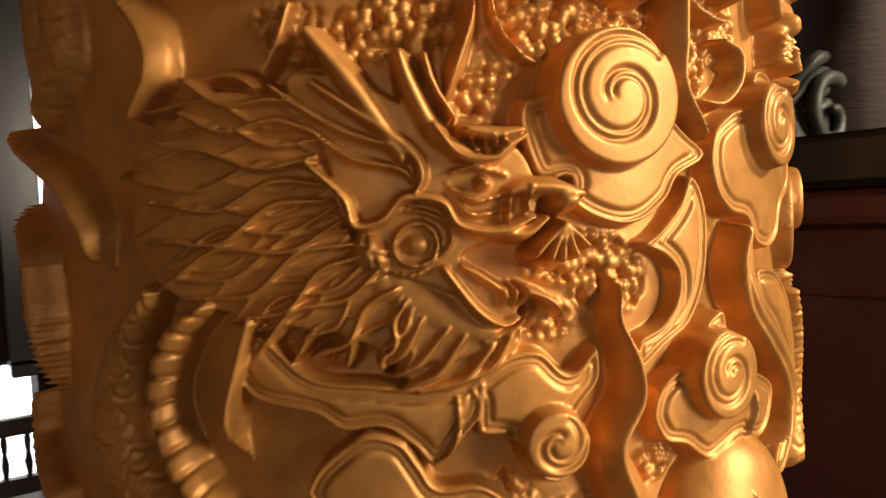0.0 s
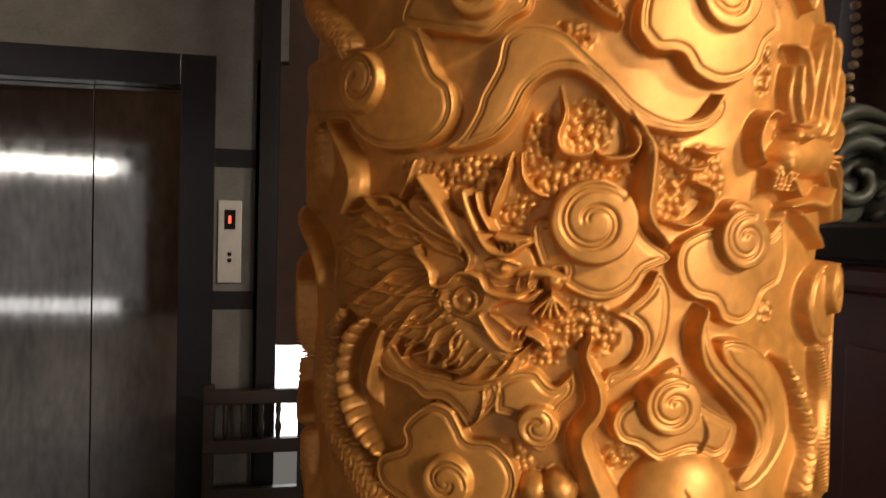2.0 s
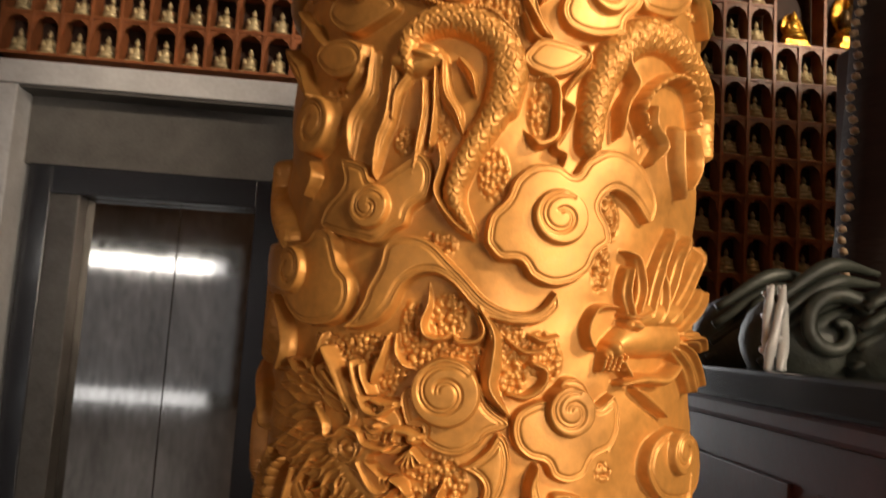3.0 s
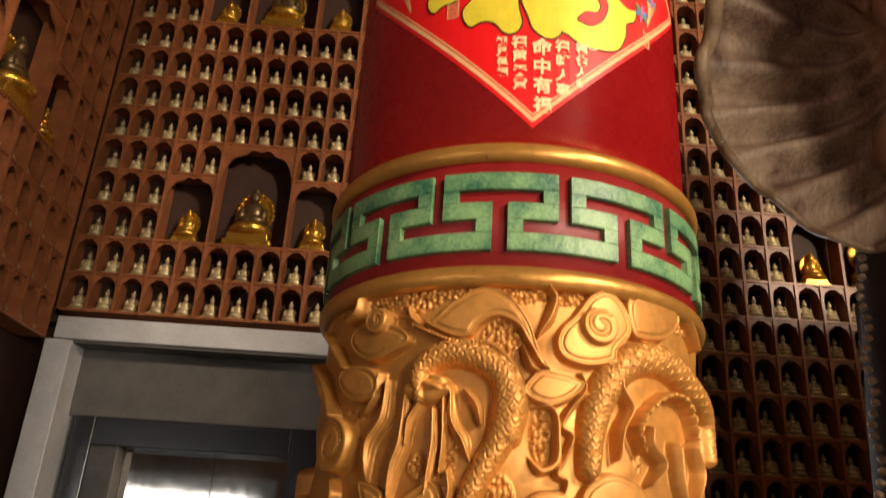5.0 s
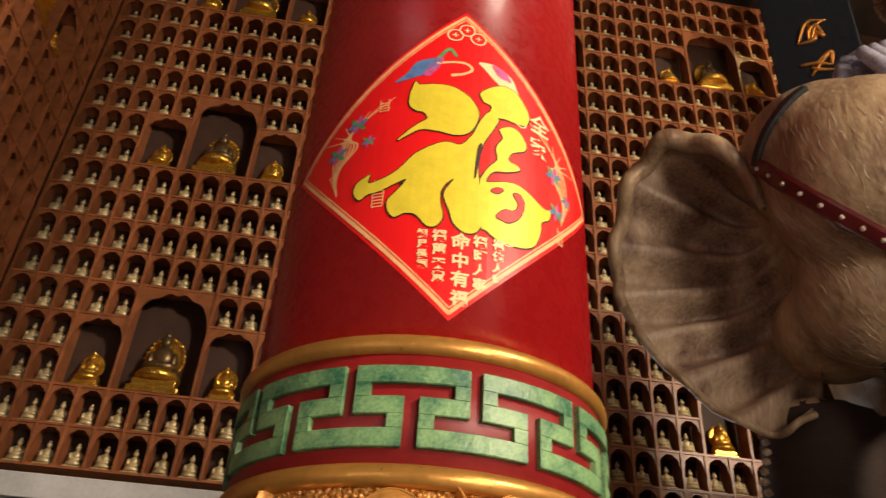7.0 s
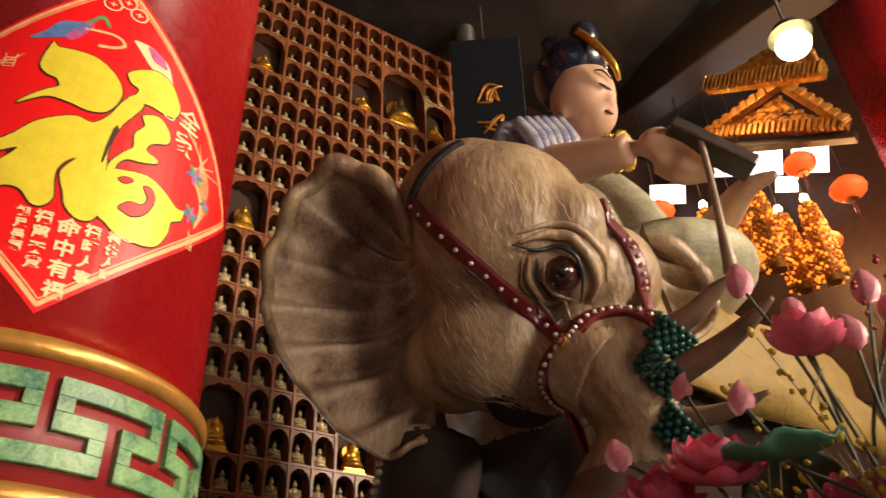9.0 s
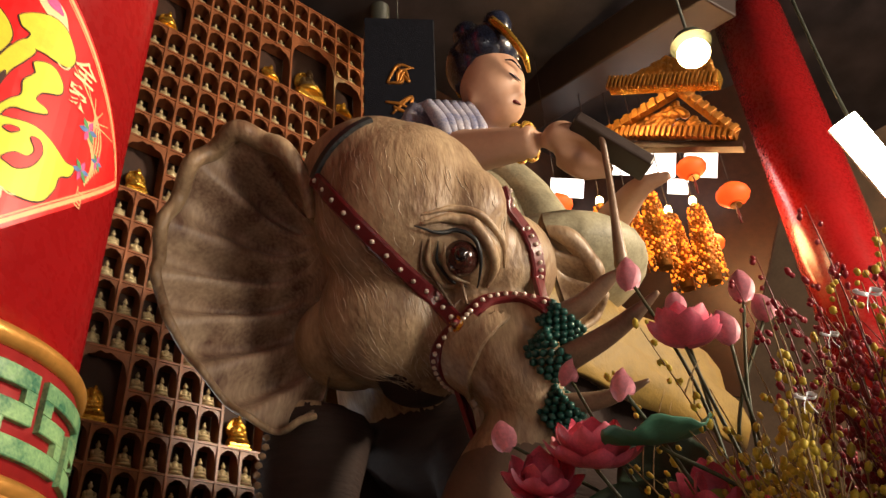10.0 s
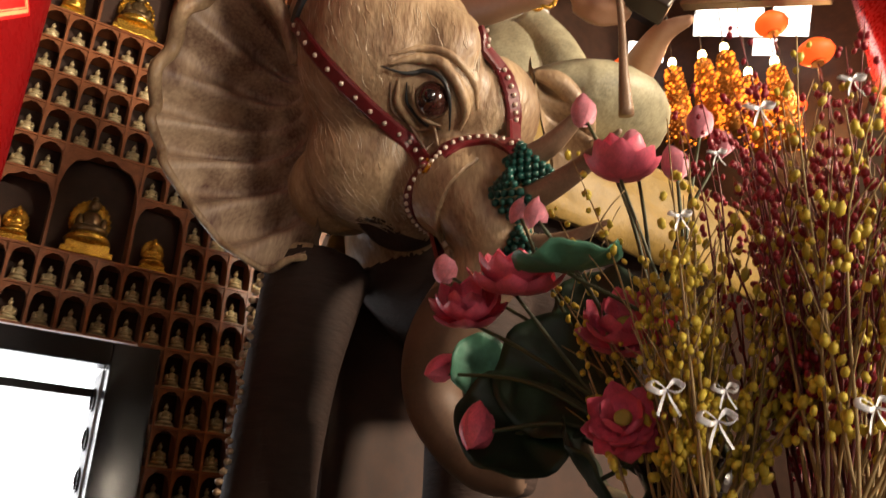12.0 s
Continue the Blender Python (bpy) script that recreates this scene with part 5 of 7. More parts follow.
def ear_sheet(bm, inner, outer, hollow, folds, mat, thick=0.016, nu=110, nv=30, fan=1.9):
    """A rippled ear between its root and its rim, with a rolled edge."""
    a, b = smooth_path(inner, nu), smooth_path(outer, nu)
    a = a[(np.linspace(0, 1, nu) ** fan * (nu - 1)).astype(int)]
    h = Vector(hollow)
    front, back = [], []
    for i in range(nu):
        rf, rb = [], []
        for j in range(nv):
            v = j / (nv - 1)
            s = i / (nu - 1)
            p = Vector(a[i]) * (1 - v) + Vector(b[i]) * v
            p += h * (math.sin(math.pi * v ** 0.62) * (0.75 + 0.55 * math.sin(math.pi * min(1, 1.1 * s))) + 0.02)
            wob = 0.35 * math.sin(s * 9 + 1.3) + s * folds
            p += h.normalized() * 0.062 * math.sin(wob * 2 * math.pi) * (0.20 + v) * min(1, 2.2 * (1 - v) + 0.35) * min(1, 0.25 + 1.6 * s)
            rf.append(bm.verts.new(p))
            rb.append(bm.verts.new(p + h.normalized() * thick))
        front.append(rf)
        back.append(rb)
    for i in range(nu - 1):
        for j in range(nv - 1):
            f = bm.faces.new((front[i][j], front[i][j + 1], front[i + 1][j + 1], front[i + 1][j]))
            g = bm.faces.new((back[i][j], back[i + 1][j], back[i + 1][j + 1], back[i][j + 1]))
            f.material_index = g.material_index = mat
            f.smooth = g.smooth = True
    rim = [front[i][nv - 1].co + h.normalized() * thick * 0.5 for i in range(nu)]
    tube(rim, [0.018, 0.034, 0.036, 0.028, 0.018, 0.013, 0.012, 0.012], 10, nu * 2, bm, mat=0)


def build_elephant():
    skin = fused([
        ("ball", (1.959, 0.333, 3.226), (0.31, 0.31, 0.33)),
        ("ball", (1.896, 0.410, 3.367), (0.27, 0.27, 0.235)),
        ("ball", (2.036, 0.101, 3.153), (0.13, 0.13, 0.15)),
        ("ball", (2.075, 0.161, 3.047), (0.15, 0.15, 0.14)),
        ("ball", (2.027, 0.501, 2.940), (0.25, 0.25, 0.25)),
        ("ball", (2.002, 0.703, 2.912), (0.20, 0.20, 0.17)),
        ("ball", (2.188, 0.271, 2.800), (0.17, 0.17, 0.17)),
        ("ball", (2.152, 0.520, 2.790), (0.16, 0.16, 0.14)),
        ("ball", (2.246, 0.182, 3.050), (0.19, 0.19, 0.20)),
        ("tube", [(2.188, 0.246, 2.790), (2.246, 0.157, 2.634), (2.279, 0.191, 2.509), (2.200, 0.286, 2.353), (2.196, 0.384, 2.233), (2.233, 0.403, 2.084), (2.318, 0.302, 1.931), (2.383, 0.153, 1.890)], [0.165, 0.135, 0.115, 0.105, 0.098, 0.090, 0.082, 0.07]),
        ("tube", [(2.153, 0.199, 2.840), (2.205, 0.081, 2.811), (2.242, -0.017, 2.768)], [0.060, 0.056, 0.050]),
        ("tube", [(2.164, 0.234, 2.702), (2.222, 0.105, 2.655), (2.250, -0.034, 2.634)], [0.062, 0.056, 0.048]),
        ("tube", [(2.193, 0.278, 2.630), (2.256, 0.159, 2.556), (2.292, 0.051, 2.526)], [0.055, 0.048, 0.042]),
        ("ball", (2.75, 0.85, 2.95), (0.62, 0.52, 0.55)),
        ("ball", (3.35, 1.00, 2.95), (0.75, 0.55, 0.60)),
        ("tube", [(2.05, 0.95, 2.70), (1.98, 0.95, 2.30), (1.95, 0.97, 1.90), (1.95, 0.98, 1.50)], [0.20, 0.165, 0.155, 0.175]),
        ("tube", [(2.55, 0.62, 2.70), (2.52, 0.60, 2.30), (2.50, 0.60, 1.90), (2.50, 0.60, 1.50)], [0.22, 0.17, 0.16, 0.175]),
    ], 0.017, 7)
    bm = bmesh.new()
    bm.from_mesh(skin)
    bpy.data.meshes.remove(skin)
    from mathutils.bvhtree import BVHTree
    tree = BVHTree.FromBMesh(bm)
    for f in bm.faces:
        f.smooth, f.material_index = True, 0
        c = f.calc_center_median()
        # legs dark brown; underside and chest near-black as painted shade
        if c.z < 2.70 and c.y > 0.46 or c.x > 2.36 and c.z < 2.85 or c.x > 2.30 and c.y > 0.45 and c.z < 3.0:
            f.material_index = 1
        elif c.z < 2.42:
            # lower trunk: its shade is put into the colour
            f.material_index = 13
    ear_sheet(bm, [(1.721, 0.433, 3.276), (1.741, 0.499, 3.182), (1.837, 0.578, 2.987), (1.904, 0.658, 2.827), (1.917, 0.737, 2.707)], [(1.680, 0.473, 3.191), (1.608, 0.450, 3.335), (1.516, 0.506, 3.454), (1.420, 0.593, 3.488), (1.348, 0.729, 3.380), (1.327, 0.838, 3.132), (1.395, 0.882, 2.937), (1.537, 0.870, 2.755), (1.689, 0.834, 2.619), (1.807, 0.783, 2.586), (1.894, 0.753, 2.649)], (0.11, 0.15, 0.0), 10.5, 2)
    ear_sheet(bm, [(2.347, 0.054, 3.246), (2.403, 0.072, 3.044), (2.464, 0.085, 2.896)], [(2.389, 0.074, 3.214), (2.488, 0.030, 3.166), (2.596, 0.039, 3.045), (2.597, 0.053, 2.940), (2.525, 0.095, 2.874)], (0.03, 0.05, 0.0), 2.5, 0, nu=30, nv=12)
    for pts in ([(1.645, 0.413, 3.289), (1.667, 0.304, 3.132), (1.752, 0.245, 3.005), (1.878, 0.239, 2.929), (2.010, 0.259, 2.882), (2.026, 0.182, 2.771)], [(2.028, 0.179, 2.770), (2.044, 0.144, 2.807), (2.119, 0.123, 2.856), (2.180, 0.062, 2.855), (2.209, -0.029, 2.783)], [(2.027, 0.201, 2.768), (2.044, 0.315, 2.705), (2.094, 0.374, 2.626), (2.172, 0.400, 2.548)], [(2.127, -0.064, 3.212), (2.182, -0.053, 3.053), (2.239, -0.019, 2.924), (2.265, 0.007, 2.814)]):
        strap_on(tree, bm, pts, 0.052, 3, studs=4)
    strap_on(tree, bm, [(1.726, 0.216, 3.459), (1.636, 0.284, 3.379), (1.645, 0.413, 3.289)], 0.03, 10)
    # folds round the eye and the mouth
    socket, inward = Vector((1.982, 0.099, 2.956)), Vector((0.66, 0.64, 0.40)).normalized()
    blob(socket + inward * 0.028, (0.060, 0.060, 0.060), bm, 6, 3)
    blob(socket - inward * 0.018, (0.025, 0.025, 0.025), bm, 5, 2)

    def lid(pts, width, mat, height):
        """A rolled fold of skin, or a painted line, that follows the eye."""
        line = []
        for p in smooth_path(pts, 26):
            q, nn, _, _ = tree.find_nearest(Vector(p))
            line.append(q + nn * height)
        tube(line, [width * 0.25, width, width * 1.1, width, width * 0.3], 8, 60, bm, mat)
    lid([(1.841, 0.122, 3.028), (1.902, 0.065, 3.045), (1.964, 0.023, 3.030), (2.020, 0.016, 2.982), (2.085, 0.068, 2.942), (2.110, 0.129, 2.907)], 0.017, 0, 0.010)
    lid([(1.825, 0.135, 3.024), (1.891, 0.111, 3.014), (1.952, 0.077, 3.023), (1.996, 0.053, 2.991), (2.026, 0.064, 2.939), (2.078, 0.141, 2.909)], 0.0070, 7, 0.018)
    lid([(1.834, 0.108, 3.050), (1.915, 0.059, 3.082), (1.991, 0.005, 3.058), (2.082, 0.020, 3.011), (2.129, 0.062, 2.949)], 0.011, 0, 0.001)
    lid([(1.927, 0.119, 2.995), (1.960, 0.151, 2.954), (2.003, 0.158, 2.928), (2.049, 0.142, 2.914)], 0.008, 0, 0.014)
    lid([(1.907, 0.122, 2.997), (1.935, 0.155, 2.940), (2.008, 0.184, 2.926), (2.062, 0.161, 2.908)], 0.005, 7, 0.006)
    lid([(1.882, 0.129, 2.997), (1.913, 0.171, 2.935), (2.017, 0.218, 2.925), (2.023, 0.134, 2.857)], 0.011, 0, 0.005)
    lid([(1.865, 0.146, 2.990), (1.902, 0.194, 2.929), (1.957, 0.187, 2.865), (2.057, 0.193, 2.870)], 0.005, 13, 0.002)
    for k in range(5):
        strap_on(tree, bm, [Vector(p) + Vector((0.022 * k, -0.018 * k, 0.0)) for p in [(2.068, 0.179, 2.788), (2.064, 0.256, 2.724), (2.115, 0.323, 2.630), (2.198, 0.326, 2.529)]], 0.030, 0, lift=0.008)
    rng = random.Random(21)
    for k in range(420):
        px = [Vector((1.649, 0.304, 3.351)), Vector((2.098, -0.041, 3.136)), Vector((1.874, 0.652, 2.777)), Vector((2.120, 0.375, 2.688))]
        u, v = rng.random(), rng.random()
        p = px[0].lerp(px[1], u).lerp(px[2].lerp(px[3], u), v)
        q, nn, _, _ = tree.find_nearest(p)
        if (q - socket).length < 0.17:
            continue
        down = Vector((0.25 + rng.uniform(-0.25, 0.25), -0.12, -1.0))
        down = (down - nn * down.dot(nn)).normalized()
        ln = rng.uniform(0.04, 0.10)
        bend = down.cross(nn) * rng.uniform(-0.012, 0.012)
        pts = []
        for f in (0.0, 0.5, 1.0):
            r, rn, _, _ = tree.find_nearest(q + down * ln * f + bend * math.sin(math.pi * f))
            pts.append(r + rn * 0.0004)
        tube(pts, [0.0004, 0.0013, 0.0003], 4, 6, bm, 12 if rng.random() < 0.5 else 0)
    gold, gn, _, _ = tree.find_nearest(Vector((2.034, 0.190, 2.775)))
    ring = bmesh.ops.create_cube(bm, size=1, matrix=Matrix.Translation(gold + gn * 0.012) @ gn.to_track_quat("Z", "Y").to_matrix().to_4x4() @ Matrix.Rotation(0.7, 4, "Z") @ Matrix.Diagonal((0.046, 0.046, 0.024, 1)))
    got = bmesh.ops.bevel(bm, geom=list({e for v in ring["verts"] for e in v.link_edges}), offset=0.008, segments=2, affect="EDGES")
    for f in got["faces"]:
        f.material_index = 8
    for v in ring["verts"]:
        if v.is_valid:
            for f in v.link_faces:
                f.material_index = 8
    blob(gold + gn * 0.026, (0.012, 0.012, 0.010), bm, 3, 1)
    # tusks with beaded cuffs
    for pts, rad in (([(2.242, -0.017, 2.768), (2.270, -0.109, 2.791), (2.287, -0.191, 2.832), (2.298, -0.251, 2.853)], [0.040, 0.034, 0.024, 0.007]), ([(2.250, -0.034, 2.634), (2.288, -0.148, 2.668), (2.313, -0.238, 2.706), (2.329, -0.327, 2.750)], [0.042, 0.034, 0.026, 0.007]), ([(2.292, 0.051, 2.526), (2.341, -0.044, 2.520), (2.369, -0.125, 2.526), (2.396, -0.197, 2.544)], [0.036, 0.028, 0.02, 0.006])):
        tube(pts, rad, 12, 24, bm, 9)
    for c0, c1, rr in (((2.261, -0.040, 2.767), (2.249, -0.003, 2.738), 0.062), ((2.235, -0.024, 2.671), (2.230, 0.033, 2.648), 0.066), ((2.302, 0.036, 2.532), (2.288, 0.086, 2.503), 0.058)):
        c0, c1 = Vector(c0), Vector(c1)
        axis = (c1 - c0).normalized()
        for i in range(5):
            for j in range(14):
                o = axis.orthogonal().normalized()
                o.rotate(Matrix.Rotation(2 * math.pi * (j + 0.5 * (i % 2)) / 14, 3, axis))
                blob(c0 + (c1 - c0) * (i / 3 - 0.2) + o * rr, (0.014, 0.014, 0.014), bm, 11, 1)
    # saddle cloth fringe down the near leg
    for k in range(34):
        f = k / 33
        blob((1.80 - 0.05 * f + 0.01 * math.sin(k), 0.90 + 0.02 * f, 2.62 - 1.05 * f), (0.015, 0.015, 0.013), bm, 0, 1)
    me = mesh_of(bm, "elephant_statue")
    for m in (SKIN, SKIN_DARK, EAR_IN, STRAP, STUD, EYE_DARK, EYE_BROWN, LINER, GILT, TUSK, LINER, TEAL, HAIR_PAINT, FOLD_AND_SHADE):
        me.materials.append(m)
    return me


elephant = tagged(new("elephant_statue", build_elephant()), "painted elephant statue with six tusks and red harness on the altar", "statue")

# saddle cloth over the elephant's back
bm = bmesh.new()
rows = []
for i in range(30):
    row = []
    for j in range(24):
        u, v = i / 29, j / 23 * 2 - 1
        ang = v * 1.75
        x = 2.42 + 1.55 * u
        r = 0.64 + 0.03 * math.sin(j * 1.9 + i * 0.4)
        row.append(bm.verts.new((x - 0.10 * v, 0.90 + 0.10 * u + math.sin(ang) * r * 0.98, 2.92 + math.cos(ang) * r * 1.02)))
    rows.append(row)
for p, q in zip(rows, rows[1:]):
    for j in range(23):
        bm.faces.new((p[j], p[j + 1], q[j + 1], q[j]))
cloth = part("saddle_cloth", bm, CLOTH_GOLD, smooth=True)
cloth.modifiers.new("thickness", "SOLIDIFY").thickness = 0.02
tagged(cloth, "ochre gold saddle cloth draped over the elephant", "cloth")

# ---- rider statue ----
FACE = material("painted_flesh_statue", (0.56, 0.33, 0.22), 0.42, 0.0, 0.10, 5)
HAIR = material("blue_black_lacquer_hair", (0.012, 0.016, 0.035), 0.25, 0.0, 0.4, 20, coat=0.4)
SHAWL = material("blue_grey_patterned_shawl", (0.07, 0.09, 0.20), 0.35, 0.0, 0.6, 11, 0.3, 40, dirt=(0.55, 0.52, 0.56))
ROBE = material("cream_green_robe", (0.36, 0.33, 0.22), 0.5, 0.0, 0.4, 10, 0.4, 30)


def build_rider():
    skin = fused([
        ("ball", (2.706, 0.518, 4.439), (0.165, 0.165, 0.205)),
        ("ball", (2.737, 0.508, 4.333), (0.125, 0.13, 0.14)),
        ("ball", (2.741, 0.382, 4.313), (0.026, 0.026, 0.040)),
        ("tube", [(2.752, 0.618, 4.389), (2.792, 0.756, 4.341), (2.841, 0.844, 4.273)], [0.10, 0.10, 0.14]),
        ("tube", [(2.506, 0.821, 4.104), (2.567, 0.614, 3.999), (2.617, 0.414, 3.929), (2.667, 0.278, 3.891)], [0.125, 0.110, 0.086, 0.072]),
        ("ball", (2.733, 0.190, 3.891), (0.085, 0.085, 0.06)),
        ("tube", [(2.730, 0.155, 3.887), (2.786, 0.088, 3.843), (2.881, 0.067, 3.755)], [0.05, 0.04, 0.02]),
        ("tube", [(2.754, 0.219, 3.849), (2.838, 0.150, 3.777), (2.925, 0.081, 3.729)], [0.045, 0.035, 0.016]),
        ("tube", [(2.780, 0.247, 3.833), (2.854, 0.201, 3.756), (2.934, 0.121, 3.723)], [0.04, 0.03, 0.014]),
        ("tube", [(3.241, 0.378, 3.725), (3.148, 0.205, 3.712), (3.090, 0.067, 3.709), (3.107, -0.078, 3.698)], [0.085, 0.07, 0.05, 0.02]),
        ("ball", (2.580, 0.545, 4.402), (0.036, 0.036, 0.085)),
        ("ball", (2.590, 0.550, 4.310), (0.026, 0.028, 0.045)),
    ], 0.016, 4)
    bm = bmesh.new()
    bm.from_mesh(skin)
    bpy.data.meshes.remove(skin)
    for f in bm.faces:
        f.smooth, f.material_index = True, 0
    blob((2.663, 0.499, 4.596), (0.165, 0.17, 0.14), bm, 1, 3)
    blob((2.637, 0.567, 4.571), (0.13, 0.15, 0.19), bm, 1, 3)
    blob((2.576, 0.531, 4.706), (0.075, 0.075, 0.085), bm, 1, 2)
    blob((2.637, 0.380, 4.687), (0.075, 0.075, 0.095), bm, 1, 2)
    tube([(2.576, 0.357, 4.675), (2.615, 0.300, 4.546), (2.675, 0.271, 4.421), (2.728, 0.298, 4.363)], [0.02, 0.022, 0.018, 0.010], 8, 20, bm, 4)
    for pts, w in (([(2.640, 0.362, 4.442), (2.673, 0.339, 4.438), (2.734, 0.343, 4.416)], 0.005), ([(2.658, 0.375, 4.384), (2.693, 0.361, 4.366), (2.736, 0.360, 4.360)], 0.006), ([(2.706, 0.432, 4.264), (2.727, 0.402, 4.252), (2.763, 0.401, 4.252)], 0.010)):
        tube(pts, [0.003, w, 0.003], 6, 12, bm, 5 if w < 0.01 else 6)
    tube([(2.555, 0.560, 4.564), (2.579, 0.643, 4.490), (2.634, 0.672, 4.427)], [0.022, 0.02, 0.01], 8, 16, bm, 4)
    blob((2.625, 0.877, 4.317), (0.19, 0.17, 0.17), bm, 2, 3)
    blob((2.778, 0.848, 4.370), (0.24, 0.20, 0.16), bm, 2, 3)
    blob((2.900, 0.917, 4.236), (0.30, 0.24, 0.26), bm, 2, 3)
    for k in range(9):
        tube([Vector((2.461, 0.827, 4.361)) + Vector((0.028 * k, -0.004 * k, 0.004 * k)), Vector((2.413, 0.803, 4.207)) + Vector((0.032 * k, -0.01 * k, -0.01 * k)), Vector((2.490, 0.766, 4.024)) + Vector((0.018 * k, -0.006 * k, 0.0))], [0.042, 0.048, 0.030], 8, 14, bm, 2)
    tube([(2.579, 0.673, 3.967), (2.547, 0.586, 3.977), (2.542, 0.600, 4.062)], [0.05, 0.055, 0.05], 10, 10, bm, 5)
    for k in range(6):
        tube([Vector((2.419, 0.685, 4.270)) + Vector((0.034 * k, -0.02 * k, 0.002 * k)), Vector((2.453, 0.626, 4.114)) + Vector((0.030 * k, -0.018 * k, 0.0)), Vector((2.514, 0.624, 4.004)) + Vector((0.018 * k, -0.012 * k, 0.008 * k))], [0.030, 0.040, 0.026], 8, 14, bm, 2)
    blob((2.95, 0.85, 3.75), (0.34, 0.30, 0.48), bm, 3, 3)
    blob((3.05, 0.60, 3.50), (0.42, 0.46, 0.20), bm, 3, 3)
    tube([(2.881, 0.668, 4.063), (2.963, 0.592, 3.876), (3.012, 0.511, 3.621), (3.042, 0.485, 3.408)], [0.10, 0.12, 0.12, 0.08], 12, 20, bm, 3)
    for s in (0.0, 0.055):
        q = Vector((2.662, 0.369, 3.938)) + (Vector((2.683, 0.306, 3.919)) - Vector((2.662, 0.369, 3.938))).normalized() * s
        d = (Vector((2.683, 0.306, 3.919)) - Vector((2.642, 0.437, 3.950))).normalized()
        o = d.orthogonal().normalized()
        ringpts = []
        for j in range(17):
            w = o.copy()
            w.rotate(Matrix.Rotation(2 * math.pi * j / 16, 3, d))
            ringpts.append(q + w * 0.082)
        tube(ringpts, [0.013, 0.013], 6, 48, bm, 4)
    me = mesh_of(bm, "rider_statue")
    for m in (FACE, HAIR, SHAWL, ROBE, GILT, HAIR, STRAP):
        me.materials.append(m)
    return me


rider = tagged(new("rider_statue", build_rider()), "painted seated deity statue with blue shawl riding the elephant", "statue")
bm = box((-0.11, -0.035, -0.018), (0.11, 0.035, 0.018), 0.006)
tablet = part("tablet", bm, TABLET, loc=Matrix.Translation((2.845, 0.029, 3.788)) @ (Vector((3.000, -0.046, 3.656)) - Vector((2.731, 0.098, 3.861))).to_track_quat("X", "Z").to_matrix().to_4x4())
tablet.scale = (1.7, 1.7, 1.7)
tagged(tablet, "dark lacquered tablet held by the rider statue", "tablet")
bm = tube([(2.776, 0.016, 3.823), (2.817, 0.048, 3.623), (2.828, 0.069, 3.416), (2.849, 0.094, 3.227)], [0.014, 0.014, 0.018, 0.03], 8, 20)
tagged(part("staff", bm, TUSK), "thin tasselled staff hanging from the statue's hand", "staff")

# ---- poster on the column ----
PU, PZ, PH = -0.0060, 2.6425, 0.3655
R_POSTER = R_RED + 0.0015
LAYER = [0]


def paper_point(x, y, lift):
    return on_column(PU + x, PZ + y, R_POSTER + lift)


def paper_shape(name, poster, outline, mat, lift, label=""):
    """A flat printed shape, cut in narrow strips so that it follows the column."""
    bm = bmesh.new()
    bmesh.ops.triangulate(bm, faces=[bm.faces.new([bm.verts.new((x, y, 0)) for x, y in outline])])
    xs = [x for x, y in outline]
    k = math.floor(min(xs) / 0.02) * 0.02
    while k < max(xs):
        k += 0.02
        geom = bm.verts[:] + bm.edges[:] + bm.faces[:]
        bmesh.ops.bisect_plane(bm, geom=geom, plane_co=(k, 0, 0), plane_no=(1, 0, 0))
    for v in bm.verts:
        v.co = paper_point(v.co.x, v.co.y, lift)
    return part(name, bm, mat, poster, label)


def strip(bm, pts, lift):
    """A ribbon of varying half width through (x, y, half width), with round ends."""
    n = 14 * (len(pts) - 1)
    s = smooth_path(pts, n)
    prev = None
    for k in range(n):
        dx, dy = s[min(k + 1, n - 1)][:2] - s[max(k - 1, 0)][:2]
        g = math.hypot(dx, dy) or 1
        nx, ny, w = -dy / g, dx / g, max(0.0006, s[k][2])
        row = [bm.verts.new(paper_point(s[k][0] + nx * w * f, s[k][1] + ny * w * f, lift)) for f in (-1, -0.5, 0, 0.5, 1)]
        if prev:
            for j in range(4):
                bm.faces.new((prev[j], row[j], row[j + 1], prev[j + 1]))
        prev = row
    for x, y, w in (s[0], s[-1]):
        w = max(0.0006, w)
        rim = [bm.verts.new(paper_point(x + w * math.cos(t), y + w * math.sin(t), lift + 0.00004)) for t in np.linspace(0, 2 * math.pi, 19)[:-1]]
        bm.faces.new(rim)


def blot(poster, name, outline, mat, grow, lift):
    """A printed shape inside a smooth closed outline, swollen by grow."""
    p = smooth_path(outline[-1:] + outline + outline[:2], 5 * (len(outline) + 3))[5:-10]
    d = np.roll(p, -1, axis=0) - np.roll(p, 1, axis=0)
    turn = np.sum(p[:, 0] * np.roll(p[:, 1], -1) - np.roll(p[:, 0], -1) * p[:, 1])
    nor = np.stack([d[:, 1], -d[:, 0]], -1) / (np.linalg.norm(d, axis=1)[:, None] + 1e-9) * (1 if turn > 0 else -1)
    paper_shape(name, poster, (p + nor * grow).tolist(), mat, lift)


def brush_blot(poster, outline):
    LAYER[0] += 1
    blot(poster, "outline", outline, INK, 0.0026, 0.0010 + 0.00004 * LAYER[0])
    blot(poster, "brush_stroke", outline, PAPER_GOLD, 0.0, 0.0018 + 0.00004 * LAYER[0])


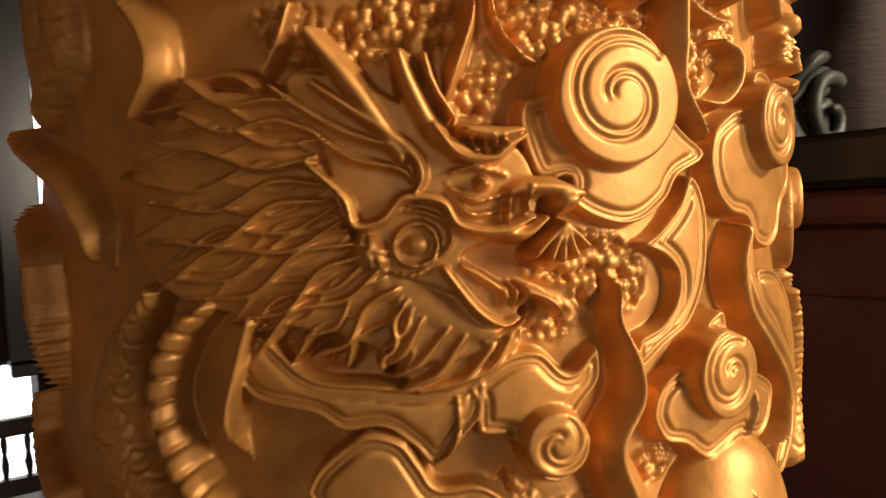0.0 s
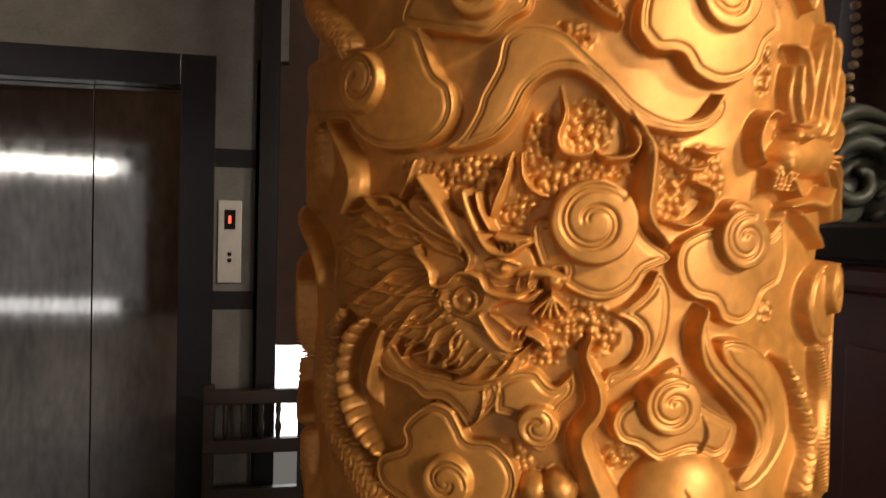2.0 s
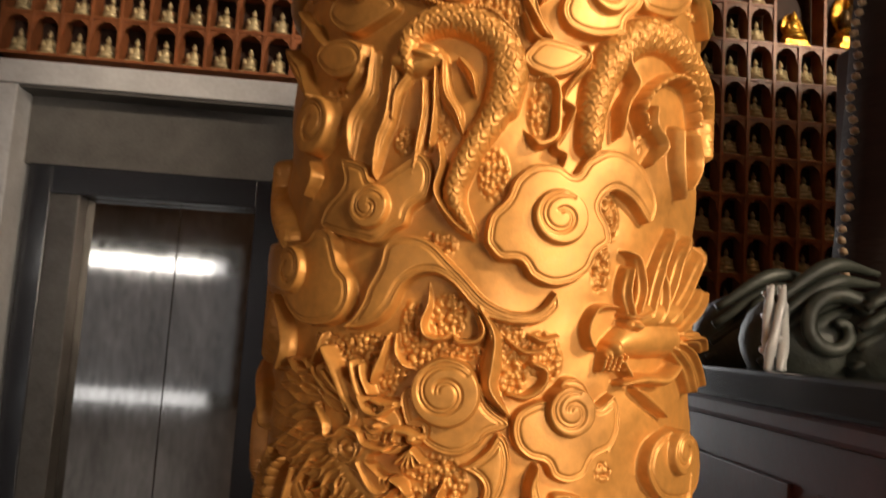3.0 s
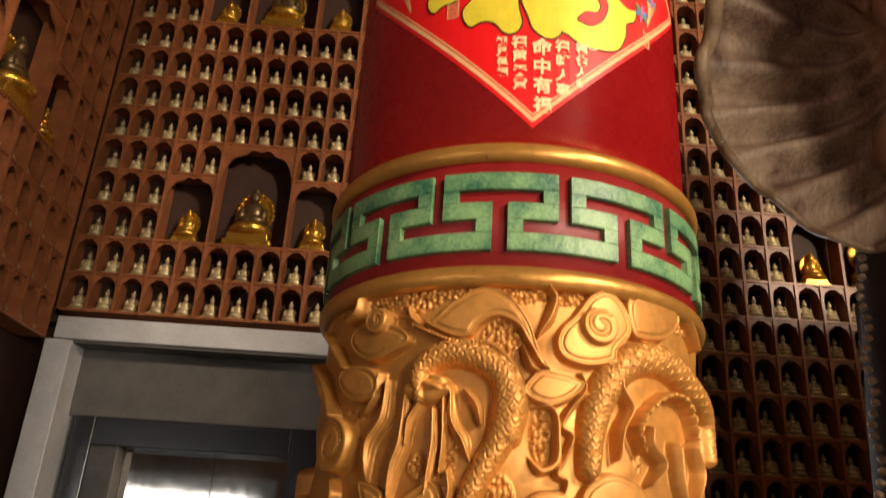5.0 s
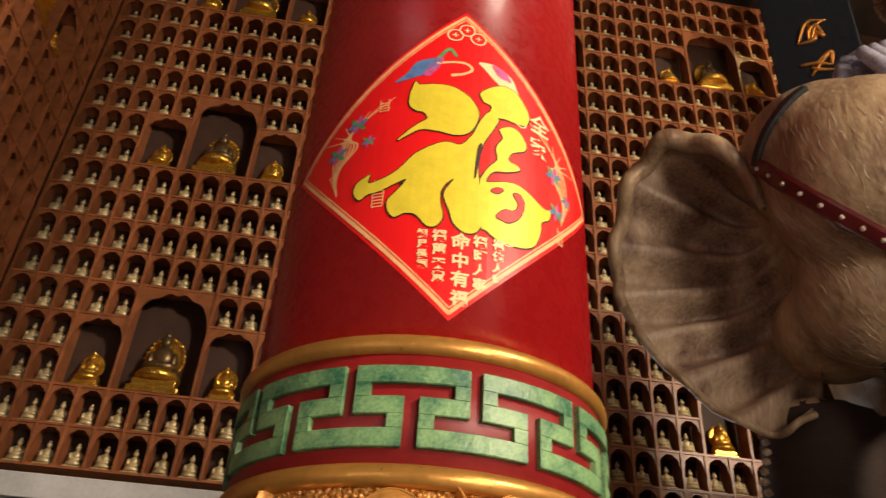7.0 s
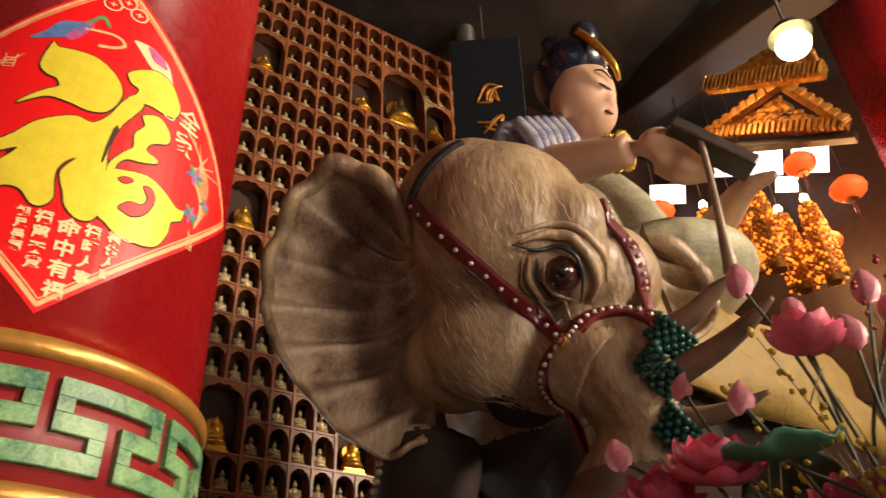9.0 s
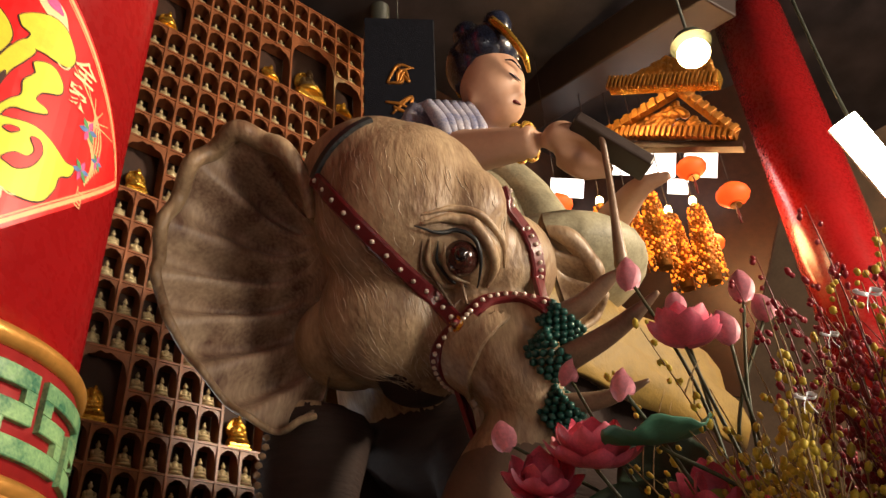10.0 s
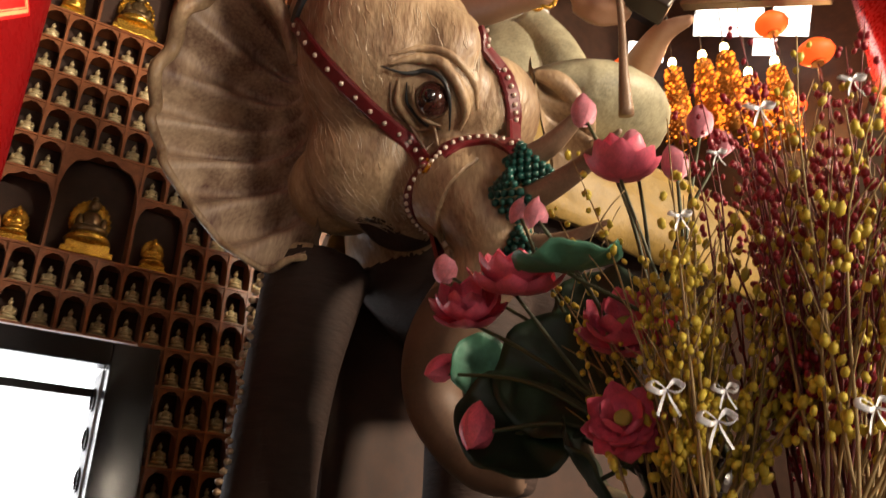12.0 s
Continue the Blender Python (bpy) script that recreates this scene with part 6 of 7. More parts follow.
def brush_gap(poster, outline):
    LAYER[0] += 1
    blot(poster, "outline", outline, INK, 0.0022, 0.0024 + 0.00004 * LAYER[0])
    blot(poster, "paper_gap", outline, PAPER, 0.0, 0.0028 + 0.00004 * LAYER[0])


def glyph(poster, char, u, z, size):
    cu = bpy.data.curves.new("letter", "FONT")
    cu.body, cu.size, cu.align_x, cu.align_y, cu.offset = char, size, "CENTER", "CENTER", 0.0010
    ob = new("letter", cu)
    me = bpy.data.meshes.new_from_object(ob.evaluated_get(bpy.context.evaluated_depsgraph_get()))
    bpy.data.objects.remove(ob)
    for v in me.vertices:
        v.co = paper_point(v.co.x + u - PU, v.co.y + z - PZ, 0.0022)
    me.materials.clear()
    me.materials.append(PAPER_CREAM)
    ob = new("character", me)
    ob.parent = poster


PAPER_CREAM = material("cream_print", (0.86, 0.66, 0.36), 0.45, 0.0, 0.08, 40)


def build_poster():
    poster = tagged(holder("fortune_poster"), "red diamond paper poster with a gold brush character on the column", "poster")
    paper_shape("sheet", poster, [(0, -PH), (PH, 0.0), (0, PH), (-PH, 0.0)], PAPER, 0.0, "glossy red paper sheet")
    for inset, w, mat in ((0.010, 0.0035, PAPER_LINE), (0.017, 0.0012, PAPER_LINE)):
        e = PH - inset * 1.414
        bm = bmesh.new()
        corner = [(0, -e), (e, 0), (0, e), (-e, 0)]
        for i in range(4):
            (x0, y0), (x1, y1) = corner[i], corner[(i + 1) % 4]
            strip(bm, [(x0 + (x1 - x0) * f, y0 + (y1 - y0) * f, w) for f in (0, 0.33, 0.66, 1)], 0.0008)
        part("border_line", bm, mat, poster, "pale gold border line")
    brush_blot(poster, [(-0.0929, 0.1594), (-0.0820, 0.1493), (-0.0533, 0.1503), (-0.0177, 0.1455), (0.0143, 0.1242), (0.0333, 0.0949), (0.0331, 0.0658), (0.0179, 0.0336), (-0.0083, 0.0231), (-0.0403, 0.0293), (-0.0722, 0.0328), (-0.0958, 0.0202), (-0.1154, 0.0085), (-0.1027, 0.0250), (-0.0787, 0.0472), (-0.0624, 0.0597), (-0.0700, 0.0756), (-0.0868, 0.0822), (-0.1003, 0.0997), (-0.0995, 0.1295)])
    brush_blot(poster, [(-0.1611, -0.0639), (-0.1619, -0.0846), (-0.1297, -0.0766), (-0.1039, -0.0576), (-0.0812, -0.0287), (-0.0535, -0.0086), (-0.0231, 0.0045), (0.0033, 0.0015), (0.0246, 0.0296), (0.0387, 0.0674), (0.0560, 0.0961), (0.0750, 0.0840), (0.0640, 0.0526), (0.0470, 0.0148), (0.0377, -0.0353), (0.0417, -0.0890), (0.0464, -0.1657), (0.0448, -0.1792), (0.0350, -0.1909), (0.0172, -0.1922), (-0.0013, -0.1764), (-0.0094, -0.1524), (-0.0174, -0.1326), (-0.0213, -0.1170), (-0.0171, -0.1027), (-0.0052, -0.0807), (-0.0177, -0.0914), (-0.0266, -0.1113), (-0.0261, -0.1360), (-0.0205, -0.1646), (-0.0300, -0.1845), (-0.0473, -0.1857), (-0.0675, -0.1636), (-0.0876, -0.1596), (-0.1060, -0.1669), (-0.1189, -0.1498), (-0.1210, -0.1299), (-0.1100, -0.1149), (-0.0961, -0.0971), (-0.0911, -0.0846), (-0.1140, -0.0954), (-0.1394, -0.1071), (-0.1610, -0.1104), (-0.1770, -0.1194), (-0.1898, -0.1032), (-0.1891, -0.0827), (-0.1763, -0.0719)])
    brush_blot(poster, [(0.0352, 0.1373), (0.0566, 0.1611), (0.0855, 0.1759), (0.1113, 0.1711), (0.1317, 0.1494), (0.1443, 0.1214), (0.1358, 0.0959), (0.1120, 0.0898), (0.0906, 0.0904), (0.0726, 0.0875), (0.0562, 0.0903), (0.0602, 0.1124), (0.0438, 0.1203)])
    brush_blot(poster, [(0.0779, 0.0591), (0.1007, 0.0744), (0.1198, 0.0702), (0.1358, 0.0494), (0.1331, 0.0297), (0.1051, 0.0111), (0.0981, -0.0097), (0.1178, -0.0149), (0.1203, -0.0245), (0.0937, -0.0383), (0.0709, -0.0452), (0.0580, -0.0599), (0.0542, -0.0804), (0.0673, -0.0790), (0.0461, -0.0929), (0.0432, -0.0706), (0.0596, -0.0370), (0.0748, -0.0158), (0.0719, 0.0132), (0.0854, 0.0407)])
    brush_blot(poster, [(0.0396, -0.0895), (0.0759, -0.0684), (0.1131, -0.0596), (0.1435, -0.0683), (0.1768, -0.0846), (0.1968, -0.0819), (0.1931, -0.1033), (0.1733, -0.1196), (0.1700, -0.1449), (0.1560, -0.1768), (0.1356, -0.1912), (0.1061, -0.1963), (0.0786, -0.1936), (0.0593, -0.1814), (0.0444, -0.1674)])
    brush_gap(poster, [(0.0754, -0.1466), (0.0905, -0.1269), (0.1112, -0.1218), (0.1195, -0.1033), (0.1085, -0.0848), (0.1231, -0.0814), (0.1319, -0.1007), (0.1209, -0.1329), (0.0977, -0.1514)])
    brush_gap(poster, [(0.0643, -0.0928), (0.0740, -0.0833), (0.0875, -0.0825), (0.0764, -0.0940)])
    blot(poster, "ink_mark", [(0.0364, 0.0022), (0.0426, 0.0135), (0.0443, -0.0039), (0.0385, -0.0271), (0.0355, -0.0622), (0.0317, -0.0735), (0.0325, -0.0393)], INK, 0.0, 0.0031)

    glyph(poster, '命', 0.0073, 2.4280, 0.0334)
    glyph(poster, '中', 0.0079, 2.3900, 0.0317)
    glyph(poster, '有', 0.0090, 2.3540, 0.0317)
    glyph(poster, '福', 0.0095, 2.3180, 0.0299)
    glyph(poster, '福', 0.0415, 2.4340, 0.0246)
    glyph(poster, '旺', 0.0421, 2.4060, 0.0246)
    glyph(poster, '人', 0.0421, 2.3780, 0.0238)
    glyph(poster, '事', 0.0421, 2.3510, 0.0229)
    glyph(poster, '福', 0.0746, 2.4370, 0.0211)
    glyph(poster, '佑', 0.0746, 2.4130, 0.0202)
    glyph(poster, '人', 0.0741, 2.3900, 0.0202)
    glyph(poster, '旺', 0.0741, 2.3670, 0.0194)
    glyph(poster, '福', -0.0297, 2.4360, 0.0246)
    glyph(poster, '萬', -0.0286, 2.4080, 0.0238)
    glyph(poster, '天', -0.0275, 2.3810, 0.0229)
    glyph(poster, '意', -0.0269, 2.3550, 0.0229)
    glyph(poster, '知', -0.0584, 2.4390, 0.0185)
    glyph(poster, '足', -0.0578, 2.4180, 0.0176)
    glyph(poster, '是', -0.0567, 2.3980, 0.0176)
    glyph(poster, '福', -0.0556, 2.3780, 0.0176)
    glyph(poster, '全', 0.1661, 2.7530, 0.0528)
    glyph(poster, '家', 0.1633, 2.6930, 0.0502)

    # coins, ingot, butterfly and flower sprays
    for x, y, r in ((0.004, PH - 0.055, 0.016), (-0.020, PH - 0.072, 0.016), (0.028, PH - 0.075, 0.016), (0.125, 0.10, 0.013), (0.100, -0.185, 0.014)):
        bm = bmesh.new()
        strip(bm, [(x + r * math.cos(t), y + r * math.sin(t), 0.0016) for t in np.linspace(0, 2 * math.pi, 9)], 0.0012)
        part("coin", bm, PAPER_CREAM, poster, "printed coin")
        bm = bmesh.new()
        strip(bm, [(x - r * 0.35, y, 0.0012), (x + r * 0.35, y, 0.0012)], 0.0014)
        strip(bm, [(x, y - r * 0.35, 0.0012), (x, y + r * 0.35, 0.0012)], 0.0016)
        part("coin_mark", bm, PAPER_CREAM, poster)
    bm = bmesh.new()
    strip(bm, [(0.035, 0.222, 0.004), (0.060, 0.212, 0.016), (0.090, 0.190, 0.020), (0.115, 0.170, 0.004)], 0.0010)
    part("ingot", bm, PAPER_CREAM, poster, "printed gold ingot")
    bm = bmesh.new()
    strip(bm, [(0.062, 0.222, 0.004), (0.080, 0.208, 0.012), (0.098, 0.196, 0.004)], 0.0016)
    part("ingot_pattern", bm, PINK_INK, poster)
    for pts, mat in ((((-0.130, 0.165, 0.003), (-0.105, 0.178, 0.010), (-0.080, 0.198, 0.020), (-0.055, 0.215, 0.010)), BLUE_INK), (((-0.070, 0.180, 0.008), (-0.058, 0.200, 0.010), (-0.045, 0.222, 0.006)), PINK_INK), (((-0.050, 0.225, 0.004), (-0.030, 0.250, 0.004), (-0.015, 0.232, 0.003)), GREEN_INK), (((-0.05, 0.21, 0.003), (0.0, 0.215, 0.003), (0.018, 0.200, 0.003), (0.002, 0.185, 0.003), (-0.02, 0.178, 0.004)), PAPER_LINE)):
        bm = bmesh.new()
        strip(bm, pts, 0.0010)
        part("butterfly_print", bm, mat, poster)
    rng = random.Random(11)
    for x, y, k in ((-0.205, 0.072, 1.0), (-0.245, 0.010, 1.0), (-0.175, 0.020, 0.6), (0.210, 0.010, 1.0), (0.215, -0.075, 0.9), (0.250, -0.03, 0.7)):
        for j in range(6):
            t = j * math.pi / 3 + 0.3
            bm = bmesh.new()
            strip(bm, [(x + 0.004 * math.cos(t), y + 0.004 * math.sin(t), 0.003), (x + 0.014 * k * math.cos(t), y + 0.014 * k * math.sin(t), 0.0055 * k), (x + 0.024 * k * math.cos(t), y + 0.024 * k * math.sin(t), 0.001)], 0.0010 + 0.0001 * j)
            part("petal_print", bm, (BLUE_INK, PINK_INK, GREEN_INK)[j % 3], poster)
    for s in (-1, 1):
        for j in range(7):
            bm = bmesh.new()
            x0 = s * (0.255 - 0.004 * j)
            strip(bm, [(x0, -0.045 - 0.008 * j, 0.002), (x0 - s * 0.02 + s * 0.012 * (j - 3), 0.02, 0.002), (x0 - s * (0.035 + 0.022 * (j - 3)), 0.05 + 0.012 * j, 0.0008)], 0.0006 + 0.00005 * j)
            part("grass_print", bm, PAPER_LINE, poster)
    for x, y, w, hh in ((-0.150, 0.105, 0.018, 0.030), (-0.140, -0.110, 0.020, 0.060), (0.225, -0.125, 0.014, 0.035)):
        bm = bmesh.new()
        strip(bm, [(x - w / 2, y - hh / 2, 0.001), (x - w / 2, y + hh / 2, 0.001)], 0.0010)
        strip(bm, [(x + w / 2, y - hh / 2, 0.001), (x + w / 2, y + hh / 2, 0.001)], 0.0010)
        for j in range(int(hh / 0.007)):
            strip(bm, [(x - w * 0.42, y - hh / 2 + 0.007 * j, 0.0011), (x + w * 0.42, y - hh / 2 + 0.007 * j, 0.0011)], 0.0012)
        part("seal_print", bm, PAPER_LINE, poster)


build_poster()

# ---- altar, far column, lamps and shrine ----
altar = tagged(holder("altar", (1.46, 0.90, 0)), "dark altar with maroon panels and a black stone top", "altar")
part("top_slab", box((-0.06, -1.85, 1.40), (3.6, 1.30, 1.485), 0.012), BLACK_STONE, altar, "black polished stone slab")
part("moulding", box((-0.03, -1.82, 1.34), (3.57, 1.27, 1.40), 0.015), MAROON, altar)
part("body", box((0.03, -1.76, 0.0), (3.5, 1.22, 1.34), 0.01), MAROON, altar, "maroon panelled altar body")
for k in range(4):
    part("panel", box((0.016, -1.62 + 0.70 * k, 0.25), (0.032, -1.04 + 0.70 * k, 1.22), 0.004), MAROON, altar)


def scroll_rock():
    """Carved dark waves under the elephant."""
    bm = bmesh.new()
    rng = random.Random(2)
    for x, y, k in ((1.60, 0.78, 1.0), (1.82, 0.70, 1.15), (2.06, 0.66, 1.0), (2.30, 0.62, 1.2), (1.62, 1.10, 1.1), (2.55, 0.55, 1.0)):
        blob((x, y + 0.05, 1.56), (0.17 * k, 0.13, 0.14 * k), bm, sub=3)
        pts = [(x + 0.105 * k * (1 - t / 9) * math.cos(t), y - 0.085 - 0.01 * t / 6, 1.595 + 0.105 * k * (1 - t / 9) * math.sin(t)) for t in np.linspace(0, 8, 22)]
        tube(pts, [0.022, 0.020, 0.012], 8, 60, bm)
        for j in range(4):
            tube([(x - 0.15 * k, y - 0.02 * j, 1.50 + 0.05 * j), (x, y - 0.06, 1.62 + 0.045 * j), (x + 0.16 * k, y - 0.02, 1.66 + 0.03 * j)], [0.012, 0.022, 0.008], 8, 16, bm)
    return bm


# added block that stands in for the darkness behind the legs
tagged(part("dark_filler_block", box((2.25, 1.22, 1.486), (4.6, 1.75, 2.75), 0.02), WOOD_DARK), "near-black block added to darken the space behind the elephant's legs", "plinth")
tagged(part("carved_wave_base", scroll_rock(), DARK_CARVED, smooth=True), "dark green carved wave rockwork on the altar", "carved base")



def altar_ornament():
    """A glossy white twisted ornament of a few curling strands."""
    bm = bmesh.new()
    for k in range(4):
        a = 1.6 * k
        tube([(0.02 * math.cos(a + 2.2 * f), 0.02 * math.sin(a + 2.2 * f) - 0.01, 0.21 * f) for f in (0, 0.25, 0.5, 0.75, 1.0)], [0.010, 0.014, 0.011, 0.013, 0.005], 8, 24, bm)
    for k in range(7):
        blob((0.022 * math.cos(2.4 * k), 0.022 * math.sin(2.4 * k), 0.02 + 0.028 * k), (0.013, 0.013, 0.011), bm, sub=2)
    return bm


tagged(part("altar_ornament", altar_ornament(), material("glossy_white_glaze", (0.74, 0.74, 0.72), 0.12, 0.0, 0.15, 30, coat=0.6), loc=(1.445, 0.70, 1.486)), "small glossy white twisted ornament on the altar corner", "ornament")

far = tagged(holder("red_column", (6.60, 0.42, 0)), "plain glossy red lacquered column beyond the elephant", "column")
part("shaft", revolve([(0.32, 0.30), (0.32, TOP_Z)], 64), RED, far)
part("foot", revolve([(0.44, 0), (0.44, 0.18), (0.36, 0.30)], 48), GOLD_RING, far)

LAMP_WHITE = glowing("lamp_glass_glow", (1.0, 0.70, 0.28), 30.0)
TUBE_WHITE = glowing("tube_glow", (1.0, 0.84, 0.55), 22.0)
LANTERN_SKIN = glowing("lantern_silk_glow", (0.85, 0.09, 0.012), 1.0)
AMBER = glowing("amber_lamp_glow", (1.0, 0.26, 0.018), 1.5)
GILT_DIM = material("carved_gilt_shrine", (0.42, 0.17, 0.03), 0.4, 0.6, 0.5, 14, 0.5, 40)
SHRINE_WOOD = material("brown_shrine_timber", (0.035, 0.012, 0.006), 0.5, 0.0, 0.5, 12, 0.3, 30)
lamp = tagged(holder("hanging_bulb", (4.410, 0.185, 5.508)), "bright warm bulb lamp under a small hood", "lamp")
part("globe", blob((0, 0, 0), (0.11, 0.11, 0.09), sub=3), LAMP_WHITE, lamp)
part("hood", revolve([(0.14, 0.08), (0.10, 0.15), (0.04, 0.20)], 20), DARK_CARVED, lamp)
part("stem", revolve([(0.012, 0.19), (0.012, TOP_Z - lamp.matrix_world.translation.z)], 8), DARK_CARVED, lamp)
tube_a, tube_b = Vector((4.753, -0.396, 4.683)), Vector((5.051, -0.472, 4.238))
strip_lamp = tagged(holder("tube_lamp", tube_a), "glaring warm fluorescent tube lamp", "lamp")
part("glass", tube([(0, 0, 0), (tube_b - tube_a) * 0.5, tube_b - tube_a], [0.085, 0.085], 12, 8), TUBE_WHITE, strip_lamp)
part("hanger", tube([(tube_b - tube_a) * 0.5, (tube_b - tube_a) * 0.5 + Vector((0.06, 0.06, 0.8)), (tube_b - tube_a) * 0.5 + Vector((0.06, 0.06, TOP_Z - tube_a.z - (tube_b - tube_a).z * 0.5))], [0.012, 0.012], 6, 8), DARK_CARVED, strip_lamp)
part("housing", tube([(0.05, 0.05, 0.03), (tube_b - tube_a) * 0.5 + Vector((0.05, 0.05, 0.03)), tube_b - tube_a + Vector((0.05, 0.05, 0.03))], [0.06, 0.06], 8, 8), WHITE_METAL, strip_lamp)


def lantern(at, k):
    top = tagged(holder("red_lantern", at), "glowing round red silk lantern with gold caps", "lantern", group="hanging lanterns")
    bm = bmesh.new()
    prof = [(0.05 + 0.155 * math.sin(math.pi * f) ** 0.7, 0.30 * (f - 0.5)) for f in np.linspace(0.04, 0.96, 14)]
    steps = 32
    rings = []
    for r, z in prof:
        rings.append([bm.verts.new((r * (1 + 0.02 * math.cos(16 * 2 * math.pi * j / steps)) * math.cos(2 * math.pi * j / steps), r * (1 + 0.02 * math.cos(16 * 2 * math.pi * j / steps)) * math.sin(2 * math.pi * j / steps), z)) for j in range(steps)])
    for p, q in zip(rings, rings[1:]):
        for j in range(steps):
            bm.faces.new((p[j], p[(j + 1) % steps], q[(j + 1) % steps], q[j])).smooth = True
    part("silk", bm, LANTERN_SKIN, top)
    for z in (-0.165, 0.14):
        part("cap", revolve([(0.075, z), (0.075, z + 0.025)], 20), GILT_DIM, top)
    part("tassel", revolve([(0.014, -0.42), (0.020, -0.30), (0.008, -0.165)], 10), STRAP, top)
    part("cord", revolve([(0.005, 0.16), (0.005, (TOP_Z - at[2]) / k)], 6), TABLET, top)
    top.scale = (k, k, k)
    return top


for at_k in (((5.710, 1.015, 5.685), 0.62), ((5.894, 0.818, 5.370), 0.66), ((5.218, 2.071, 5.700), 0.62), ((6.340, 1.323, 5.324), 0.6)):
    lantern(*at_k)


def chandelier(at, k, seed):
    """A slim tower of many tiers of small lit and unlit gilt petals round a core, with a bare bulb at its head."""
    top = tagged(holder("lotus_lamp_tower", at), "slim tiered amber lamp tower of small glowing petals", "lamp", group="amber lamp towers")
    rng = random.Random(seed)
    core, glow = bmesh.new(), bmesh.new()
    for i in range(22):
        z = -0.40 + 0.034 * i
        r = 0.115 * (1 - 0.45 * (i / 21) ** 2)
        for j in range(13):
            t = 2 * math.pi * (j + 0.5 * (i % 2)) / 13
            at2 = (r * math.cos(t), r * math.sin(t), z + rng.uniform(-0.008, 0.008))
            blob(at2, (0.013, 0.013, 0.017), glow if rng.random() < 0.34 else core, sub=1)
    revolve([(0.06, -0.44), (0.085, 0), (0.03, 0.38)], 12, core)
    part("petals", core, GILT_DIM, top, "gilt petals")["kind"] = "stuff"
    part("lights", glow, AMBER, top, "glowing amber petals")["kind"] = "stuff"
    part("bulb", blob((0, 0, 0.40), (0.035, 0.035, 0.06), sub=2), LAMP_WHITE, top)
    part("cord", revolve([(0.006, 0.44), (0.006, TOP_Z - at[2])], 6), TABLET, top)
    top.scale = (k, k, 1.0)


for j, at2 in enumerate(((5.611, 1.897, 5.407), (5.907, 1.793, 5.559), (5.820, 1.517, 5.423), (6.216, 1.573, 5.377), (6.154, 1.288, 5.289))):
    chandelier(at2, 1.0, j)

# the carved shrine roof and its posts
shrine = tagged(holder("shrine_roof", (0, 0, 0)), "gilded carved shrine canopy with a gable and dentils", "shrine")
ridge_l, ridge_r, apex = Vector((5.385, 1.520, 6.254)), Vector((5.712, 0.560, 5.753)), Vector((5.444, 0.803, 6.273))
beam_l, beam_r = Vector((4.828, 1.079, 6.153)), Vector((5.092, 0.321, 5.788))
low_l, low_r = Vector((5.438, 1.590, 6.151)), Vector((5.785, 0.562, 5.658))


def beam(p, q, w, h, mat, name, dent=0):
    d = q - p
    m = Matrix.Translation(p) @ d.to_track_quat("X", "Z").to_matrix().to_4x4()
    part(name, box((0, -w / 2, -h / 2), (d.length, w / 2, h / 2), 0.006), mat, shrine, loc=m)
    for k in range(dent):
        part("dentil", box((d.length * (k + 0.2) / dent, -w / 2 - 0.03, -h / 2 - 0.03), (d.length * (k + 0.75) / dent, -w / 2 + 0.02, h / 2 - 0.01), 0.004), GILT_DIM, shrine, loc=m)


beam(beam_l, beam_r, 0.12, 0.10, GILT, "upper_beam", 26)
beam(ridge_l, ridge_r, 0.10, 0.09, GILT_DIM, "gable_beam", 24)
beam(ridge_l, apex, 0.08, 0.07, GILT_DIM, "gable_rake", 8)
beam(apex, ridge_r, 0.08, 0.07, GILT_DIM, "gable_rake", 8)
beam(low_l, low_r, 0.10, 0.06, SHRINE_WOOD, "lower_beam")
carve = bmesh.new()
rng = random.Random(8)
for k in range(150):
    f, g = rng.random(), rng.random() ** 1.4
    p = ridge_l.lerp(ridge_r, f).lerp(apex, g * (1 - abs(2 * f - 1)) * 0.8)
    blob(p + Vector((0.05, 0.05, 0.05)), (0.045, 0.045, 0.030), carve, sub=1)
for k in range(120):
    f = rng.random()
    p = beam_l.lerp(beam_r, 0.25 + 0.7 * f) + Vector((0, 0, 0.08 + rng.random() * 0.35 * f))
    blob(p, (0.04, 0.04, 0.05), carve, sub=1)
ob = part("carving", carve, GILT_DIM, shrine, "dense gilt scroll carving")
ob["kind"] = "stuff"
pl, pr = Vector((6.629, 2.909, 7.195)), Vector((7.352, 0.875, 6.164))
tagged(part("shrine_back", box((0, 0, -2.2), ((pr - pl).length, 0.06, 1.3)), SHRINE_WOOD, loc=Matrix.Translation(pl) @ (pr - pl).to_track_quat("X", "Z").to_matrix().to_4x4()), "dark carved timber wall behind the lamps", "shrine wall")


def pane(*corner):
    bm = bmesh.new()
    q = [Vector(c) for c in corner]
    n = (q[1] - q[0]).cross(q[3] - q[0]).normalized() * 0.02
    f, g = [bm.verts.new(c) for c in q], [bm.verts.new(c + n) for c in q]
    bm.faces.new(f)
    bm.faces.new(g[::-1])
    for i in range(4):
        bm.faces.new((f[i], g[i], g[(i + 1) % 4], f[(i + 1) % 4]))
    bmesh.ops.recalc_face_normals(bm, faces=bm.faces)
    tagged(part("window_2", bm, EXTERIOR), "bright daylight pane behind the shrine lamps", "window", kind="structure")


pane((6.201, 1.975, 6.847), (6.586, 1.502, 6.691), (6.701, 1.656, 6.454), (6.318, 2.136, 6.605))
pane((6.528, 1.396, 6.572), (6.707, 1.149, 6.480), (6.810, 1.286, 6.268), (6.632, 1.536, 6.357))
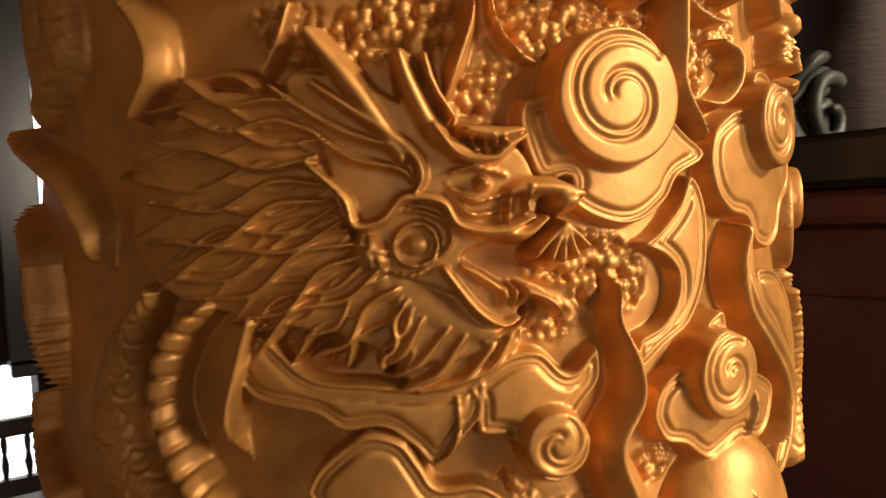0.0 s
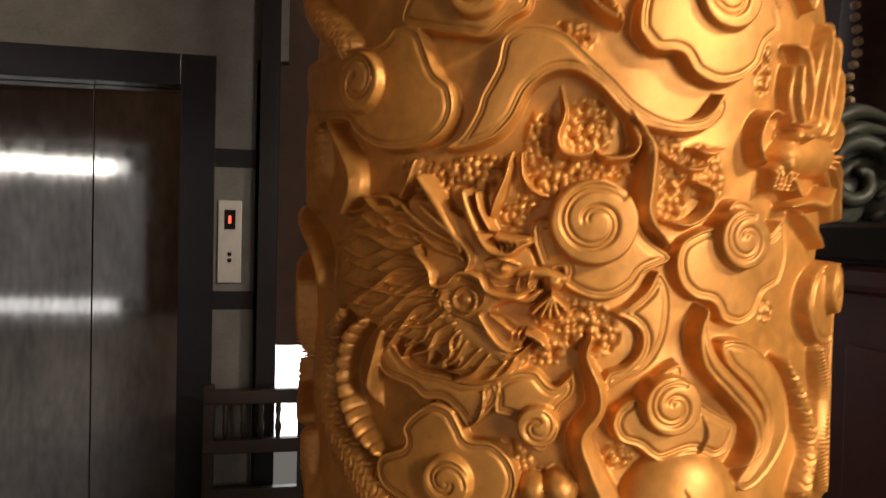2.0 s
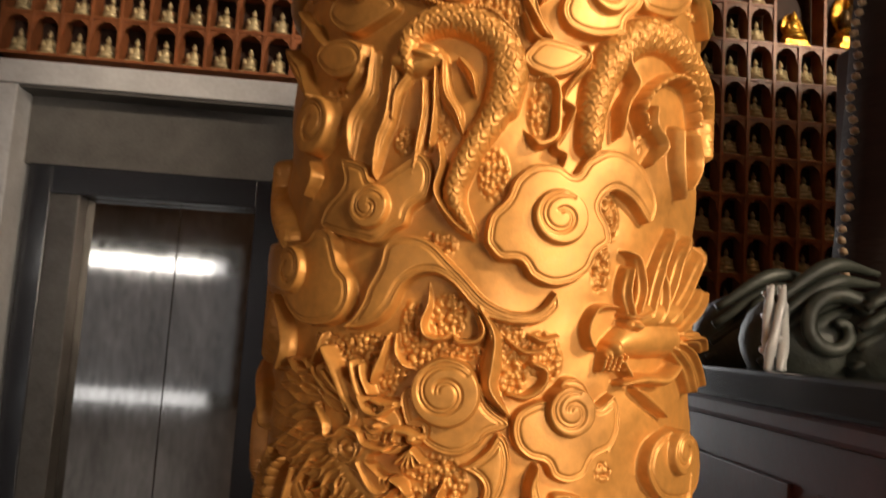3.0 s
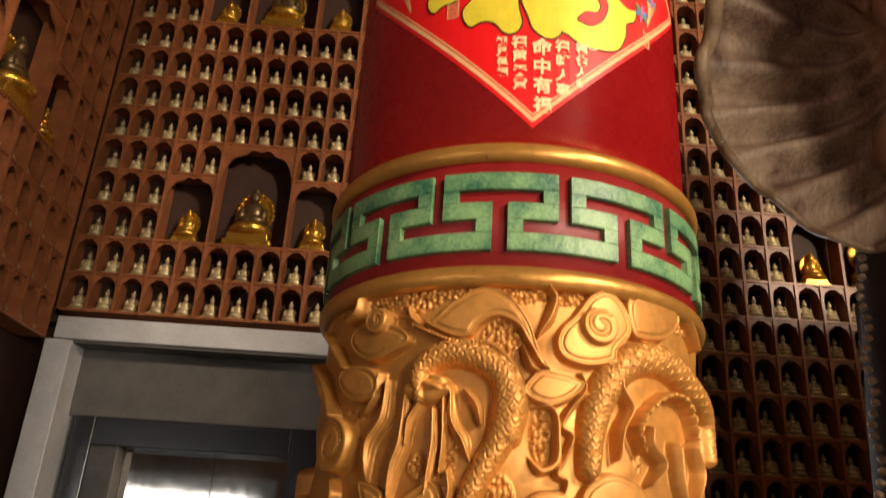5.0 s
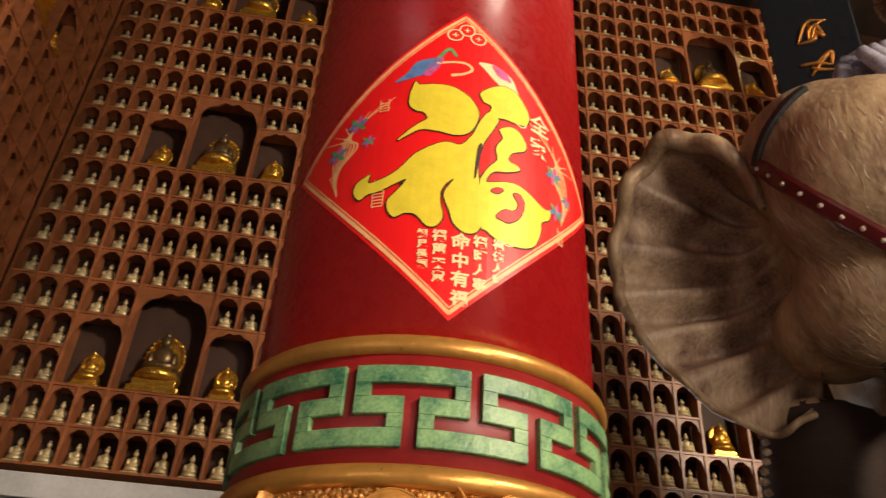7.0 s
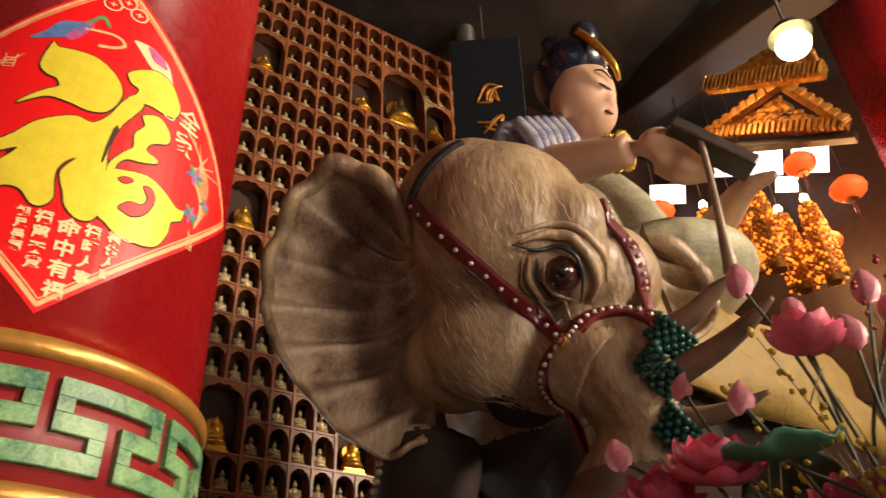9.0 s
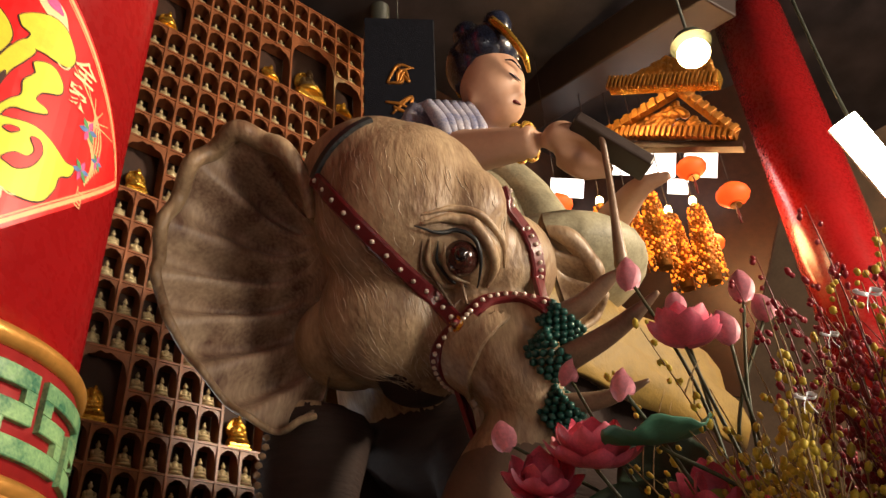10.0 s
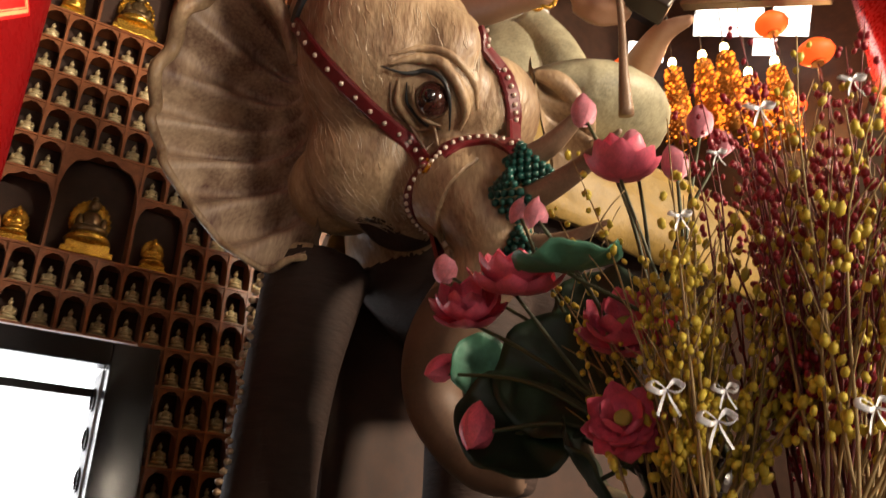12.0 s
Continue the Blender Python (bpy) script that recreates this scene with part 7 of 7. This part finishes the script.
pane((6.594, 1.682, 6.402), (6.709, 1.526, 6.349), (6.763, 1.601, 6.229), (6.648, 1.757, 6.281))
pane((6.181, 2.815, 6.920), (6.425, 2.553, 6.853), (6.497, 2.658, 6.687), (6.254, 2.921, 6.752))

plaque = tagged(holder("wall_plaque", (3.599, 2.291, 6.331)), "black plaque with gilt brush characters high on the wall", "sign")
m = look((0, 0, 0), (0.55, 0.75, 0.25)).to_3x3().to_4x4()
part("board", box((-0.30, -0.85, -0.03), (0.30, 0.65, 0.03), 0.01), BLACK_STONE, plaque, loc=m)
rng = random.Random(4)
for k in range(9):
    y = 0.10 - 0.28 * (k // 5)
    bm = tube([(rng.uniform(-0.13, 0.0), y + rng.uniform(-0.10, 0.1), 0.035), (rng.uniform(-0.05, 0.1), y + rng.uniform(-0.1, 0.1), 0.035), (rng.uniform(0.02, 0.14), y + rng.uniform(-0.1, 0.1), 0.035)], [0.010, 0.018, 0.006], 6, 12)
    part("gilt_bar", bm, GILT_DIM, plaque, loc=m)
part("cord", revolve([(0.006, 0.3), (0.006, TOP_Z - plaque.matrix_world.translation.z)], 6), DARK_CARVED, plaque)
spot = tagged(holder("ceiling_spot", (3.640, 2.597, 7.188)), "small lit ceiling spot", "lamp")
part("lens", blob((0, 0, 0), (0.07, 0.07, 0.04), sub=2), LAMP_WHITE, spot)
part("collar", revolve([(0.09, 0.0), (0.09, TOP_Z - spot.matrix_world.translation.z)], 20), DARK_CARVED, spot)
girder = tagged(holder("ceiling_beam", (0, 0, 0)), "dark heavy timber ceiling beam", "beam", kind="structure")
g0, g1 = Vector((5.719, 2.616, 7.367)), Vector((5.302, 0.207, 6.648))
mm = Matrix.Translation(g0) @ (g1 - g0).to_track_quat("X", "Z").to_matrix().to_4x4()
part("timber", box((-1.0, -0.2, 0.0), ((g1 - g0).length, 0.2, 0.45), 0.02), TABLET, girder, loc=mm)

# ---- flowers on the altar ----
PETAL = material("pink_lotus_petal", (0.80, 0.14, 0.23), 0.42, 0.0, 0.3, 18, 0.1, 60, object_random=0.15)
PETAL_PALE = material("pale_pink_bud", (0.80, 0.30, 0.38), 0.45, 0.0, 0.35, 14, 0.1, 60, object_random=0.12)
LEAF = material("lotus_leaf_green", (0.10, 0.30, 0.20), 0.45, 0.0, 0.3, 9, 0.2, 40)
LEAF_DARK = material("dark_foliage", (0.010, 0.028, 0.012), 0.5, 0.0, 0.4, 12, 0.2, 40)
STEM = material("green_brown_stem", (0.05, 0.06, 0.025), 0.5)
RED_BUD = material("crimson_willow_bud", (0.30, 0.012, 0.03), 0.4, 0.0, 0.35, 30)
YELLOW_BUD = material("yellow_willow_bud", (0.62, 0.47, 0.05), 0.5, 0.0, 0.35, 30)
RED_STEM = material("dark_red_twig", (0.15, 0.015, 0.02), 0.5)
TAN_STEM = material("tan_twig", (0.30, 0.20, 0.08), 0.6, 0.0, 0.3, 20)
SILVER = material("white_ribbon", (0.75, 0.76, 0.80), 0.25, 0.1, 0.1, 30)
SEED = material("yellow_seed_pod", (0.45, 0.42, 0.08), 0.6)
VASE = material("dark_glazed_vase", (0.03, 0.02, 0.02), 0.2, coat=0.5)
VASE_AT = Vector((2.22, -0.52, 1.485))


def petal(bm, length, width, curl, turn, lean, at, mat=0):
    """One cupped petal with thickness that rises from a point."""
    nu, nv = 7, 5
    m = Matrix.Translation(at) @ Matrix.Rotation(turn, 4, "Z") @ Matrix.Rotation(lean, 4, "Y")
    layers = []
    for off in (0.0, -0.0025):
        g = []
        for i in range(nu):
            f = i / (nu - 1)
            w = width * math.sin(math.pi * min(1, f * 0.86 + 0.10)) ** 0.8 * (1 - 0.25 * f) if i < nu - 1 else width * 0.05
            row = []
            for j in range(nv):
                s = j / (nv - 1) * 2 - 1
                row.append(bm.verts.new(m @ Vector((-curl * math.sin(f * 2.2) * length - 0.30 * w * (1 - s * s) + off, s * w, f * length))))
            g.append(row)
        layers.append(g)
    for g, flip in ((layers[0], 0), (layers[1], 1)):
        for i in range(nu - 1):
            for j in range(nv - 1):
                q = (g[i][j], g[i][j + 1], g[i + 1][j + 1], g[i + 1][j])
                f = bm.faces.new(q[::-1] if flip else q)
                f.smooth, f.material_index = True, mat


def stem_to(tip, name, parent, sag=0.05, radius=0.005):
    base = VASE_AT + Vector((random.uniform(-0.08, 0.08), random.uniform(-0.08, 0.08), 0.30))
    tip = Vector(tip)
    mid = base.lerp(tip, 0.55) + Vector((random.uniform(-sag, sag), random.uniform(-sag, sag), 0.05))
    return part("stem", tube([base - tip, mid - tip, (0, 0, -0.01)], [radius * 1.2, radius, radius * 0.9], 7, 18), STEM, parent)


def lotus_bud(at, size, lean, turn, pale=True):
    top = tagged(holder("lotus_bud", at), "pale pink artificial lotus bud on a thin stem" if pale else "deep pink artificial lotus bud on a thin stem", "flower", group="lotus buds")
    for j in range(6):
        bm = bmesh.new()
        petal(bm, size * (1.0 - 0.04 * j), size * 0.30, -0.10, j * 2.4, 0.02, (0.0, 0, 0))
        for v in bm.verts:
            f = max(0, min(1, v.co.z / size))
            r = 0.34 * size * math.sin(math.pi * (0.10 + 0.88 * f)) ** 0.75 * (1.0 - 0.03 * j)
            d = Vector((v.co.x - 0.02, v.co.y, 0))
            if d.length > 1e-5:
                d.normalize()
                v.co.x, v.co.y = d.x * r, d.y * r
        ob = part("petal", bm, PETAL_PALE if pale else PETAL, top, smooth=True)
        ob.matrix_basis = pose(0, 0, -size * 0.45, 0, 0, 0) if not lean else Matrix.Rotation(lean, 4, Vector((math.cos(turn), math.sin(turn), 0))) @ pose(0, 0, -size * 0.45)
    stem_to(at, "stem", top)


def lotus_flower(at, size, lean, turn, opened=1.0):
    top = tagged(holder("lotus_flower", at), "open deep pink artificial lotus flower", "flower", group="open lotus flowers")
    tilt = Matrix.Rotation(lean, 4, Vector((math.cos(turn), math.sin(turn), 0)))
    for ring, n, a0, l in ((0, 5, 0.25, 0.86), (1, 7, 0.62, 1.0), (2, 8, 1.02, 1.0)):
        for j in range(n):
            bm = bmesh.new()
            petal(bm, size * l, size * 0.44, 0.20, 2 * math.pi * (j + 0.5 * ring) / n + random.uniform(-0.1, 0.1), -(a0 * opened) - random.uniform(0, 0.12), (0, 0, 0))
            part("petal", bm, PETAL, top, smooth=True, loc=tilt)
    part("seed_pod", revolve([(0.05 * size, 0.0), (0.22 * size, 0.30 * size), (0.20 * size, 0.34 * size), (0.01, 0.345 * size)], 14), SEED, top, "yellow seed pod", loc=tilt)
    stem_to(at, "stem", top)


def lotus_leaf(at, size, lean, turn, dark=False):
    bm = bmesh.new()
    rings = []
    for i in range(9):
        r = size * i / 8
        rings.append([bm.verts.new((r * math.cos(t), r * math.sin(t), 0.25 * size * (i / 8) ** 2 + 0.09 * size * (i / 8) ** 2 * math.sin(5 * t + 1) + 0.05 * size * math.sin(9 * t) * (i / 8) ** 3)) for t in np.linspace(0, 2 * math.pi, 37)[:-1]] if i else [bm.verts.new((0, 0, 0))])
    for j in range(36):
        bm.faces.new((rings[0][0], rings[1][j], rings[1][(j + 1) % 36]))
    for p, q in zip(rings[1:], rings[2:]):
        for j in range(36):
            bm.faces.new((p[j], q[j], q[(j + 1) % 36], p[(j + 1) % 36]))
    top = tagged(holder("lotus_leaf", at), "dark green lotus leaf among the flowers" if dark else "broad wavy green lotus leaf", "leaf", group="lotus leaves")
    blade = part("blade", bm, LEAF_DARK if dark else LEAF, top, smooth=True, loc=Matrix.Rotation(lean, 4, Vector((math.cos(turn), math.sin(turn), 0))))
    blade.modifiers.new("thickness", "SOLIDIFY").thickness = 0.003
    stem_to(at, "stem", top)


for at, size, lean, turn in (((2.187, -0.331, 2.749), 0.105, 0.1, 0), ((2.311, -0.379, 2.676), 0.090, 0.3, 2.0), ((2.386, -0.537, 2.682), 0.105, 0.1, 1.0), ((2.427, -0.561, 2.621), 0.095, 0.2, 3.0), ((2.328, -0.492, 2.563), 0.105, 0.2, 4.0), ((1.938, -0.411, 2.342), 0.085, 0.2, 1.0), ((1.968, -0.016, 2.349), 0.100, 0.35, 2.6), ((2.138, -0.117, 2.526), 0.085, 0.4, 0.5)):
    lotus_bud(at, size, lean, turn)
for at, size, lean, turn in (((1.953, -0.029, 2.082), 0.10, 0.9, 1.2), ((1.937, -0.196, 1.913), 0.12, 0.3, 2.0)):
    lotus_bud(at, size, lean, turn, False)
lotus_flower((2.161, -0.459, 2.489), 0.105, 0.15, 0.5, 0.75)
lotus_flower((2.009, -0.247, 2.231), 0.125, 0.45, -0.6, 0.95)
lotus_flower((1.964, -0.123, 2.190), 0.105, 0.8, -0.7, 0.9)
lotus_flower((2.150, -0.451, 2.096), 0.115, 0.9, -0.9, 1.0)
lotus_flower((2.011, -0.550, 1.877), 0.080, 1.25, -0.9, 1.25)
lotus_leaf((2.005, -0.428, 2.226), 0.118, 0.16, -0.9)
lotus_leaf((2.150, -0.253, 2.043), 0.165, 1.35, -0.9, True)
lotus_leaf((2.034, -0.082, 2.077), 0.09, 1.5, -0.2)
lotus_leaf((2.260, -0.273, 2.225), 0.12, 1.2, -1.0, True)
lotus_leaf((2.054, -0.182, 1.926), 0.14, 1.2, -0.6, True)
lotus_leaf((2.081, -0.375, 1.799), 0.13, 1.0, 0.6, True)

vase = tagged(holder("vase", VASE_AT), "dark glazed vase holding lotus and willow", "vase")
part("body", revolve([(0.09, 0), (0.13, 0.10), (0.14, 0.20), (0.09, 0.29), (0.11, 0.34)], 32), VASE, vase, smooth=True)


def willow_meshes(seed, length, bend, nbuds, bud_r):
    """A budded twig that rises along z and leans to x: its stem and its buds."""
    rng = random.Random(seed)
    pts = [(bend * length * f ** 1.7 + rng.uniform(-0.02, 0.02) * f, rng.uniform(-0.03, 0.03) * f, length * f) for f in (0, 0.25, 0.5, 0.75, 1.0)]
    stem = tube(pts, [0.0035, 0.003, 0.0022, 0.0012], 5, 16)
    path = smooth_path(pts, 60)
    for k in range(4):
        i = rng.randrange(22, 50)
        p = Vector(path[i])
        d = Vector((rng.uniform(-0.5, 0.5), rng.uniform(-0.5, 0.5), 0.8)).normalized() * rng.uniform(0.07, 0.16)
        tube([p, p + d * 0.5 + Vector((0, 0, 0.005)), p + d], [0.002, 0.0015, 0.001], 4, 6, stem)
    buds = bmesh.new()
    for k in range(nbuds):
        p = Vector(path[rng.randrange(14, 60)]) + Vector((rng.uniform(-0.022, 0.022), rng.uniform(-0.022, 0.022), rng.uniform(-0.01, 0.02)))
        r = bud_r * rng.uniform(0.7, 1.25)
        blob(p, (r, r, r * rng.uniform(1.2, 1.8)), buds, sub=1, turn=Euler((rng.uniform(-0.5, 0.5), rng.uniform(-0.5, 0.5), 0)).to_matrix())
    return stem, buds


def willow_set(name, label, group, base, n, seed, mats, lengths, az, elev, bud_r, nbuds):
    """Twigs that fan out of one base: built as six kinds, then copied."""
    rng = random.Random(seed)
    kinds = []
    for k in range(6):
        top = tagged(holder(name), label, "branch", group=group)
        s, u = willow_meshes(seed * 10 + k, rng.uniform(*lengths), rng.uniform(-0.10, 0.22), nbuds, bud_r)
        part("twig", s, mats[0], top)
        ob = part("bud_cluster", u, mats[1], top)
        ob["kind"] = "stuff"
        kinds.append(top)
    for k in range(n):
        z, y = radians(rng.uniform(*az)), radians(90 - rng.uniform(*elev))
        p = Vector(base) + Vector((rng.uniform(-0.05, 0.05), rng.uniform(-0.05, 0.05), 0))
        m = Matrix.Translation(p) @ Matrix.Rotation(z, 4, "Z") @ Matrix.Rotation(y, 4, "Y") @ Matrix.Rotation(rng.uniform(-0.6, 0.6), 4, "Z")
        if k < 6:
            kinds[k].matrix_basis = m
        else:
            copy_thing(kinds[k % 6], m)


WILLOW_AT = Vector((1.991, -0.702, 1.625))
jar = tagged(holder("tall_vase", (WILLOW_AT.x, WILLOW_AT.y, 1.485)), "tall dark vase full of budded twigs", "vase")
part("body", revolve([(0.08, -0.0), (0.10, 0.06), (0.09, max(0.09, WILLOW_AT.z - 1.485) * 0.6), (0.075, max(0.12, WILLOW_AT.z - 1.485)), (0.09, max(0.15, WILLOW_AT.z - 1.455))], 28), VASE, jar, smooth=True)
willow_set("willow_branch", "tan twig with plump yellow willow buds", "yellow willow branches", WILLOW_AT, 44, 3, (TAN_STEM, YELLOW_BUD), (0.55, 0.95), (-50, 75), (52, 86), 0.0074, 26)
willow_set("berry_branch", "dark red twig with crimson buds", "crimson berry branches", WILLOW_AT + Vector((0.16, -0.12, 0.0)), 54, 7, (RED_STEM, RED_BUD), (0.70, 1.20), (-80, 60), (55, 86), 0.0068, 34)
willow_set("willow_branch", "long tan twig with scattered yellow willow buds", "yellow willow branches", WILLOW_AT + Vector((0.10, -0.20, 0.0)), 36, 13, (TAN_STEM, YELLOW_BUD), (0.60, 1.05), (-85, 50), (54, 84), 0.0076, 20)


def ribbon_bow(at, k):
    bm = bmesh.new()
    for s in (-1, 1):
        tube([(0, 0, 0), (0.016 * s * k, 0.008, 0.016 * k), (0.028 * s * k, 0, 0.004 * k), (0.014 * s * k, -0.006, -0.006 * k), (0, 0, 0)], [0.002, 0.005 * k, 0.006 * k, 0.005 * k, 0.002], 8, 24, bm, flat=0.15)
        tube([(0, 0, 0), (0.008 * s * k, 0.004, -0.018 * k), (0.018 * s * k, 0.0, -0.042 * k)], [0.002, 0.005 * k, 0.005 * k], 8, 12, bm, flat=0.15)
    tagged(part("ribbon_bow", bm, SILVER, loc=Matrix.Translation(at) @ Matrix.Rotation(-0.6, 4, "Z")), "shiny white ribbon bow tied to a twig", "bow", group="white ribbon bows")


for at, k in (((1.903, -0.744, 1.889), 1.0), ((1.916, -0.823, 1.829), 1.0), ((1.992, -0.931, 2.356), 0.9), ((2.025, -1.003, 1.834), 0.9), ((1.942, -0.825, 1.879), 0.7), ((2.092, -1.045, 2.390), 0.8), ((1.935, -0.786, 2.192), 0.7), ((1.977, -0.847, 2.302), 0.6)):
    ribbon_bow(at, k)
